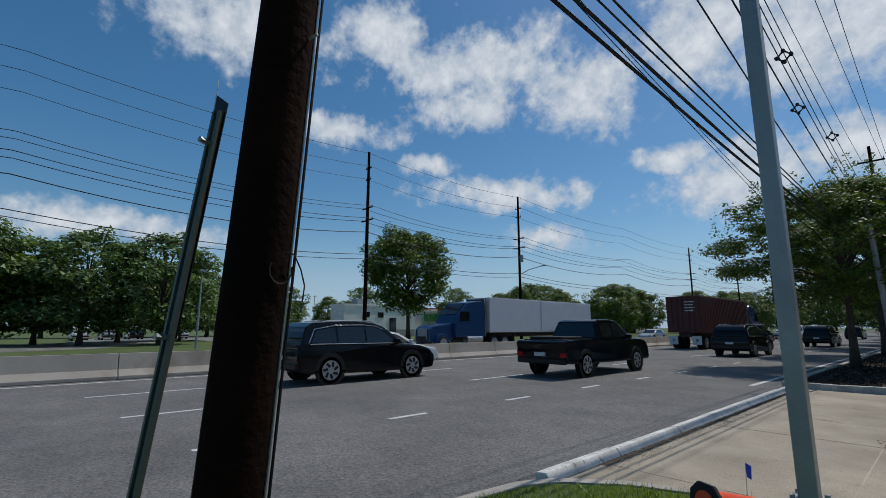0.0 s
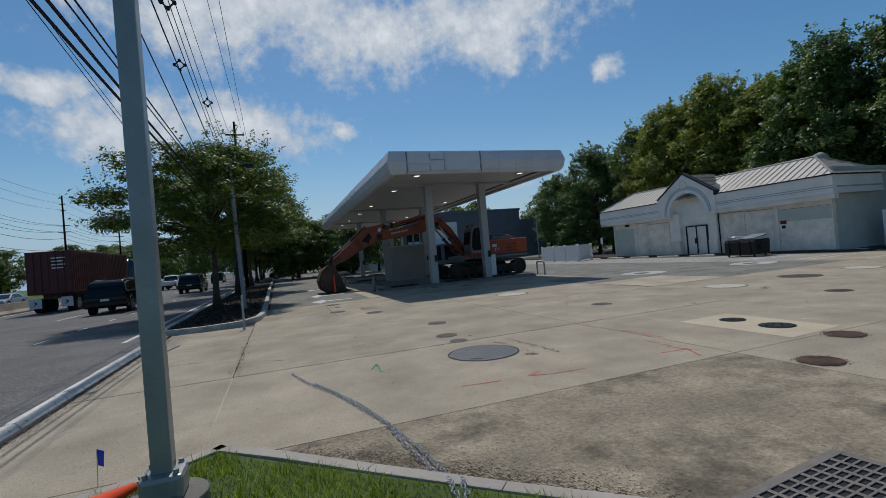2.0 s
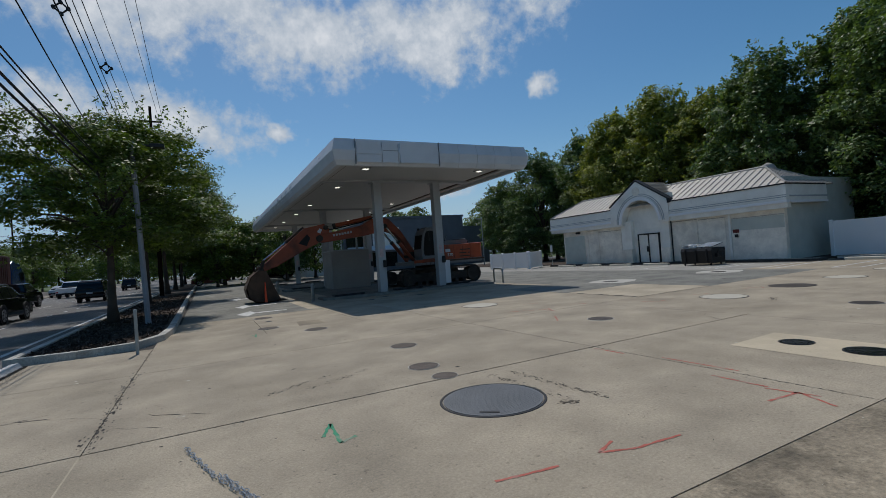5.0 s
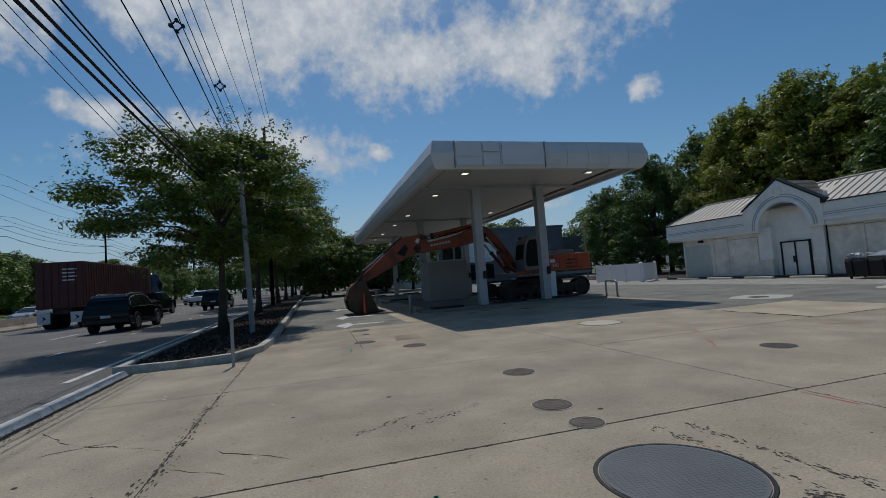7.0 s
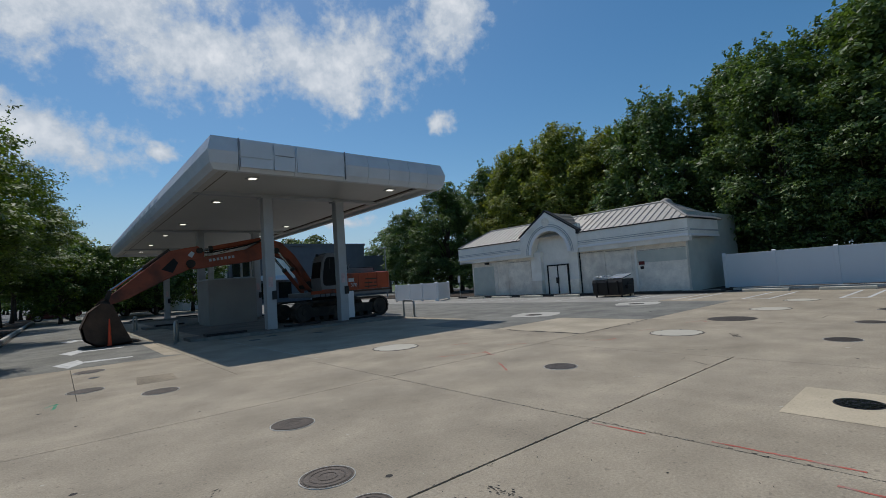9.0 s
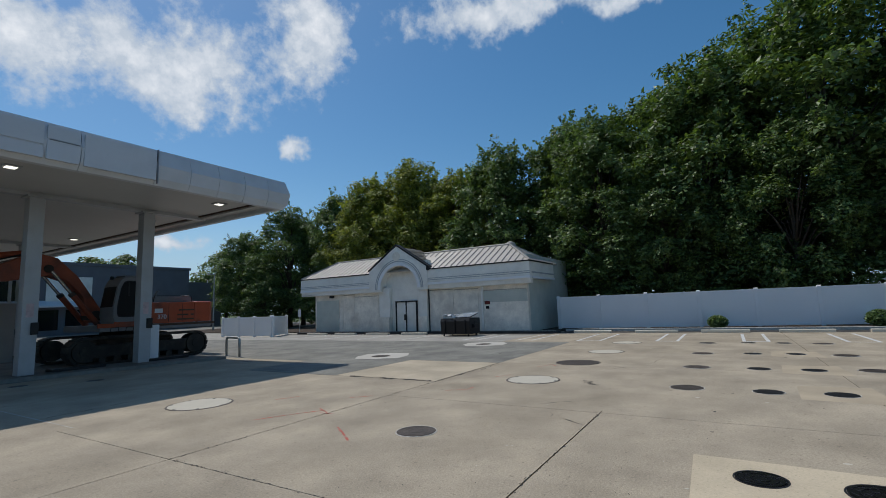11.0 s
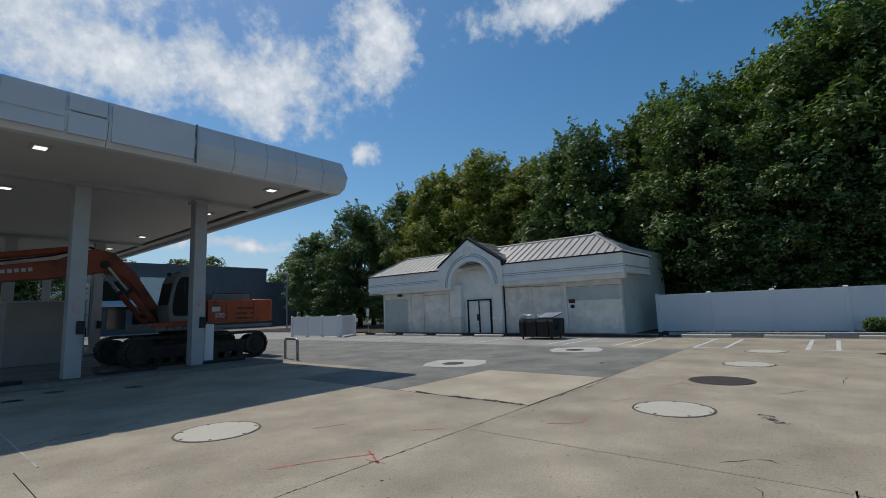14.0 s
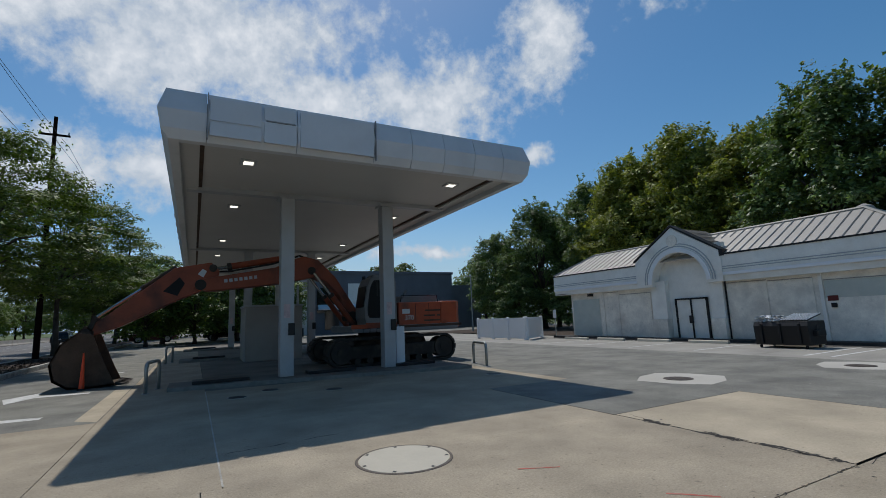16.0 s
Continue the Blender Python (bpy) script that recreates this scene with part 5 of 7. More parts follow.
def spacer(x, y, z):
    s = thing("cable_spacer", "black diamond-shaped cable spacer hung in the wires", "cable spacer", pose(x, y, z), "cable spacers")
    pts = [(0.16, 0), (0.0, 0.16), (-0.16, 0), (0.0, -0.16)]
    for a, b in zip(pts, pts[1:] + pts[:1]):
        part("bar", tube([(a[0], 0, a[1]), (b[0], 0, b[1])], 0.022, 6), BLACKTRIM, s)
    for a in pts:
        part("clip", disc((a[0], -0.04, a[1]), 0.05, 0.08, "y", 10), BLACKTRIM, s)


for x, y, z in ((-1.75, 15.6, 8.75), (-2.25, 20.1, 8.95), (-1.95, 24.7, 9.2)):
    spacer(x, y, z)

for dx, z, sag, r in ((0, 21.1, 0.6, 0.022), (-0.5, 18.2, 0.8, 0.02), (0.5, 19.4, 0.8, 0.02), (-0.9, 14.8, 0.8, 0.025), (0.9, 14.8, 0.9, 0.025), (-1.0, 13.4, 0.9, 0.03), (1.0, 13.4, 0.9, 0.03), (0.0, 12.0, 1.0, 0.04), (0.2, 9.5, 0.7, 0.035), (0.2, 9.0, 0.7, 0.03)):
    cable([(FARX + dx, -58, z), (FARX + dx, 0, z), (FARX + dx, 28.9, z), (FARX + dx, 55.6, z), (FARX + dx, 89, z), (FARX + dx, 123, z), (FARX + dx, 160, z), (FARX + dx, 200, z)], r, "dark power line across the highway", sag, 10)
cable([(38, 12, 9.0), (33, 6.5, 5.2), (31, -2, 6.5), (28, -14, 9)], 0.012, "thin service wire by the trees", 0.25)


# ---- excavator ----
def text_bm(words, size, m):
    curve = bpy.data.curves.new("words", "FONT")
    curve.body, curve.size, curve.extrude = words, size, 0.004
    ob = bpy.data.objects.new("words", curve)
    me = bpy.data.meshes.new_from_object(ob)
    bm = bmesh.new()
    bm.from_mesh(me)
    bpy.data.objects.remove(ob), bpy.data.meshes.remove(me)
    bmesh.ops.transform(bm, matrix=m, verts=bm.verts[:])
    return bm


def excavator():
    bx, by = 12.2, 29.0
    e = thing("excavator", "large faded orange crawler excavator parked under the canopy", "excavator", pose(bx, by, 0))

    def loc(pts):
        return [(x - bx, z) for x, z in pts]
    # undercarriage
    for s in (-1, 1):
        y0, y1 = (-1.6, -1.0) if s < 0 else (1.0, 1.6)
        x0, x1, r, zc = 10.35 - bx, 14.25 - bx, 0.46, 0.52
        loop = []
        for k in range(13):
            a = math.pi / 2 + math.pi * k / 12
            loop.append((x0 + r * math.cos(a), zc + r * math.sin(a)))
        for k in range(13):
            a = -math.pi / 2 + math.pi * k / 12
            loop.append((x1 + r * math.cos(a), zc + r * math.sin(a)))
        inner = [(x0 + (p[0] - x0) * 0.9 if p[0] < 0 else x1 + (p[0] - x1) * 0.9, zc + (p[1] - zc) * 0.88) for p in loop]
        bm = bmesh.new()
        vs = [[bm.verts.new((p[0], y, p[1])) for p in ring] for ring, y in ((loop, y0), (loop, y1), (inner, y1), (inner, y0))]
        n = len(loop)
        for a, b in zip(vs, vs[1:] + vs[:1]):
            for k in range(n):
                bm.faces.new((a[k], a[(k + 1) % n], b[(k + 1) % n], b[k]))
        bmesh.ops.recalc_face_normals(bm, faces=bm.faces[:])
        track = part("track", bm, DARKSTEEL, e, "dirty steel crawler track")
        # shoes along the loop
        pts = loop + [loop[0]]
        lengths = [math.dist(a, b) for a, b in zip(pts, pts[1:])]
        total, step = sum(lengths), 0.216
        for k in range(int(total / step)):
            d, i = k * step, 0
            while d > lengths[i]:
                d -= lengths[i]
                i += 1
            a, b = Vector(pts[i]), Vector(pts[i + 1])
            c, t = a.lerp(b, d / lengths[i]), (b - a).normalized()
            m = Matrix.Translation((c.x, 0, c.y)) @ Matrix.Rotation(-math.atan2(t.y, t.x), 4, "Y")
            part("track_shoe", box((-0.095, y0 - 0.01, -0.035), (0.095, y1 + 0.01, 0.02), 0, m), DARKSTEEL, track)
        ym = y0 if s < 0 else y1
        part("track_frame", box((x0, min(y0, y1) + 0.1, 0.28), (x1, max(y0, y1) - 0.1, 0.72), 0.05), DARKSTEEL, e)
        for x, rr in ((x0, 0.38), (x1, 0.38)):
            w = part("sprocket", disc((x, y0 + 0.02, zc), rr, y1 - y0 - 0.04, "y", 24, 0.02), DARKSTEEL, e)
            part("hub", disc((x, y0 - 0.02, zc), 0.17, 0.1, "y", 16, 0.01), DARKSTEEL, w)
        for k in range(7):
            part("track_roller", disc((x0 + 0.56 + k * 0.46, y0 + 0.06, 0.2), 0.12, y1 - y0 - 0.12, "y", 14), DARKSTEEL, e)
    part("car_body", box((-1.3, -1.1, 0.45), (1.3, 1.1, 0.95), 0.1), DARKSTEEL, e)
    part("slew_ring", disc((0, 0, 0.95), 0.75, 0.25, "z", 30), DARKSTEEL, e)
    # house
    part("deck", box((-1.42, -1.5, 1.16), (2.75, 1.5, 1.4), 0.04), CABGREY, e, "dark grey house deck")
    part("orange_skirt", box((-1.5, -1.53, 1.3), (0.2, -1.48, 1.45), 0.01), ORANGE, e)
    cw = [(2.0, -1.5), (2.7, -1.48), (3.02, -1.1), (3.12, 0), (3.02, 1.1), (2.7, 1.48), (2.0, 1.5)]
    part("counterweight", prism(cw, 1.2, 2.22, "z", 0.07), ORANGE, e, "rounded orange counterweight")
    side = part("engine_housing", box((0.28, -1.5, 1.36), (2.0, 1.5, 2.2), 0.04), ORANGE, e)
    part("rear_strip", box((0.28, -1.52, 1.28), (2.9, -1.46, 1.37), 0.01), RUST, side)
    for x in (0.95, 1.5):
        part("door_gap", box((x, -1.506, 1.42), (x + 0.015, -1.49, 2.14)), BLACKTRIM, side)
    part("engine_hood", prism([(0.55, 2.2), (0.75, 2.46), (2.1, 2.5), (2.35, 2.22)], -0.9, 1.1, "y", 0.04), CABGREY, e)
    part("exhaust", tube([(0.95, -0.5, 2.44), (0.95, -0.5, 2.58), (1.06, -0.5, 2.7)], 0.05, 10), CABGREY, e)
    part("handrail", tube([(0.4, -1.4, 2.2), (0.45, -1.4, 2.45), (1.9, -1.4, 2.45), (1.95, -1.4, 2.2)], 0.018, 6), BLACKTRIM, e)
    # model number and plain maker's marks
    m = Matrix.Translation((0.52, -1.507, 1.55)) @ Matrix.Rotation(radians(90), 4, "X")
    part("model_number", text_bm("370", 0.24, m), TRAILERWHITE, side, "pale painted model number")
    part("maker_mark", box((0.42, -1.508, 1.78), (0.72, -1.5, 1.95)), TRAILERWHITE, side)
    for k, (x0, x1, z) in enumerate(((1.35, 2.0, 1.85), (1.3, 1.75, 1.66), (1.85, 1.98, 1.66), (1.3, 1.98, 1.48))):
        part("faded_mark", box((x0, -1.508, z), (x1, -1.5, z + 0.06)), RUST, side)
    # cab
    cab = [(-0.946, 1.4), (-1.018, 1.7), (-1.018, 2.05), (-0.903, 2.8), (-0.802, 3.05), (-0.658, 3.16), (-0.01, 3.2), (0.148, 3.12), (0.206, 2.95), (0.22, 1.4)]
    c = part("cab", prism(cab, -1.52, -0.42, "y", 0.06), CABGREY, e, "rounded grey operator cab")
    win = rounded([(-0.817, 1.72), (-0.874, 2.05), (-0.774, 2.72), (-0.644, 2.96), (-0.313, 2.97), (-0.198, 2.86), (-0.198, 1.98), (-0.298, 1.72)], 4)
    part("side_window", prism(win, -1.535, -1.46, "y", 0.004), CABGLASS, c)
    seal = [(x + (x + 0.52) * 0.09, z + (z - 2.35) * 0.06) for x, z in win]
    part("window_seal", prism(seal, -1.53, -1.5, "y"), RUBBER, c, "black rubber window seal")
    part("window_bar", box((-0.56, -1.545, 2.45), (-0.52, -1.53, 2.95)), BLACKTRIM, c)
    part("rear_side_window", prism(rounded([(-0.06, 1.95), (-0.06, 2.9), (0.12, 2.9), (0.12, 1.95)], 3), -1.535, -1.46, "y"), CABGLASS, c)
    part("windscreen", prism([(-1.035, 2.05), (-0.915, 2.8), (-0.89, 2.8), (-1.01, 2.05)], -1.42, -0.52, "y"), CABGLASS, c)
    part("door_handle", box((-0.26, -1.56, 1.75), (-0.18, -1.51, 1.82), 0.01), CHROME, c)
    part("door_gap", box((-0.135, -1.526, 1.45), (-0.12, -1.515, 3.0)), BLACKTRIM, c)
    part("cab_skirt", box((-0.98, -1.535, 1.42), (0.2, -1.5, 1.5), 0.008), ORANGE, c, "orange stripe under the cab")
    part("roof_hatch", box((-0.6, -1.3, 3.16), (0.0, -0.6, 3.23), 0.02), CABGREY, c)
    part("work_lamp", box((-0.8, -0.75, 3.1), (-0.7, -0.6, 3.22), 0.02), BLACKTRIM, c)
    for k in range(3):
        part("grab_rail", tube([(-1.1 + 0.5 * k, -1.56, 1.16), (-1.1 + 0.5 * k, -1.6, 1.3), (-0.85 + 0.5 * k, -1.6, 1.3), (-0.85 + 0.5 * k, -1.56, 1.16)], 0.014, 6), DARKSTEEL, e)
    # boom, arm, bucket in the machine's middle plane
    boom = [(11.25, 1.55), (11.0, 1.5), (10.65, 2.5), (10.15, 3.05), (9.7, 3.22), (8.47, 2.98), (6.3, 2.74), (5.85, 2.85), (5.95, 3.12), (8.35, 3.55), (8.9, 3.85), (9.35, 3.97), (9.85, 3.85), (10.5, 3.2), (11.3, 1.95)]
    b = part("boom", prism(loc(boom), -0.34, 0.34, "y", 0.035), WORNORANGE, e, "bent orange boom with worn paint")
    arm = [(6.6, 3.42), (6.35, 3.7), (5.3, 3.5), (3.63, 2.08), (3.05, 1.62), (3.15, 1.42), (3.94, 1.7), (5.4, 2.46), (6.0, 2.72), (6.55, 3.1)]
    a = part("arm", prism(loc(arm), -0.26, 0.26, "y", 0.03), WORNORANGE, e, "orange dipper arm streaked with grease")
    for x, z, r in ((6.05, 2.95, 0.17), (6.4, 3.5, 0.12), (3.12, 1.55, 0.12), (9.6, 3.45, 0.14), (11.1, 1.75, 0.2)):
        part("pin", disc((x - bx, -0.4, z), r, 0.8, "y", 16, 0.01), DARKSTEEL, b)

    def ram(p, q, r, y, split=0.55):
        p, q = Vector((p[0] - bx, y, p[1])), Vector((q[0] - bx, y, q[1]))
        barrel = part("hydraulic_cylinder", tube([p, p.lerp(q, split)], r, 12), WORNORANGE if r > 0.085 else RUST, e)
        part("cylinder_rod", tube([p.lerp(q, split - 0.02), q], r * 0.55, 10), CHROME, barrel)
        part("gland", tube([p.lerp(q, split - 0.04), p.lerp(q, split + 0.01)], r * 1.15, 12), DARKSTEEL, barrel)
    ram((9.0, 3.98), (6.4, 3.5), 0.11, 0.0, 0.82)
    for y in (-0.5, 0.5):
        ram((11.15, 1.4), (9.65, 3.35), 0.1, y, 0.6)
    ram((5.35, 3.55), (3.3, 2.0), 0.08, 0.0, 0.45)
    part("hydraulic_hose", tube([(9.2 - bx, -0.15, 4.02), (8.3 - bx, -0.15, 3.7), (6.9 - bx, -0.15, 3.42), (6.1 - bx, -0.12, 3.4)], 0.03, 6), RUBBER, b)
    part("hydraulic_hose", tube([(9.2 - bx, 0.15, 4.02), (8.3 - bx, 0.15, 3.72), (6.9 - bx, 0.15, 3.44), (6.1 - bx, 0.12, 3.42)], 0.03, 6), RUBBER, b)
    part("hydraulic_hose", tube([(10.9 - bx, -0.2, 2.3), (10.4 - bx, -0.2, 3.05), (9.8 - bx, -0.18, 3.75), (9.2 - bx, -0.15, 4.02)], 0.035, 6), RUBBER, b)
    m = Matrix.Translation((6.75 - bx, -0.345, 3.0)) @ Matrix.Rotation(radians(-8), 4, "Y")
    for k in range(7):
        part("maker_letter_bar", box((k * 0.155, -0.006, 0.02), (k * 0.155 + 0.1, 0.006, 0.13), 0, m), STEEL, b)
    part("maker_emblem", prism([(5.95 - bx, 3.3), (6.1 - bx, 3.48), (6.22 - bx, 3.4), (6.12 - bx, 3.2)], -0.268, -0.255, "y"), TRAILERWHITE, a)
    part("grease_streak", prism([(5.0 - bx, 2.75), (5.45 - bx, 3.2), (5.6 - bx, 3.0), (5.4 - bx, 2.6)], -0.268, -0.258, "y"), RUBBER, a)
    # bucket: curved shell, cheeks, lip and teeth
    shell = loc([(3.0, 1.56), (2.62, 1.25), (2.4, 0.7), (2.5, 0.25), (2.85, 0.02), (3.4, 0.0), (3.95, 0.05)])
    inside = [(x + 0.05 * (1 if k < 4 else 0), z + 0.05 * (0 if k < 2 else 1)) for k, (x, z) in enumerate(shell)]
    bm = prism(shell + list(reversed(inside)), -0.75, 0.75, "y")
    bmesh.ops.triangulate(bm, faces=[f for f in bm.faces if len(f.verts) > 4])
    bu = part("bucket", bm, RUST, e, "rusty dark digging bucket resting on the ground")
    cheek = loc([(3.0, 1.56), (2.62, 1.25), (2.4, 0.7), (2.5, 0.25), (2.85, 0.02), (3.4, 0.0), (3.95, 0.05), (3.72, 0.55), (3.5, 1.1), (3.35, 1.5)])
    for y in (-0.75, 0.71):
        part("cheek_plate", prism(cheek, y, y + 0.04, "y", 0.004), RUST, bu)
    for k in range(5):
        y = -0.68 + k * 0.34
        part("tooth", prism(loc([(3.9, 0.02), (4.28, 0.05), (3.95, 0.13)]), y - 0.05, y + 0.05, "y"), DARKSTEEL, bu)
    for y in (-0.3, 0.26):
        part("bucket_link", prism(loc([(3.1, 1.6), (3.28, 2.05), (3.38, 2.0), (3.24, 1.55)]), y, y + 0.05, "y"), DARKSTEEL, bu)
        part("bucket_ear", prism(loc([(2.85, 1.5), (3.1, 1.75), (3.3, 1.6), (3.3, 1.35)]), y, y + 0.05, "y"), RUST, bu)


excavator()


# ---- yard things ----
def traffic_cone(m, label):
    c = thing("traffic_cone", label, "traffic cone", m)
    part("cone_body", tube([(0, 0, 0.03), (0, 0, 0.06), (0, 0, 0.78), (0, 0, 0.8)], [0.122, 0.108, 0.032, 0.025], 22), CONE, c, "", True)
    part("base_plate", prism([(0.155 * max(-1, min(1, 1.3 * math.cos(a))), 0.155 * max(-1, min(1, 1.3 * math.sin(a)))) for a in (math.pi / 8 + k * math.pi / 4 for k in range(8))], 0, 0.035, "z", 0.01), RUBBER, c, "black rubber base")
    part("base_underside", disc((0, 0, -0.004), 0.1, 0.01, "z", 22), CONE, c)
    return c


e0, e1 = Vector((-1.08, 5.5, 0.215)), Vector((-0.62, 6.42, 0.1))
m = Matrix.Translation(e0) @ (e1 - e0).to_track_quat("Z", "Y").to_matrix().to_4x4()
traffic_cone(m, "orange traffic cone lying on its side on grass")
traffic_cone(pose(3.22, 28.0, 0) @ Matrix.Diagonal((0.62, 0.62, 1.25, 1)), "orange traffic cone standing before the bucket")


def marking_flag():
    f = thing("marking_flag", "small blue utility marking flag on a wire", "marking flag", pose(-1.12, 6.72, 0.0))
    part("wire_stem", tube([(0, 0, 0), (0.01, 0, 0.3)], 0.003, 5), GALV, f)
    part("flag", prism([(0.012, 0.17), (0.05, 0.15), (0.06, 0.275), (0.012, 0.3)], -0.003, 0.003, "y"), BLUEFLAG, f)


marking_flag()


def chain():
    c = thing("chain", "loose galvanised steel chain on the concrete", "chain")
    path = [Vector(p) for p in ((0.47, 9.62), (0.66, 8.9), (0.94, 8.16), (1.13, 7.4), (1.28, 6.78), (1.33, 5.91), (1.4, 5.3), (1.36, 5.0), (1.2, 4.3))]
    back = [Vector(p) for p in ((1.2, 4.3), (1.46, 5.1), (1.42, 5.8), (1.3, 6.7), (1.16, 7.45), (0.98, 8.1), (0.72, 8.85))]
    link_bm = bmesh.new()
    ring = [(0.015 * math.cos(a), 0.026 * math.sin(a), 0) for a in (2 * math.pi * k / 8 for k in range(8))]
    add_tube(link_bm, ring + [ring[0]], 0.0045, 4, False)
    me = bpy.data.meshes.new("chain_link")
    link_bm.to_mesh(me)
    link_bm.free()
    me.materials.append(STEEL)
    k = 0
    for line in (path, back):
        for a, b in zip(line, line[1:]):
            n = max(1, int((b - a).length / 0.046))
            for i in range(n):
                p = a.lerp(b, i / n)
                z = 0.012 if p.y > 5.6 + (1.0 - p.x) * 0.9 else 0.09
                ob = new("chain_link", me)
                ob.matrix_basis = pose(p.x + 0.012 * math.sin(k * 1.7), p.y, z + 0.01, 0, 90 * (k % 2) * 0.8, math.degrees(math.atan2(b.y - a.y, b.x - a.x)) - 90 + 12 * math.sin(k))
                ob.parent = c
                k += 1


chain()


def drain_grate():
    g = thing("drain_grate", "worn cast iron storm drain grate in the pavement", "drain grate", pose(3.46, 3.975, 0, 0, 0, 6))
    part("pit", box((-0.57, -0.33, -0.03), (0.57, 0.33, 0.003)), BLACKCOVER, g)
    for x0, y0, x1, y1 in ((-0.6, -0.36, 0.6, -0.29), (-0.6, 0.29, 0.6, 0.36), (-0.6, -0.29, -0.54, 0.29), (0.54, -0.29, 0.6, 0.29)):
        part("frame_bar", box((x0, y0, 0.0), (x1, y1, 0.014), 0.004), GRATEIRON, g)
    for k in range(9):
        y = -0.232 + k * 0.058
        part("bar", box((-0.54, y - 0.0085, 0.003), (0.54, y + 0.0085, 0.013), 0.003), GRATEIRON, g)
    for k in range(8):
        x = -0.42 + k * 0.12
        part("cross_bar", box((x - 0.017, -0.29, 0.003), (x + 0.017, 0.29, 0.0135), 0.003), GRATEIRON, g)


drain_grate()


def cover(x, y, r, mat, label, ring=KERB, z=0.0, lugs=0, ribs=True):
    c = thing("access_cover", label, "manhole cover", pose(x, y, z, 0, 0, (x * 37) % 90), "access covers")
    n = 40
    bm = bmesh.new()
    a = [[bm.verts.new((rr * math.cos(2 * math.pi * k / n), rr * math.sin(2 * math.pi * k / n), zz)) for k in range(n)] for rr, zz in ((r * 1.06, 0.001), (r * 1.05, 0.006), (r * 1.005, 0.006), (r, -0.004))]
    for p, q in zip(a, a[1:]):
        for k in range(n):
            bm.faces.new((p[k], p[(k + 1) % n], q[(k + 1) % n], q[k]))
    part("frame_ring", bm, ring, c)
    lid = part("lid", disc((0, 0, -0.01), r * 0.985, 0.017, "z", n), mat, c)
    for k in range(lugs):
        t = 2 * math.pi * k / lugs
        part("notch", box((-0.02, -0.018, 0.0065), (0.02, 0.018, 0.0095), 0, Matrix.Translation((0.92 * r * math.cos(t), 0.92 * r * math.sin(t), 0)) @ Matrix.Rotation(t, 4, "Z")), BLACKCOVER, lid)
    if ribs:
        for q in (0.35, 0.65, 0.9):
            bm = bmesh.new()
            rg = [[bm.verts.new((rr * r * math.cos(2 * math.pi * k / 24), rr * r * math.sin(2 * math.pi * k / 24), 0.0105)) for k in range(24)] for rr in (q - 0.03, q + 0.03)]
            for k in range(24):
                bm.faces.new((rg[0][k], rg[0][(k + 1) % 24], rg[1][(k + 1) % 24], rg[1][k]))
            part("rib", bm, mat, lid)
    return lid


big = cover(3.39, 9.03, 0.545, BLUEGREYCOVER, "large grey diamond-plate manhole cover", BLACKCOVER, ribs=False)
part("lift_slot", box((-0.1, -0.46, 0.007), (0.1, -0.41, 0.012), 0, Matrix.Rotation(radians(-73), 4, "Z")), BLACKCOVER, big)
for i in range(-16, 17):
    for s in (-1, 1):
        h = math.sqrt(max(0, 0.505 ** 2 - (i * 0.0315) ** 2))
        p, q = (-h, i * 0.032), (h, i * 0.032)
        a = radians(45 * s)
        pts = [(x * math.cos(a) - y * math.sin(a), x * math.sin(a) + y * math.cos(a), 0.0072) for x, y in (p, q)]
        part("tread_line", tube(pts, 0.0014, 3), BLUEGREYCOVER, big)
for x, y, r in ((3.45, 10.27, 0.17), (3.46, 10.96, 0.22), (3.86, 12.7, 0.24), (8.11, 12.05, 0.26), (3.11, 16.58, 0.27), (2.15, 18.03, 0.27), (11.9, 5.6, 0.25)):
    cover(x, y, r, CASTIRON, "round brown cast iron manhole cover")
for x, y, r in ((8.08, 16.85, 0.53), (12.49, 12.1, 0.53), (18.3, 11.87, 0.52), (21.6, 11.84, 0.5)):
    cover(x, y, r, WHITECOVER, "large white painted tank cover", CASTIRON, lugs=7, ribs=False)
cover(15.47, 11.97, 0.54, CASTIRON, "large dark grey tank cover", CASTIRON, ribs=False)
for x, y, mat in [(x, y, CASTIRON) for x in (12.48, 15.29, 18.25, 21.66) for y in (9.2,)] + [(x, y, BLACKCOVER) for x in (12.44, 15.3, 18.4, 21.8) for y in (8.0,)] + [(x, y, BLACKCOVER) for x in (12.5, 15.3, 18.45, 21.8) for y in (7.05,)] + [(x, y, CASTIRON) for x in (15.5, 18.3, 21.7) for y in (6.05,)]:
    cover(x, y, 0.22 if mat is BLACKCOVER else 0.27, mat, "black open tank access cover in the concrete" if mat is BLACKCOVER else "round rusty access cover in the concrete")
for x in (12.6, 15.4, 18.5):
    sheet("rust_stain", [(x - 0.75, 6.5), (x + 0.7, 6.55), (x + 0.62, 7.55), (x - 0.66, 7.62)], 0.0015, RUSTSTAIN, "rust-stained pale concrete round a cover", "stain")
sheet("tan_pad", [(7.3, 8.83), (8.52, 8.87), (8.46, 6.88), (7.26, 6.8)], 0.003, TANPATCH, "pale tan new concrete strip round two covers", "patch")
for x, y, r in ((8.0, 8.32, 0.2), (7.96, 7.5, 0.25)):
    cover(x, y, r, WETBLACK, "glossy black access cover in tan concrete", BLACKCOVER, 0.003)
cover(6.3, 5.85, 0.225, RUST, "rusty brown manhole cover", RUST)
cover(7.9, 6.5, 0.23, RUST, "rusty brown manhole cover", CASTIRON)
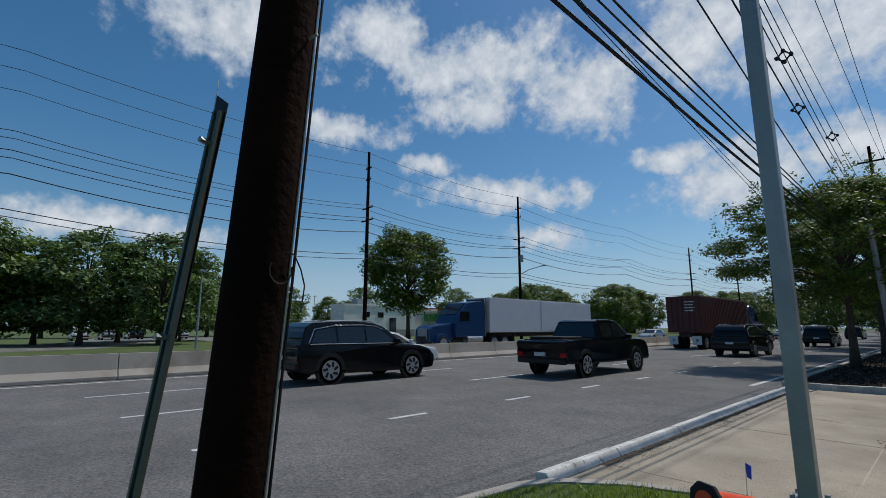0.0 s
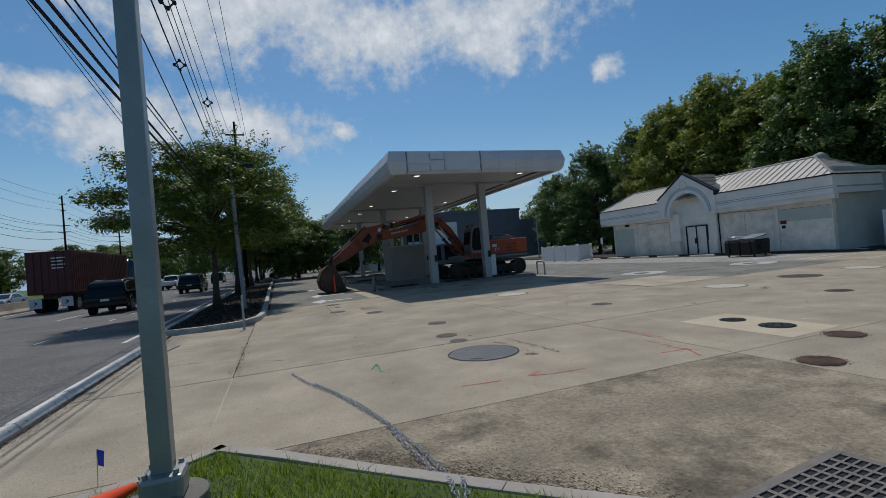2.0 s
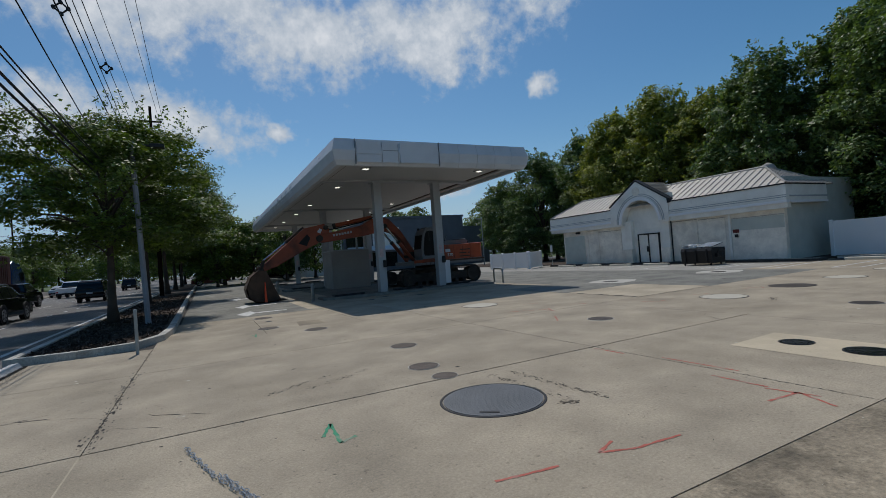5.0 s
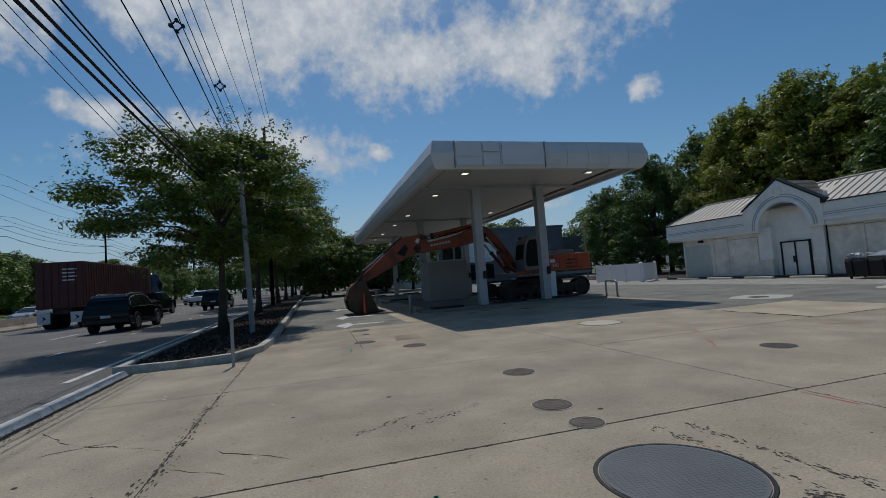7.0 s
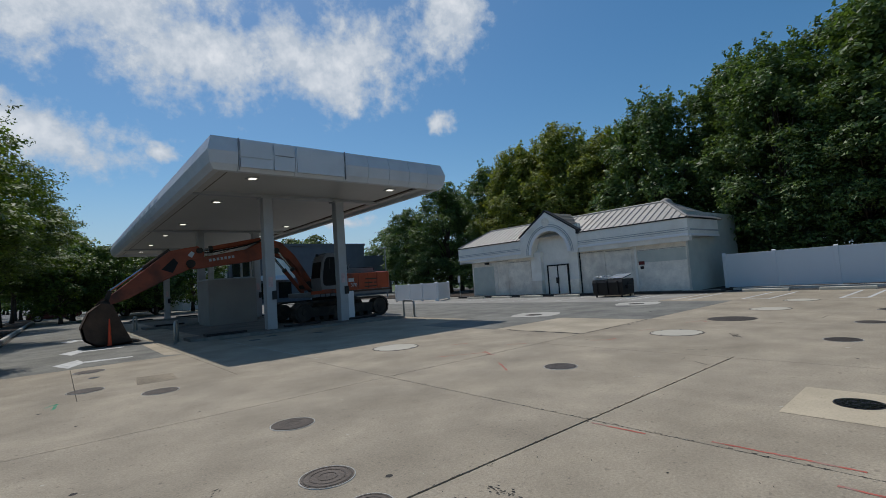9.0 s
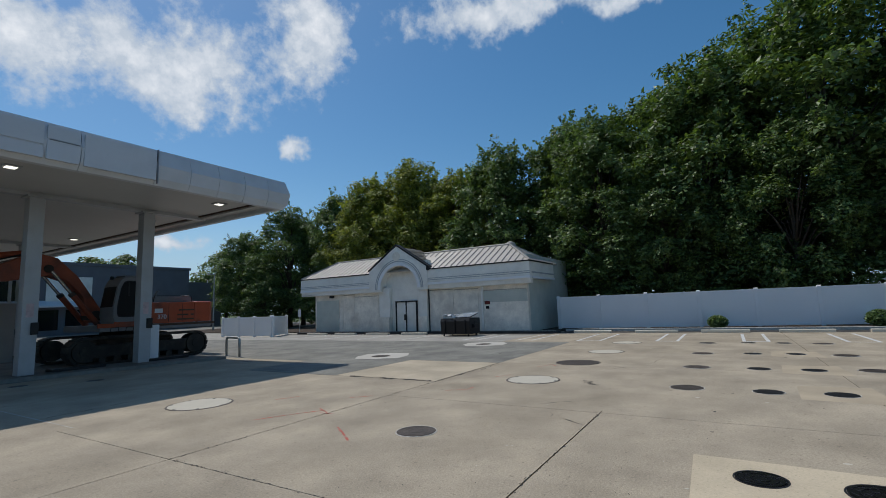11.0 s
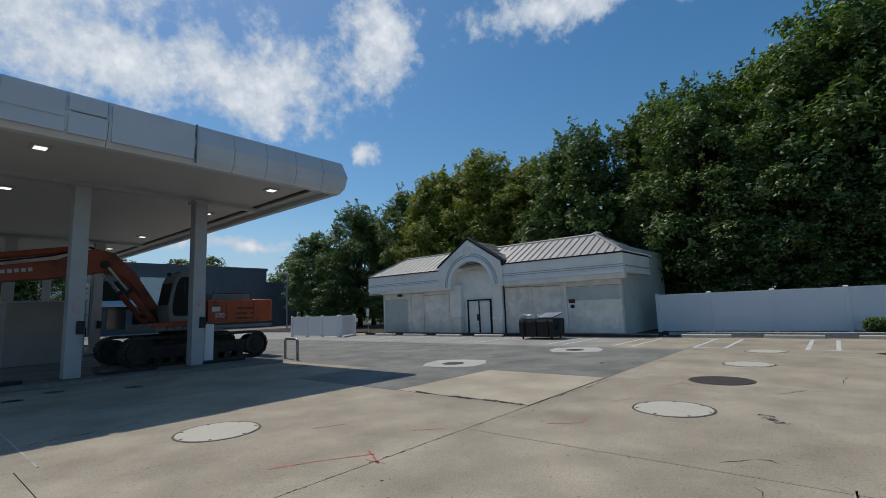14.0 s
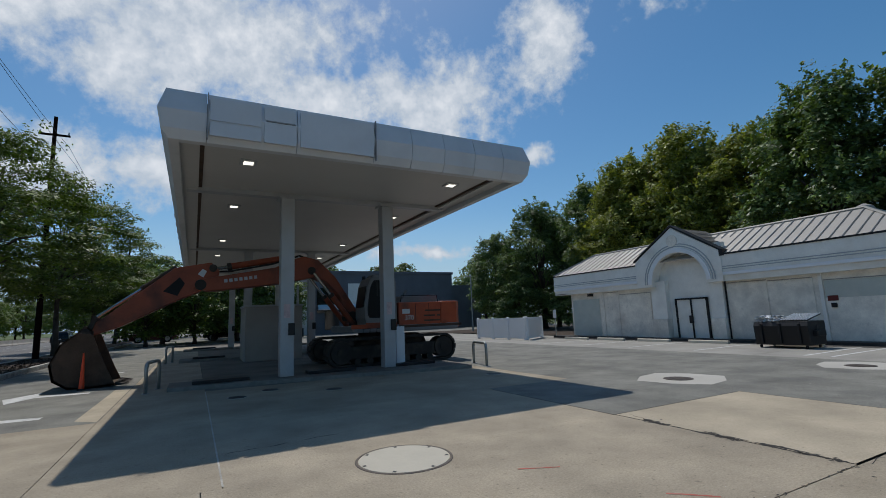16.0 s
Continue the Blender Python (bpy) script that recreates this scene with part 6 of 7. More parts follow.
scuffs_after = [((6.3, 5.85), 0.23), ((7.9, 6.5), 0.235)]
for x, y in ((15.62, 18.74), (20.4, 17.2)):
    sheet("octagon_pad", [(x + 1.05 * math.cos(a) * (1.0 if k % 2 else 0.86) + 0.1, y + 1.05 * math.sin(a) * (1.0 if k % 2 else 0.86)) for k, a in ((k, math.pi / 8 + k * math.pi / 4) for k in range(8))], 0.004, PALEPAD, "pale concrete pad round a cover in asphalt", "patch")
    cover(x, y, 0.3, CASTIRON, "round cast iron cover in a pale pad", CASTIRON, 0.004)
for x, y in ((8.9, 23.0), (6.8, 23.3), (7.6, 24.0), (13.2, 22.6)):
    cover(x, y, 0.2, BLACKCOVER, "small dark cover in the shaded slab")


def wheel_stops():
    spots = [(25.95, y) for y in (32.7, 30.1, 27.4, 24.6, 21.2)] + [(27.0, y) for y in (17.2, 14.4, 11.47, 8.7, 5.84, 2.95, 0.1, -2.8)]
    first = None
    for x, y in spots:
        if first is None:
            first = thing("wheel_stop", "worn pale concrete wheel stop on the pavement", "wheel stop", pose(x, y, 0), "wheel stops")
            part("bar", prism([(-0.1, 0.0), (-0.085, 0.11), (-0.05, 0.135), (0.05, 0.135), (0.085, 0.11), (0.1, 0.0)], -0.92, 0.92, "y", 0.015), WHITECOVER, first)
            for y2 in (-0.6, 0.6):
                part("pin", disc((0, y2, 0.13), 0.02, 0.012, "z", 8), RUST, first)
        else:
            copy_thing(first, pose(x, y, 0, 0, 0, 1.5 * math.sin(y * 5)))


wheel_stops()


def stall_lines():
    for y in (13.9, 13.0, 10.9, 10.2, 8.1, 7.4, 5.3, 4.55, 2.4, 1.7, -0.5, -1.2, 15.9, 16.6, 18.6, 19.3, 22.9, 25.9, 28.7, 31.4):
        sheet("stall_line", rect(22.4, y - 0.055, 26.2, y + 0.055), 0.003, ROADPAINT, "worn white parking stall line", "road marking")
    for y0, y1 in ((13.0, 13.9), (10.2, 10.9), (7.4, 8.1), (4.55, 5.3), (1.7, 2.4)):
        sheet("stall_line", rect(22.3, y0 - 0.05, 22.4, y1 + 0.05), 0.003, ROADPAINT, "worn white stall end line", "road marking")


stall_lines()
# Dark sheets: asphalt, with shade behind stops and kerb painted in
sheet("tar_strip", rect(26.08, 16.25, 26.74, 35.6), 0.003, TARANDSHADE, "dark strip of asphalt and painted shade behind the wheel stops", "asphalt")
sheet("tar_strip", rect(27.12, -8, 28.39, 16.2), 0.003, TARANDSHADE, "dark strip of asphalt and painted shade below the fence kerb", "asphalt")


def lane_arrow(x, y, label):
    pts = [(-0.8, 0.0), (-0.25, 0.95), (-0.16, 0.22), (0.95, 0.0), (0.95, -0.26), (-0.16, -0.2), (-0.5, -1.05)]
    sheet("lane_arrow", [(x + a, y + b) for a, b in pts], 0.003, ROADPAINT, label, "road marking")


lane_arrow(2.46, 23.4, "worn white arrow painted on the drive lane")
lane_arrow(2.6, 27.2, "worn white arrow painted on the asphalt")
lane_arrow(2.67, 33.6, "worn white arrow painted farther along the lane")
sheet("broken_patch", [(2.89, 17.69), (3.0, 18.75), (3.62, 18.57), (3.55, 17.61)], 0.002, APRON, "small broken square patch in the concrete", "patch")
sheet("pale_corner", [(4.06, 22.42), (4.44, 22.05), (4.44, 27.6), (4.09, 27.36)], 0.003, YARDPATCH, "pale concrete strip at the island corner", "patch")
cover(2.33, 20.98, 0.3, CASTIRON, "round worn cast iron cover in the drive lane")
cover(2.36, 19.75, 0.1, BLACKCOVER, "small dark valve cover in the concrete", ribs=False)


def hoop(x, y, turn, label, w=0.55, h=0.72):
    b = thing("hoop_bollard", label, "bollard", pose(x, y, 0, 0, 0, turn), "hoop bollards")
    pts = [(-w / 2, 0, 0), (-w / 2, 0, h - 0.14)] + [(-w / 2 + 0.14 - 0.14 * math.cos(a), 0, h - 0.14 + 0.14 * math.sin(a)) for a in (0.5, 1.0, 1.57)]
    pts += [(-p[0], 0, p[2]) for p in reversed(pts)]
    part("rail", tube(pts, 0.045, 12), GALV, b, "", True)
    for s in (-1, 1):
        part("foot_plate", disc((s * w / 2, 0, 0), 0.09, 0.012, "z", 14), GALV, b)


hoop(14.3, 25.0, 78, "bent grey steel hoop bollard by the island", 1.2)
hoop(5.0, 26.1, 75, "leaning grey steel hoop bollard at the island end", 0.9, 0.75)
hoop(4.95, 36.9, 75, "grey steel hoop bollard at the second island", 0.9, 0.75)
tagged(part("white_bin", box((11.75, 26.0, 0.15), (12.05, 26.25, 1.35), 0.02), VINYL), "tall narrow white metal cabinet by the column", "cabinet")


def dumpster():
    d = thing("dumpster", "black metal dumpster overfilled with bags and scrap", "dumpster", pose(25.2, 21.0, 0, 0, 0, 90) @ Matrix.Scale(0.88, 4))
    body = [(-0.62, 0.14), (-0.7, 0.95), (-0.66, 1.08), (0.6, 1.08), (0.68, 0.9), (0.62, 0.14)]
    part("body", prism([(a, b) for a, b in body], -1.02, 1.02, "x", 0.02), BLACKTRIM, d)
    for x in (-0.7, 0.0, 0.7):
        part("rib", box((x - 0.04, 0.6, 0.2), (x + 0.04, 0.72, 1.0), 0.01), BLACKTRIM, d)
    for x in (-1.06, 1.06):
        part("lift_pocket", box((x - 0.12, -0.35, 0.5), (x + 0.12, 0.35, 0.72), 0.03), BLACKTRIM, d)
    for x in (-0.85, 0.85):
        for y in (-0.5, 0.5):
            part("castor", disc((x, y, 0.07), 0.07, 0.05, "x", 12), RUBBER, d)
    tilt = Matrix.Translation((-0.5, -0.55, 1.33)) @ Matrix.Rotation(radians(-11), 4, "X")
    lid = part("open_lid", box((-0.5, 0.0, 0.0), (0.5, 1.15, 0.03), 0, tilt), BLACKTRIM, d, "corrugated lid lying half open")
    for k in range(10):
        x = -0.47 + k * 0.1
        part("lid_rib", prism([(x, 0.03), (x + 0.004, 0.062), (x + 0.026, 0.062), (x + 0.03, 0.03)], -0.02, 1.17, "y"), VINYL, lid, "pale rib of the lid").data.transform(tilt)
    for x in (-1.0, 1.0):
        part("side_drum", disc((x - 0.05, -0.1, 0.75), 0.2, 0.1, "x", 18, 0.02), BLACKTRIM, d)
    rng = random.Random(4)
    for k in range(5):
        bm = bmesh.new()
        bmesh.ops.create_icosphere(bm, subdivisions=3, radius=0.26)
        for v in bm.verts:
            v.co *= 1 + 0.35 * noise.noise(v.co * 7 + Vector((k, 0, 0)))
            v.co.z *= 0.6
            v.co += Vector((0.16 + 0.16 * k, rng.uniform(-0.1, 0.45), 1.17))
        part("trash_bag", bm, TRASH, d, "pale crumpled plastic bag", True)


dumpster()


def stall_sign():
    s = thing("parking_sign", "small white parking sign on a thin post", "sign", pose(28.0, 36.75, 0))
    part("post", tube([(0, 0, 0), (0, 0, 1.9)], 0.025, 8), GALV, s)
    part("sign_plate", box((-0.03, -0.15, 1.25), (-0.02, 0.15, 1.8), 0.004), TRAILERWHITE, s)


stall_sign()


def back_lamp():
    p = thing("lamp_post", "thin grey lamp post near the wood", "lamp post", pose(32.5, 55.0, 0))
    part("post", tube([(0, 0, 0), (0, 0, 5.9)], [0.09, 0.06], 8), GALV, p)
    part("lamp_head", box((-0.7, -0.15, 5.85), (0.1, 0.15, 6.0), 0.03), GALV, p)


back_lamp()


# ---- paint marks and stains on the slabs ----
def stroke(points, w, mat, name, label):
    pts = [Vector(p) for p in points]
    rough = random.Random(len(pts) + int(pts[0].x * 50))
    for a, b in zip(pts, pts[1:]):
        d = (b - a).normalized()
        n = Vector((-d.y, d.x)) * w / 2
        steps = max(2, int((b - a).length / 0.05))
        edge = [a.lerp(b, i / steps) - n * rough.uniform(0.4, 1.2) for i in range(steps + 1)] + [a.lerp(b, 1 - i / steps) + n * rough.uniform(0.4, 1.2) for i in range(steps + 1)]
        sheet(name, [tuple(p) for p in edge], 0.0025, mat, label, "paint mark")


RED = "faded red spray paint survey mark on concrete"
for pts in (((3.28, 7.41), (3.55, 7.3), (4.03, 7.26)), ((3.28, 7.41), (3.52, 7.5)), ((5.74, 8.1), (5.72, 7.5)), ((5.3, 7.27), (5.74, 7.24), (5.56, 6.85)), ((5.66, 7.5), (5.76, 7.05)), ((5.92, 10.07), (5.93, 9.51)), ((6.08, 9.0), (6.1, 8.3), (6.1, 8.0)),
            ((7.64, 14.75), (8.05, 14.55), (8.6, 14.2)), ((8.66, 14.38), (8.4, 13.92)), ((8.41, 14.13), (8.44, 13.85)), ((7.85, 13.2), (7.68, 12.95), (7.42, 12.6)), ((9.55, 14.55), (9.85, 14.25)), ((10.78, 13.23), (11.04, 12.87), (11.27, 12.88)),
            ((12.61, 13.02), (12.97, 12.82)), ((14.4, 12.7), (14.9, 12.5), (14.7, 12.3)), ((2.4, 7.5), (2.9, 7.42)), ((8.9, 15.8), (9.3, 15.6))):
    stroke(pts, 0.034, REDPAINT, "red_mark", RED)
stroke(((1.59, 9.12), (1.66, 9.3), (1.73, 9.43), (1.71, 9.15), (1.69, 8.88), (1.77, 8.93), (1.85, 8.96)), 0.045, GREENPAINT, "green_mark", "green spray paint zigzag survey mark on concrete")
stroke(((1.6, 16.9), (1.75, 17.1), (1.7, 16.6)), 0.05, GREENPAINT, "green_mark", "small green spray paint mark on concrete")
stroke(((1.45, 5.35), (1.6, 5.22)), 0.06, GREENPAINT, "green_mark", "green paint dab on the kerb")


def crack(points, w, label="dark jagged crack in the concrete"):
    rng = random.Random(int(points[0][0] * 100))
    pts = []
    for a, b in zip(points, points[1:]):
        a, b = Vector(a), Vector(b)
        n = max(2, int((b - a).length / 0.12))
        pts += [a.lerp(b, i / n) + Vector((rng.uniform(-0.04, 0.04), rng.uniform(-0.04, 0.04))) for i in range(n)]
    left, right = [], []
    for i, p in enumerate(pts):
        d = (pts[min(i + 1, len(pts) - 1)] - pts[max(0, i - 1)]).normalized()
        n = Vector((-d.y, d.x)) * w * max(0.02, rng.uniform(-0.5, 1.1)) * min(1, 3 * min(i, len(pts) - 1 - i) / len(pts) + 0.1)
        left.append(p + n), right.append(p - n)
    bm = bmesh.new()
    L, R = ([bm.verts.new((*p, 0.0022)) for p in s] for s in (left, right))
    for i in range(len(L) - 1):
        bm.faces.new((L[i], R[i], R[i + 1], L[i + 1]))
    bmesh.ops.recalc_face_normals(bm, faces=bm.faces[:])
    tagged(part("crack", bm, JOINT), label, "crack", "", "structure")


for pts, w in ((((11.66, 13.98), (11.72, 15.0), (11.66, 16.2), (11.85, 17.0)), 0.035), (((11.66, 13.98), (13.4, 13.9), (14.95, 13.85)), 0.02), 
               (((14.3, 11.0), (14.9, 10.7), (15.0, 10.55)), 0.03), (((-1.9, 11.85), (-1.2, 12.02), (-0.9, 12.3)), 0.012), (((-0.41, 10.95), (0.1, 10.6), (0.46, 10.3)), 0.008), (((-1.23, 13.92), (-0.36, 14.03)), 0.014),
               (((10.0, 10.15), (10.6, 10.8), (10.0, 11.4)), 0.012), (((-2.5, 13.3), (-1.6, 12.2), (-0.4, 11.4)), 0.012), (((9.2, 10.05), (9.5, 10.7), (9.9, 10.9)), 0.012), (((0.0, 11.2), (0.8, 10.6)), 0.01),
               (((15.8, 10.2), (17.2, 10.1)), 0.012), (((6.0, 18.3), (8.2, 18.6)), 0.02), (((17.0, 15.0), (17.6, 15.05)), 0.05), (((18.9, 15.2), (19.3, 15.2)), 0.05)):
    crack(pts, w)
rng = random.Random(9)
for k in range(70):
    x, y = rng.uniform(-2.3, 20), rng.uniform(7, 17)
    r = rng.uniform(0.008, 0.035)
    sheet("debris_spot", [(x + r * rng.uniform(0.6, 1.4) * math.cos(a), y + r * rng.uniform(0.6, 1.4) * math.sin(a)) for a in (k2 * math.pi / 3 for k2 in range(6))], 0.002, JOINT if k % 3 else WHITECOVER, "small spot of debris on the concrete", "debris")



def scuffs(line, width, count, size, label, mat=JOINT, seed=1):
    """Scattered crumbs and scrape flecks along a line, drawn out in its direction."""
    rng = random.Random(seed)
    bm = bmesh.new()
    pts = [Vector(p) for p in line]
    for k in range(count):
        i = rng.randrange(len(pts) - 1)
        d = (pts[i + 1] - pts[i]).normalized()
        side = Vector((-d.y, d.x))
        c = pts[i].lerp(pts[i + 1], rng.random()) + side * rng.gauss(0, width)
        ln, w = size * rng.uniform(0.3, 1.6), size * rng.uniform(0.12, 0.45)
        turn = rng.uniform(-0.5, 0.5)
        ring = []
        for j in range(6):
            a = j * math.pi / 3 + turn
            q = c + d * (ln * math.cos(a) * rng.uniform(0.6, 1.2)) + side * (w * math.sin(a) * rng.uniform(0.6, 1.2))
            ring.append(bm.verts.new((q.x, q.y, 0.0021 + 0.00002 * (k % 40))))
        bm.faces.new(ring)
    tagged(part("scuff", bm, mat), label, "stain", "", "structure")


sheet("joint_strip", rect(-0.409, 6.78, -0.393, 10.1), 0.0015, YARDPATCH, "pale sealed joint between slabs", "joint")
scuffs([(-0.4, 10.2), (-0.4, 14.2)], 0.05, 190, 0.034, "dark broken edges along a slab joint", seed=3)
scuffs([(-0.4, 14.0), (-0.4, 16.9)], 0.03, 70, 0.025, "dark crumbs along a worn slab joint", seed=4)
scuffs([(4.2, 9.85), (4.32, 8.3)], 0.03, 120, 0.022, "dark scrape marks beside the large cover", seed=5)
scuffs([(3.9, 9.9), (3.96, 9.3), (4.0, 8.5)], 0.04, 70, 0.02, "dark scrape marks beside the large cover", seed=6)
scuffs([(3.86, 8.5), (3.98, 8.36)], 0.04, 60, 0.018, "small tarry scrape on the concrete", seed=7)
scuffs([(1.3, 11.0), (2.2, 11.5)], 0.035, 46, 0.02, "dark scrape marks on the concrete", seed=8)
scuffs([(1.8, 10.95), (2.8, 11.42)], 0.035, 46, 0.02, "dark scrape marks on the concrete", seed=9)
for y0, y1, k in ((14.1, 14.9, 0), (15.1, 15.6, 1), (16.1, 16.5, 2)):
    scuffs([(11.66, y0), (11.7, y1)], 0.035, 90, 0.04, "dark crumbled edge of the tan patch", seed=30 + k)
scuffs([(12.2, 10.75), (12.7, 11.05)], 0.05, 40, 0.04, "dark broken spot beside a tank cover", seed=10)
scuffs([(-0.4, 10.15), (6.0, 10.15)], 0.012, 130, 0.02, "chipped edges along a slab joint", seed=11)
scuffs([(6.0, 6.7), (6.0, 14.0)], 0.012, 130, 0.02, "chipped edges along a slab joint", seed=12)
for (cx, cy), r in scuffs_after:
    scuffs([(cx + r * 1.02 * math.cos(k * 0.4), cy + r * 1.02 * math.sin(k * 0.4)) for k in range(17)], 0.035, 260, 0.02, "crumbled rusty edge round a cover", RUST, int(cx * 10))
sheet("joint_strip", rect(6.1, 10.154, 10.0, 10.17), 0.0014, YARDPATCH, "pale sealed joint between slabs", "joint")
sheet("joint_strip", rect(10.1, 10.139, 28.0, 10.161), 0.0012, CONCRETE, "sealed joint between slabs", "joint")
sheet("joint_strip", rect(6.19, 17.05, 6.21, 24.9), 0.0012, KERB, "pale sealed joint between slabs", "joint")
scuffs([(6.0, 10.15), (10.0, 10.15)], 0.014, 70, 0.022, "chipped edges along a slab joint", seed=13)
scuffs([(6.0, 14.0), (11.6, 14.0)], 0.014, 90, 0.025, "chipped edges along a slab joint", seed=14)
for spread, count, size, seed in ((0.08, 2600, 0.01, 15), (0.2, 2600, 0.009, 18), (0.36, 1000, 0.007, 19)):
    scuffs([(0.42, 6.5), (1.1, 5.95), (1.8, 5.2), (2.6, 4.3)], spread, count, size, "dark soil washed over the pavement edge", SOILANDSHADE, seed)
scuffs([(-2.0, 12.6), (3.0, 9.0), (9.0, 12.0), (15.0, 12.5)], 1.6, 420, 0.012, "small dark flecks scattered over the concrete", seed=16)
scuffs([(0.5, 9.0), (6.0, 8.5), (12.0, 13.0)], 1.7, 160, 0.012, "pale grit scattered over the concrete", WHITECOVER, 17)
# Kerb dirt, made dense to paint in the cables' shadow lines too
scuffs([(-2.57, 6.6), (-2.57, 17.0)], 0.025, 3200, 0.034, "dirt, grit and painted cable shade along the kerb", SOILANDSHADE, 21)
scuffs([(-2.45, 6.5), (-2.45, 16.5)], 0.06, 1300, 0.016, "dirt, grit and painted cable shade along the kerb", SOILANDSHADE, 22)


# ---- vehicles ----
def wheel(parent, x, y, r, w, rim=CARSILVER):
    s = 1 if x > 0 else -1
    t = part("wheel", disc((x - w / 2, y, r), r, w, "x", 26, 0.03), RUBBER, parent)
    face = x + s * (w / 2)
    part("rim", disc((face - 0.02 * (s < 0) * 1.0 + (-0.012 if s > 0 else 0.0), y, r), r * 0.7, 0.025, "x", 24, 0.004), rim, t)
    for k in range(7):
        a = 2 * math.pi * k / 7
        m = Matrix.Translation((face + s * 0.008, y, r)) @ Matrix.Rotation(a, 4, "X")
        part("spoke_gap", box((-0.008, 0.05 * r, r * 0.22), (0.008, 0.24 * r, r * 0.6), 0, m), BLACKTRIM, t)
    return t


def tapered(outline, half, z_from, inset, bevel=0.03):
    """A side outline (y, z) drawn out across x; above z_from it leans in by inset at the top."""
    bm = prism(outline, -half, half, "x", bevel)
    top = max(z for _, z in outline)
    for v in bm.verts:
        if v.co.z > z_from:
            v.co.x *= 1 - inset / half * (v.co.z - z_from) / (top - z_from)
    return bm


def car(kind, paint, x, y, turn, label, category):
    c = thing(category.replace(" ", "_"), label, category, pose(x, y, 0, 0, 0, turn), "traffic")
    half, r = {"suv": (0.98, 0.4), "pickup": (1.01, 0.41), "sedan": (0.9, 0.33)}[kind]
    if kind == "suv":
        body = [(-2.5, 0.48), (-2.55, 0.78), (-2.5, 1.02), (-2.36, 1.14), (0.0, 1.12), (1.15, 1.09), (1.9, 1.03), (2.3, 0.9), (2.48, 0.68), (2.46, 0.4), (2.25, 0.28), (0.0, 0.27), (-2.2, 0.32)]
        roof = [(-2.42, 1.1), (-2.36, 1.34), (-2.22, 1.64), (-1.98, 1.77), (-0.8, 1.81), (0.0, 1.78), (0.4, 1.68), (1.25, 1.1)]
        panes, wheels = [[(-2.1, 1.2), (-1.92, 1.54), (-1.3, 1.63), (-1.3, 1.17)], [(-1.24, 1.17), (-1.24, 1.63), (-0.3, 1.65), (-0.3, 1.15)], [(-0.24, 1.15), (-0.24, 1.65), (0.1, 1.62), (0.34, 1.55), (0.88, 1.15)]], (-1.5, 1.52)
    elif kind == "pickup":
        body = [(-2.9, 0.62), (-2.94, 0.95), (-2.92, 1.2), (-0.85, 1.22), (1.45, 1.22), (2.4, 1.19), (2.78, 1.1), (2.9, 0.9), (2.9, 0.52), (2.7, 0.42), (0.0, 0.42), (-2.7, 0.46)]
        roof = [(-0.92, 1.2), (-0.8, 1.55), (-0.68, 1.84), (-0.45, 1.91), (0.3, 1.92), (0.72, 1.88), (1.0, 1.74), (1.62, 1.2)]
        panes, wheels = [[(-0.6, 1.29), (-0.54, 1.76), (0.2, 1.79), (0.2, 1.28)], [(0.28, 1.28), (0.28, 1.79), (0.72, 1.76), (0.92, 1.65), (1.3, 1.27)]], (-1.75, 1.85)
    else:
        body = [(-2.3, 0.45), (-2.36, 0.7), (-2.28, 0.93), (-2.0, 1.0), (0.0, 0.95), (1.2, 0.92), (1.9, 0.8), (2.25, 0.65), (2.34, 0.45), (2.2, 0.27), (0.0, 0.24), (-2.1, 0.27)]
        roof = [(-1.95, 0.96), (-1.55, 1.2), (-1.15, 1.38), (-0.55, 1.46), (0.0, 1.45), (0.35, 1.37), (1.15, 0.93)]
        panes, wheels = [[(-1.45, 1.02), (-1.05, 1.33), (-0.45, 1.38), (-0.45, 1.0)], [(-0.38, 1.0), (-0.38, 1.38), (0.1, 1.36), (0.3, 1.28), (0.8, 0.98)]], (-1.38, 1.42)
    b = part("body", tapered(rounded(body), half, 0.7, 0.07, 0.045), paint, c)
    cab = part("cabin", tapered(roof, half - 0.05, roof[0][1], 0.22, 0.045), paint, c)
    top, low = max(z for _, z in roof), roof[0][1]
    for s in (-1, 1):
        for pane in panes:
            bm = prism(pane, -0.008, 0.008, "x")
            for v in bm.verts:
                k = (v.co.z - low) / (top - low)
                v.co.x += s * ((half - 0.05) * (1 - 0.22 / (half - 0.05) * k) + 0.006)
            part("side_window", bm, DARKGLASS, cab)
        part("mirror", box((s * (half + 0.02) - 0.1, roof[-1][0] - 0.45, low + 0.02), (s * (half + 0.02) + 0.1, roof[-1][0] - 0.33, low + 0.17), 0.03), paint, c)
        for wy in wheels:
            part("wheel_arch", disc((s * (half - 0.02) - 0.02, wy, r + 0.02), r + 0.08, 0.04, "x", 22), BLACKTRIM, b)
        part("tail_lamp", box((s * (half - 0.16) - 0.12, body[0][0] - 0.03, body[1][1] - 0.28), (s * (half - 0.16) + 0.12, body[0][0] + 0.06, body[1][1] - 0.02), 0.015), REDLIGHT, b)
        part("headlamp", box((s * (half - 0.25) - 0.16, 0.0, -0.07), (s * (half - 0.25) + 0.16, 0.08, 0.07), 0.02, Matrix.Translation((0, max(p[0] for p in body) - 0.16, max(p[1] for p in body[3:6]) - 0.28))), CLEARLAMP, b)

    def glass(p, q, name):
        (ya, za), (yb, zb) = p, q
        ka, kb = (za - low) / (top - low), (zb - low) / (top - low)
        bm = bmesh.new()
        h0 = half - 0.05
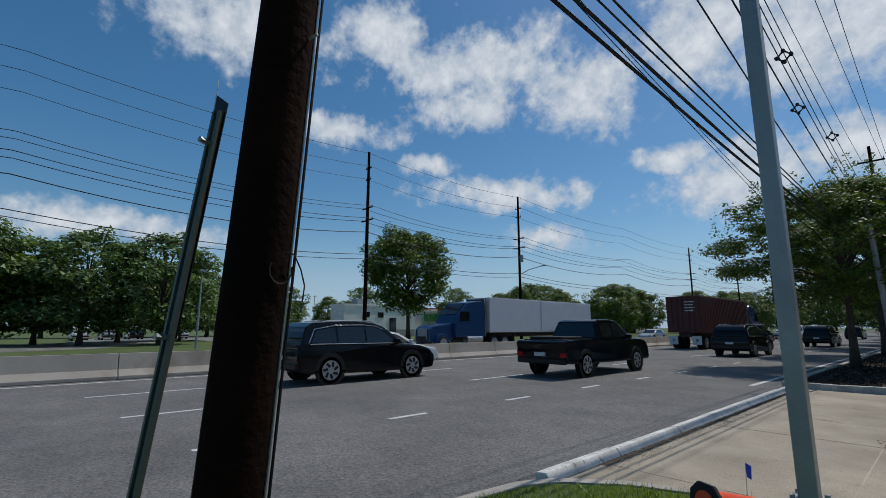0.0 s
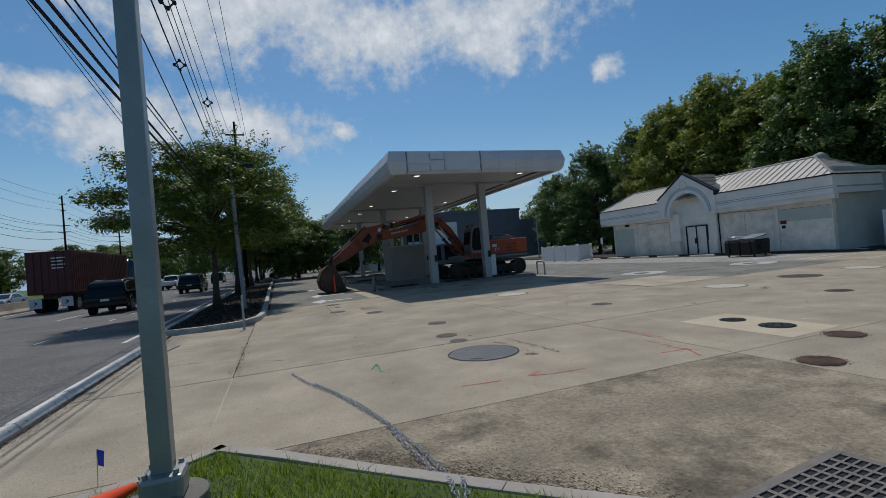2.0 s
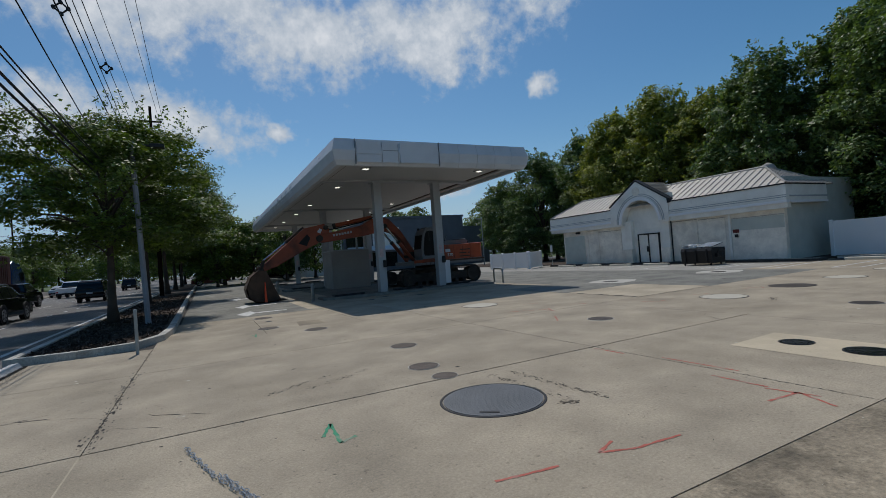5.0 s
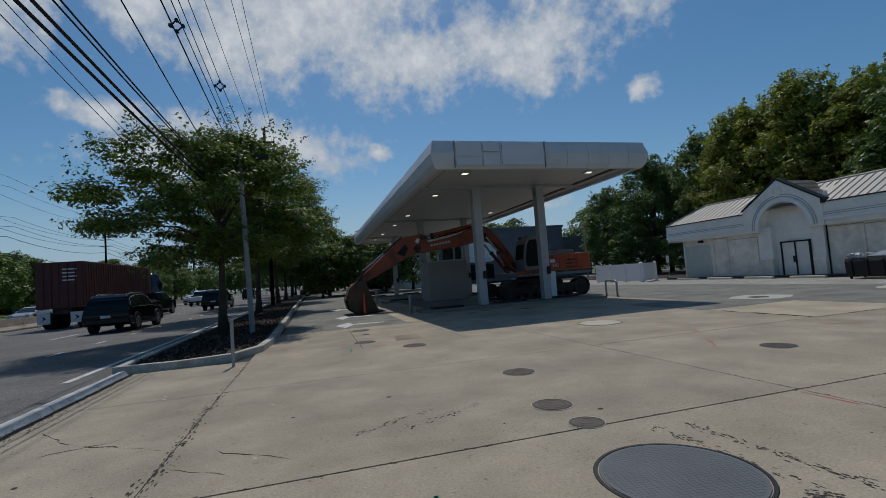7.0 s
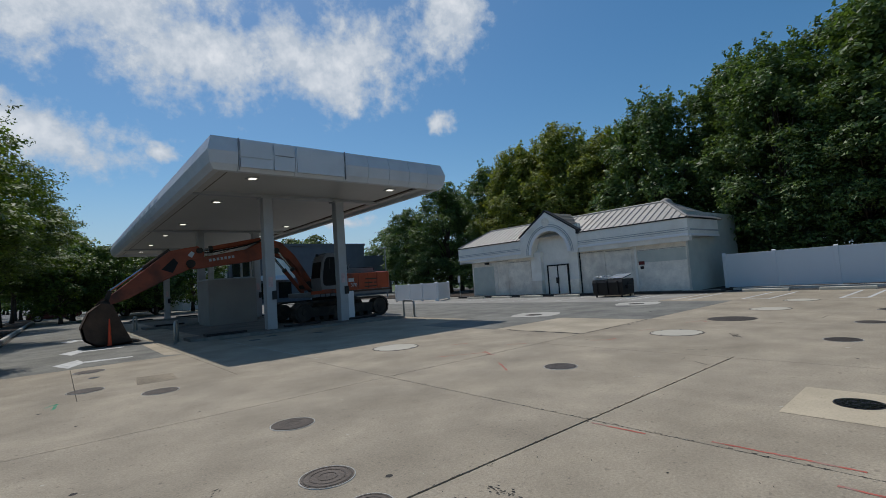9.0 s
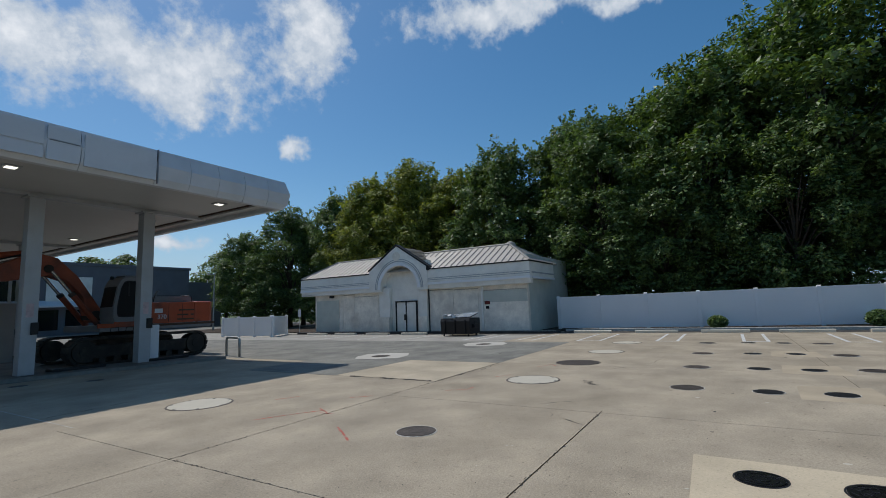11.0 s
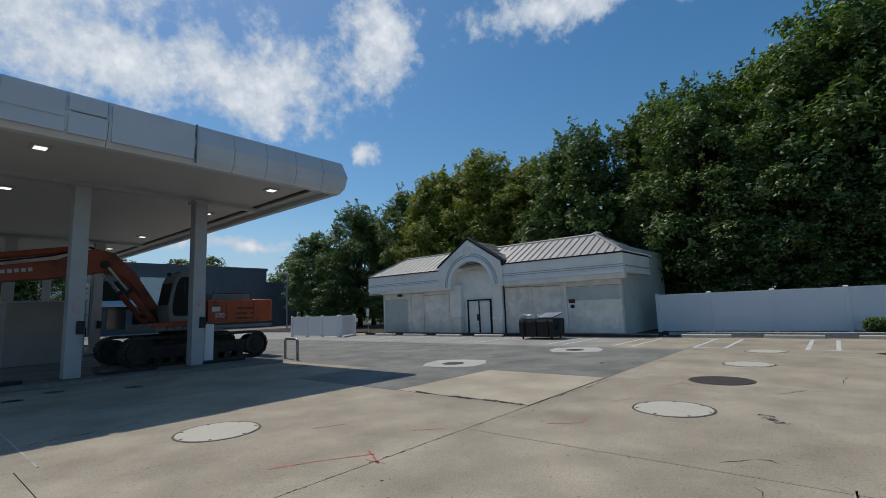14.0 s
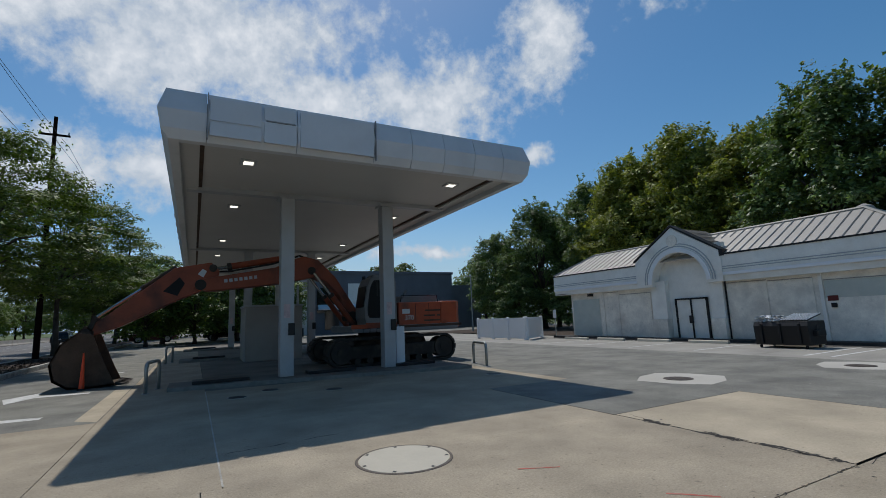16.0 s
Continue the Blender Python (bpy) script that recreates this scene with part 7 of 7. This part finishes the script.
        pts = [(-(h0 - 0.22 * ka - 0.08), ya, za), ((h0 - 0.22 * ka - 0.08), ya, za), ((h0 - 0.22 * kb - 0.08), yb, zb), (-(h0 - 0.22 * kb - 0.08), yb, zb)]
        bm.faces.new([bm.verts.new(v) for v in pts])
        bmesh.ops.recalc_face_normals(bm, faces=bm.faces[:])
        bmesh.ops.solidify(bm, geom=bm.faces[:], thickness=0.012)
        part(name, bm, DARKGLASS, cab)
    f0, f1 = Vector(roof[-1]), Vector(roof[-2])
    n = Vector((f1.y - f0.y, -(f1.x - f0.x))).normalized() * 0.012
    n = n if n.x > 0 else -n
    glass(tuple(f0.lerp(f1, 0.1) + n), tuple(f0.lerp(f1, 0.92) + n), "windscreen")
    r0, r1 = Vector(roof[0]), Vector(roof[2] if kind != "sedan" else roof[1])
    n = Vector((-(r1.y - r0.y), r1.x - r0.x)).normalized() * 0.012
    glass(tuple(r0.lerp(r1, 0.15) + n), tuple(r0.lerp(r1, 0.9) + n), "rear_window")
    for wy in wheels:
        for s in (-1, 1):
            wheel(c, s * (half - 0.12), wy, r, 0.24)
    part("rear_bumper", box((-half + 0.06, body[0][0] - 0.07, 0.45), (half - 0.06, body[0][0] + 0.05, 0.62), 0.03), BLACKTRIM, b)
    part("plate_bar", box((-0.2, body[0][0] - 0.045 - 0.07, 0.7), (0.2, body[0][0] - 0.02, 0.82)), TRAILERWHITE, b)
    if kind == "pickup":
        part("bed_cavity", box((-0.8, -2.75, 1.205), (0.8, -0.95, 1.235)), BLACKTRIM, b)
        part("cargo", box((-0.7, -2.6, 1.23), (0.6, -1.3, 1.32), 0.04), RUBBER, c)
    if kind == "suv":
        for s in (-1, 1):
            part("roof_rail", tube([(s * 0.68, -1.7, 1.76), (s * 0.68, -1.5, 1.82), (s * 0.68, 0.0, 1.82), (s * 0.68, 0.2, 1.75)], 0.02, 6), CARSILVER, c)
            arc = [(-2.2, 1.17), (-1.98, 1.57), (-1.3, 1.68), (-0.3, 1.7), (0.2, 1.65), (0.42, 1.56)]
            arc = [(s * (half - 0.05 - 0.22 * (z - 1.1) / 0.68 + 0.012), y, z) for y, z in arc]
            part("chrome_line", tube(arc, 0.018, 6), CHROME, c)
            part("chrome_line", tube([(s * (half - 0.055), -2.15, 1.15), (s * (half - 0.055), 0.9, 1.13)], 0.012, 6), CHROME, c)
    return c


car("suv", CARBLACK, -12.9, 9.7, 0, "black sport utility car with chrome window line", "suv")
car("pickup", CARBLACK, -8.95, 17.2, 0, "black four-door pickup truck on the highway", "pickup truck")
car("suv", CARBLACK, -8.3, 33.8, 0, "dark sport utility car driving along the highway", "suv")
car("sedan", CARWHITE, -16.1, 13.0, 0, "white sedan beside the median barrier", "car")
car("suv", CARBLACK, -7.6, 54.0, 0, "distant black sport utility car on the highway", "suv")
car("pickup", CARWHITE, -13.2, 74.0, 0, "distant white pickup truck on the highway", "pickup truck")
car("pickup", CARBLACK, -12.0, 50.5, 0, "black pickup truck in the middle lane", "pickup truck")
car("sedan", CARSILVER, -16.4, 84.0, 0, "distant silver sedan near the barrier", "car")
car("suv", CARBLACK, -9.5, 92.0, 0, "distant dark car in the outer lane", "suv")
car("sedan", CARSILVER, -26.0, 62.0, 180, "silver sedan on the opposite carriageway", "car")
car("sedan", CARWHITE, -23.0, 84.0, 180, "white sedan coming on the opposite carriageway", "car")
car("sedan", CARSILVER, -30.0, 100.0, 180, "grey sedan coming on the opposite carriageway", "car")
car("suv", CARBLACK, 9.5, 74.0, 80, "black car parked beyond the canopy", "suv")
car("suv", MAROON, 1.5, 80.0, 95, "dark red car parked behind the trees", "suv")
for k, (x, y) in enumerate(((-78, 8), (-78.5, 11.2), (-80, 14.5), (-79, 20), (-72, 25), (-72.4, 28), (-72, 31), (-72.5, 34), (-72, 37), (-72.2, 40))):
    car("sedan", (CARWHITE, CARSILVER, CARBLACK)[k % 3], x, y, 90, "car parked in the distant lot among trees", "car")


def axle(parent, y, r=0.5, half=1.2):
    for s in (-1, 1):
        for d in (0.0, 0.3):
            wheel(parent, s * (half - 0.15 - d), y, r, 0.26, GALV)


def box_truck(x, y, turn, label, body_mat, cab_mat, length, ribs, arrows):
    t = thing("semi_truck", label, "truck", pose(x, y, 0, 0, 0, turn), "traffic")
    z0, z1 = 1.25, 4.05
    tr = part("trailer_box", box((-1.25, 0, z0), (1.25, length, z1), 0.03), body_mat, t)
    n = int(length / ribs)
    for k in range(1, n):
        for s in (-1, 1):
            part("side_rib", box((s * 1.262 - 0.015, k * ribs - ribs * 0.22, z0 + 0.12), (s * 1.262 + 0.015, k * ribs + ribs * 0.22, z1 - 0.12)), body_mat, tr)
    for dx in (-0.62, 0.62):
        part("rear_door", box((dx - 0.58, -0.03, z0 + 0.1), (dx + 0.58, 0.01, z1 - 0.1), 0.01), body_mat, tr)
        for e in (-0.2, 0.2):
            part("lock_rod", tube([(dx + e, -0.06, z0 + 0.05), (dx + e, -0.06, z1 - 0.05)], 0.022, 6), body_mat, tr)
    for k in range(4):
        part("marking_bar", box((0.15, -0.042, 3.55 - 0.22 * k), (0.9 - 0.1 * (k % 2), -0.032, 3.63 - 0.22 * k)), TRAILERWHITE, tr)
    part("chassis", box((-0.5, 0.2, 0.9), (0.5, length, 1.25), 0.02), DARKSTEEL, t)
    part("landing_gear", box((-0.6, length * 0.75, 0.3), (0.6, length * 0.75 + 0.15, 1.25), 0.02), DARKSTEEL, t)
    for yy in (1.0, 2.25):
        axle(t, yy)
    if arrows:
        for s in (-1, 1):
            flap = part("mud_flap", box((s * 0.85 - 0.33, -0.02, 0.35), (s * 0.85 + 0.33, 0.0, 1.0)), TRAILERWHITE, t, "white mud flap with dark arrow")
            part("arrow", prism([(s * 0.85 - 0.12, 0.5), (s * 0.85 + 0.14, 0.68), (s * 0.85 - 0.12, 0.86), (s * 0.85 - 0.0, 0.68)], -0.03, -0.022, "y"), BLACKTRIM, flap)
    # tractor
    y0 = length + 0.5
    part("frame", box((-0.45, length - 2.5, 0.7), (0.45, y0 + 5.6, 1.0), 0.02), DARKSTEEL, t)
    cab = part("cab", prism([(y0, 0.9), (y0, 3.5), (y0 + 0.4, 3.75), (y0 + 1.9, 3.55), (y0 + 3.0, 2.6), (y0 + 3.2, 2.0), (y0 + 3.2, 0.9)], -1.15, 1.15, "x", 0.06), cab_mat, t)
    part("bonnet", prism([(y0 + 3.2, 0.7), (y0 + 3.2, 2.0), (y0 + 5.2, 1.75), (y0 + 5.5, 1.5), (y0 + 5.5, 0.6)], -0.85, 0.85, "x", 0.08), cab_mat, t)
    part("grille", box((-0.5, y0 + 5.48, 0.75), (0.5, y0 + 5.56, 1.55), 0.02), CARSILVER, t)
    part("windscreen", prism([(y0 + 2.05, 3.45), (y0 + 3.0, 2.62), (y0 + 3.03, 2.66), (y0 + 2.1, 3.5)], -0.95, 0.95, "x"), DARKGLASS, cab)
    for s in (-1, 1):
        part("side_window", box((s * 1.155 - 0.012, y0 + 1.75, 2.15), (s * 1.155 + 0.012, y0 + 2.75, 2.85)), DARKGLASS, cab)
        part("exhaust_stack", tube([(s * 1.0, y0 - 0.2, 1.0), (s * 1.0, y0 - 0.2, 4.0)], 0.08, 10), CHROME, t)
        part("fender", disc((s * 0.95 - 0.2, y0 + 4.5, 0.55), 0.66, 0.4, "x", 20, 0.03), cab_mat, t)
        wheel(t, s * 1.05, y0 + 4.5, 0.5, 0.3, CARSILVER)
        part("fuel_tank", tube([(s * 0.95, y0 + 0.3, 0.75), (s * 0.95, y0 + 2.0, 0.75)], 0.3, 14), CHROME, t)
    for yy in (length - 1.9, length - 0.6):
        axle(t, yy)
    return t


box_truck(-13.7, 39.5, 0, "semi truck hauling a dark maroon shipping container", MAROON, TRUCKBLUE, 12.2, 0.36, True)
tr = box_truck(-26.0, 45.0, 180, "blue semi truck with a long white trailer", TRAILERWHITE, TRUCKBLUE, 15.5, 7.0, False)
part("refrigeration_unit", box((-0.9, 15.5, 2.3), (0.9, 15.95, 3.9), 0.05), BLACKTRIM, tr)


# ---- distant buildings ----
def shop(name, x0, x1, y0, y1, h, wall, label, band=None, band_h=1.0):
    b = thing(name, label, "building")
    part("wall", box((x0, y0, 0), (x1, y1, h)), wall, b)
    part("parapet", box((x0 - 0.15, y0 - 0.15, h), (x1 + 0.15, y1 + 0.15, h + 0.35)), band or wall, b)
    if band:
        part("sign_band", box((x1, y0 + 0.5, h - band_h), (x1 + 0.25, y1 - 0.5, h)), band, b)
    return b


w = shop("white_workshop", -80, -75, 46, 62.6, 5.7, STUCCO, "low white workshop across the highway")
for y in (50.2, 53.4):
    part("window", box((-75.02, y, 3.6), (-74.9, y + 1.3, 4.6)), DARKGLASS, w)
part("door", box((-75.02, 56.2, 0), (-74.88, 57.8, 3.6)), DARKGLASS, w)
part("roof_unit", box((-79, 50, 6.05), (-77, 53, 7.2), 0.05), GALV, w)
part("lower_band", box((-75.02, 46, 0), (-74.92, 62.6, 1.3)), GREYBLOCK, w)
j = shop("craft_shop", -100, -76, 63.2, 75, 4.9, BOARD, "pale beige shop wall with green lettering")
for k in range(5):
    part("letter_bar", box((-76.0, 66.0 + k * 1.35, 3.1), (-75.85, 67.0 + k * 1.35, 4.5)), SIGNGREEN, j)
o = shop("orange_shop", -110, -90, 82, 112, 6.4, BOARD, "long shop with an orange fascia", ORANGE, 1.4)
for k in range(8):
    part("window", box((-90.02, 84 + k * 3.4, 0.4), (-89.9, 86.8 + k * 3.4, 3.6)), DARKGLASS, o)
s = shop("brick_storefront", -95, -75, 138, 176, 8.2, BRICKRED, "brown brick storefront with a pale tower")
part("tower", box((-75, 153, 0), (-71, 160, 10.0)), STUCCO, s)
for k in range(5):
    part("window", box((-75.02, 140 + k * 2.6, 0.5), (-74.9, 142 + k * 2.6, 3.6)), DARKGLASS, s)
for k in range(7):
    part("letter_bar", box((-75.02, 141.0 + k * 1.5, 5.2), (-74.85, 142.0 + k * 1.5, 6.4)), TRAILERWHITE, s)
d = shop("slate_building", 20, 41.3, 75, 95, 8.2, DARKBLUEWALL, "dark slate-blue flat-roofed building behind the canopy")
part("low_wing", box((41.3, 76, 0), (47, 92, 6.6)), DARKBLUEWALL, d)
part("white_wing", box((14.4, 76, 0), (20, 88, 6.0)), STUCCO, d, "pale end wing of the building")
part("awning", prism([(74.0, 3.4), (75.0, 4.0), (75.0, 3.3), (74.0, 3.2)], 20.5, 28, "x"), TRAILERWHITE, d)
for k in range(3):
    part("window", box((21.5 + k * 2.6, 74.93, 0.6), (23.4 + k * 2.6, 75.02, 2.9)), DARKGLASS, d)
part("window", box((20.4, 74.9, 2.9), (23.6, 75.02, 6.2)), DARKGLASS, d)
part("white_front", box((24.7, 74.85, 3.4), (29.2, 75.02, 6.8)), STUCCO, d, "white panelled front over the shop window")
part("garage_door", box((31.5, 74.93, 0), (35, 75.02, 3.4)), GREYBLOCK, d)
shop("far_shed", 20, 60, 170, 190, 7, GREYBLOCK, "distant grey shed behind the trees")


def far_lamp(x, y, h, reach, label):
    p = thing("street_lamp", label, "street lamp", pose(x, y, 0), "street lamps")
    part("post", tube([(0, 0, 0), (0, 0, h)], [0.1, 0.06], 8), GALV, p)
    part("arm", tube([(0, 0, h), (reach * 0.5, -0.2, h + 0.35), (reach, -0.4, h + 0.4)], 0.04, 6), GALV, p)
    part("lamp_head", box((reach - 0.3, -0.55, h + 0.33), (reach + 0.35, -0.25, h + 0.47), 0.03), GALV, p)


far_lamp(-40, 12.1, 5.6, 1.2, "grey street lamp beyond the median")
far_lamp(-80, 42.5, 7.0, 1.0, "distant shoebox lamp in the parking lot")
far_lamp(-85, 39.0, 6.0, 1.0, "distant shoebox lamp in the parking lot")
sheet("far_parking", rect(-88, 19, -60, 45), 0.035, OLDASPHALT, "distant asphalt parking lot across the highway", "road")
sheet("side_road", [(-44, -40), (-41.5, 0), (-44, 6), (-60, 14), (-95, 20), (-95, 12), (-62, 5), (-52, -2), (-50, -40)], 0.03, OLDASPHALT, "pale curving side road across the highway", "road")


# ---- lot slabs ----
def lot_slabs():
    lot = thing("concrete_lot", "wide sunlit concrete forecourt of jointed slabs", "pavement", kind="structure")
    xs, ys = [-2.6, -0.4, 6.0, 10.0, 14.95, 18.3, 21.7, 25.9, 28.4], [-36, -30, -24, -18, -12, -6, -2, 2.6, 6.7, 10.15, 14.0, 17.0]
    wide = {10.15: 0.013, 17.0: 0.001, 20.5: 0.001}

    def slab(x0, y0, x1, y1, mat=CONCRETE):
        a, b = (wide.get(v, 0.006) if x0 < 9 else 0.007 for v in (y0, y1))
        part("slab", prism(rect(x0 + 0.005, y0 + a, x1 - 0.005, y1 - b), -0.04, 0.0, "z"), mat, lot)
    for x0, x1 in zip(xs, xs[1:]):
        for y0, y1 in zip(ys, ys[1:]):
            if x0 == 6.0 and y0 == 14.0:
                slab(6.0, 14.0, 11.66, 17.0)
            elif x0 == 10.0 and y0 == 14.0:
                continue
            elif x0 in (14.95, 18.3) and y0 == 14.0:
                continue
            else:
                slab(x0, y0, x1, y1, APRON if y1 == 6.7 and -1 < x0 < 5 else CONCRETE)
    for y0, y1 in ((17.0, 20.5), (20.5, 25.0), (25.0, 31), (31, 37), (37, 43), (43, 49), (49, 56)):
        for x0, x1 in ((4.45, 6.2), (6.2, 13.95)) if y0 < 25 else ((4.45, 6.2), (6.2, 10.0), (10.0, 13.95)):
            # slabs deep under the canopy take its shade as a darker colour
            slab(x0, y0, x1 if (x1 < 13 or y0 > 20) else 11.64, y1, DIRTSHADECONCRETE if y0 >= 25 and x0 > 6 else CONCRETE)
        for x0, x1 in ((21.7, 25.9), (25.9, 28.4)):
            slab(x0, y0, x1, y1, GREYCONCRETE)
    for y0, y1 in ((17.0, 22.0),):
        for x0, x1 in ((-0.4, 2.0), (2.0, 4.45)):
            slab(x0, y0, x1, y1)


lot_slabs()
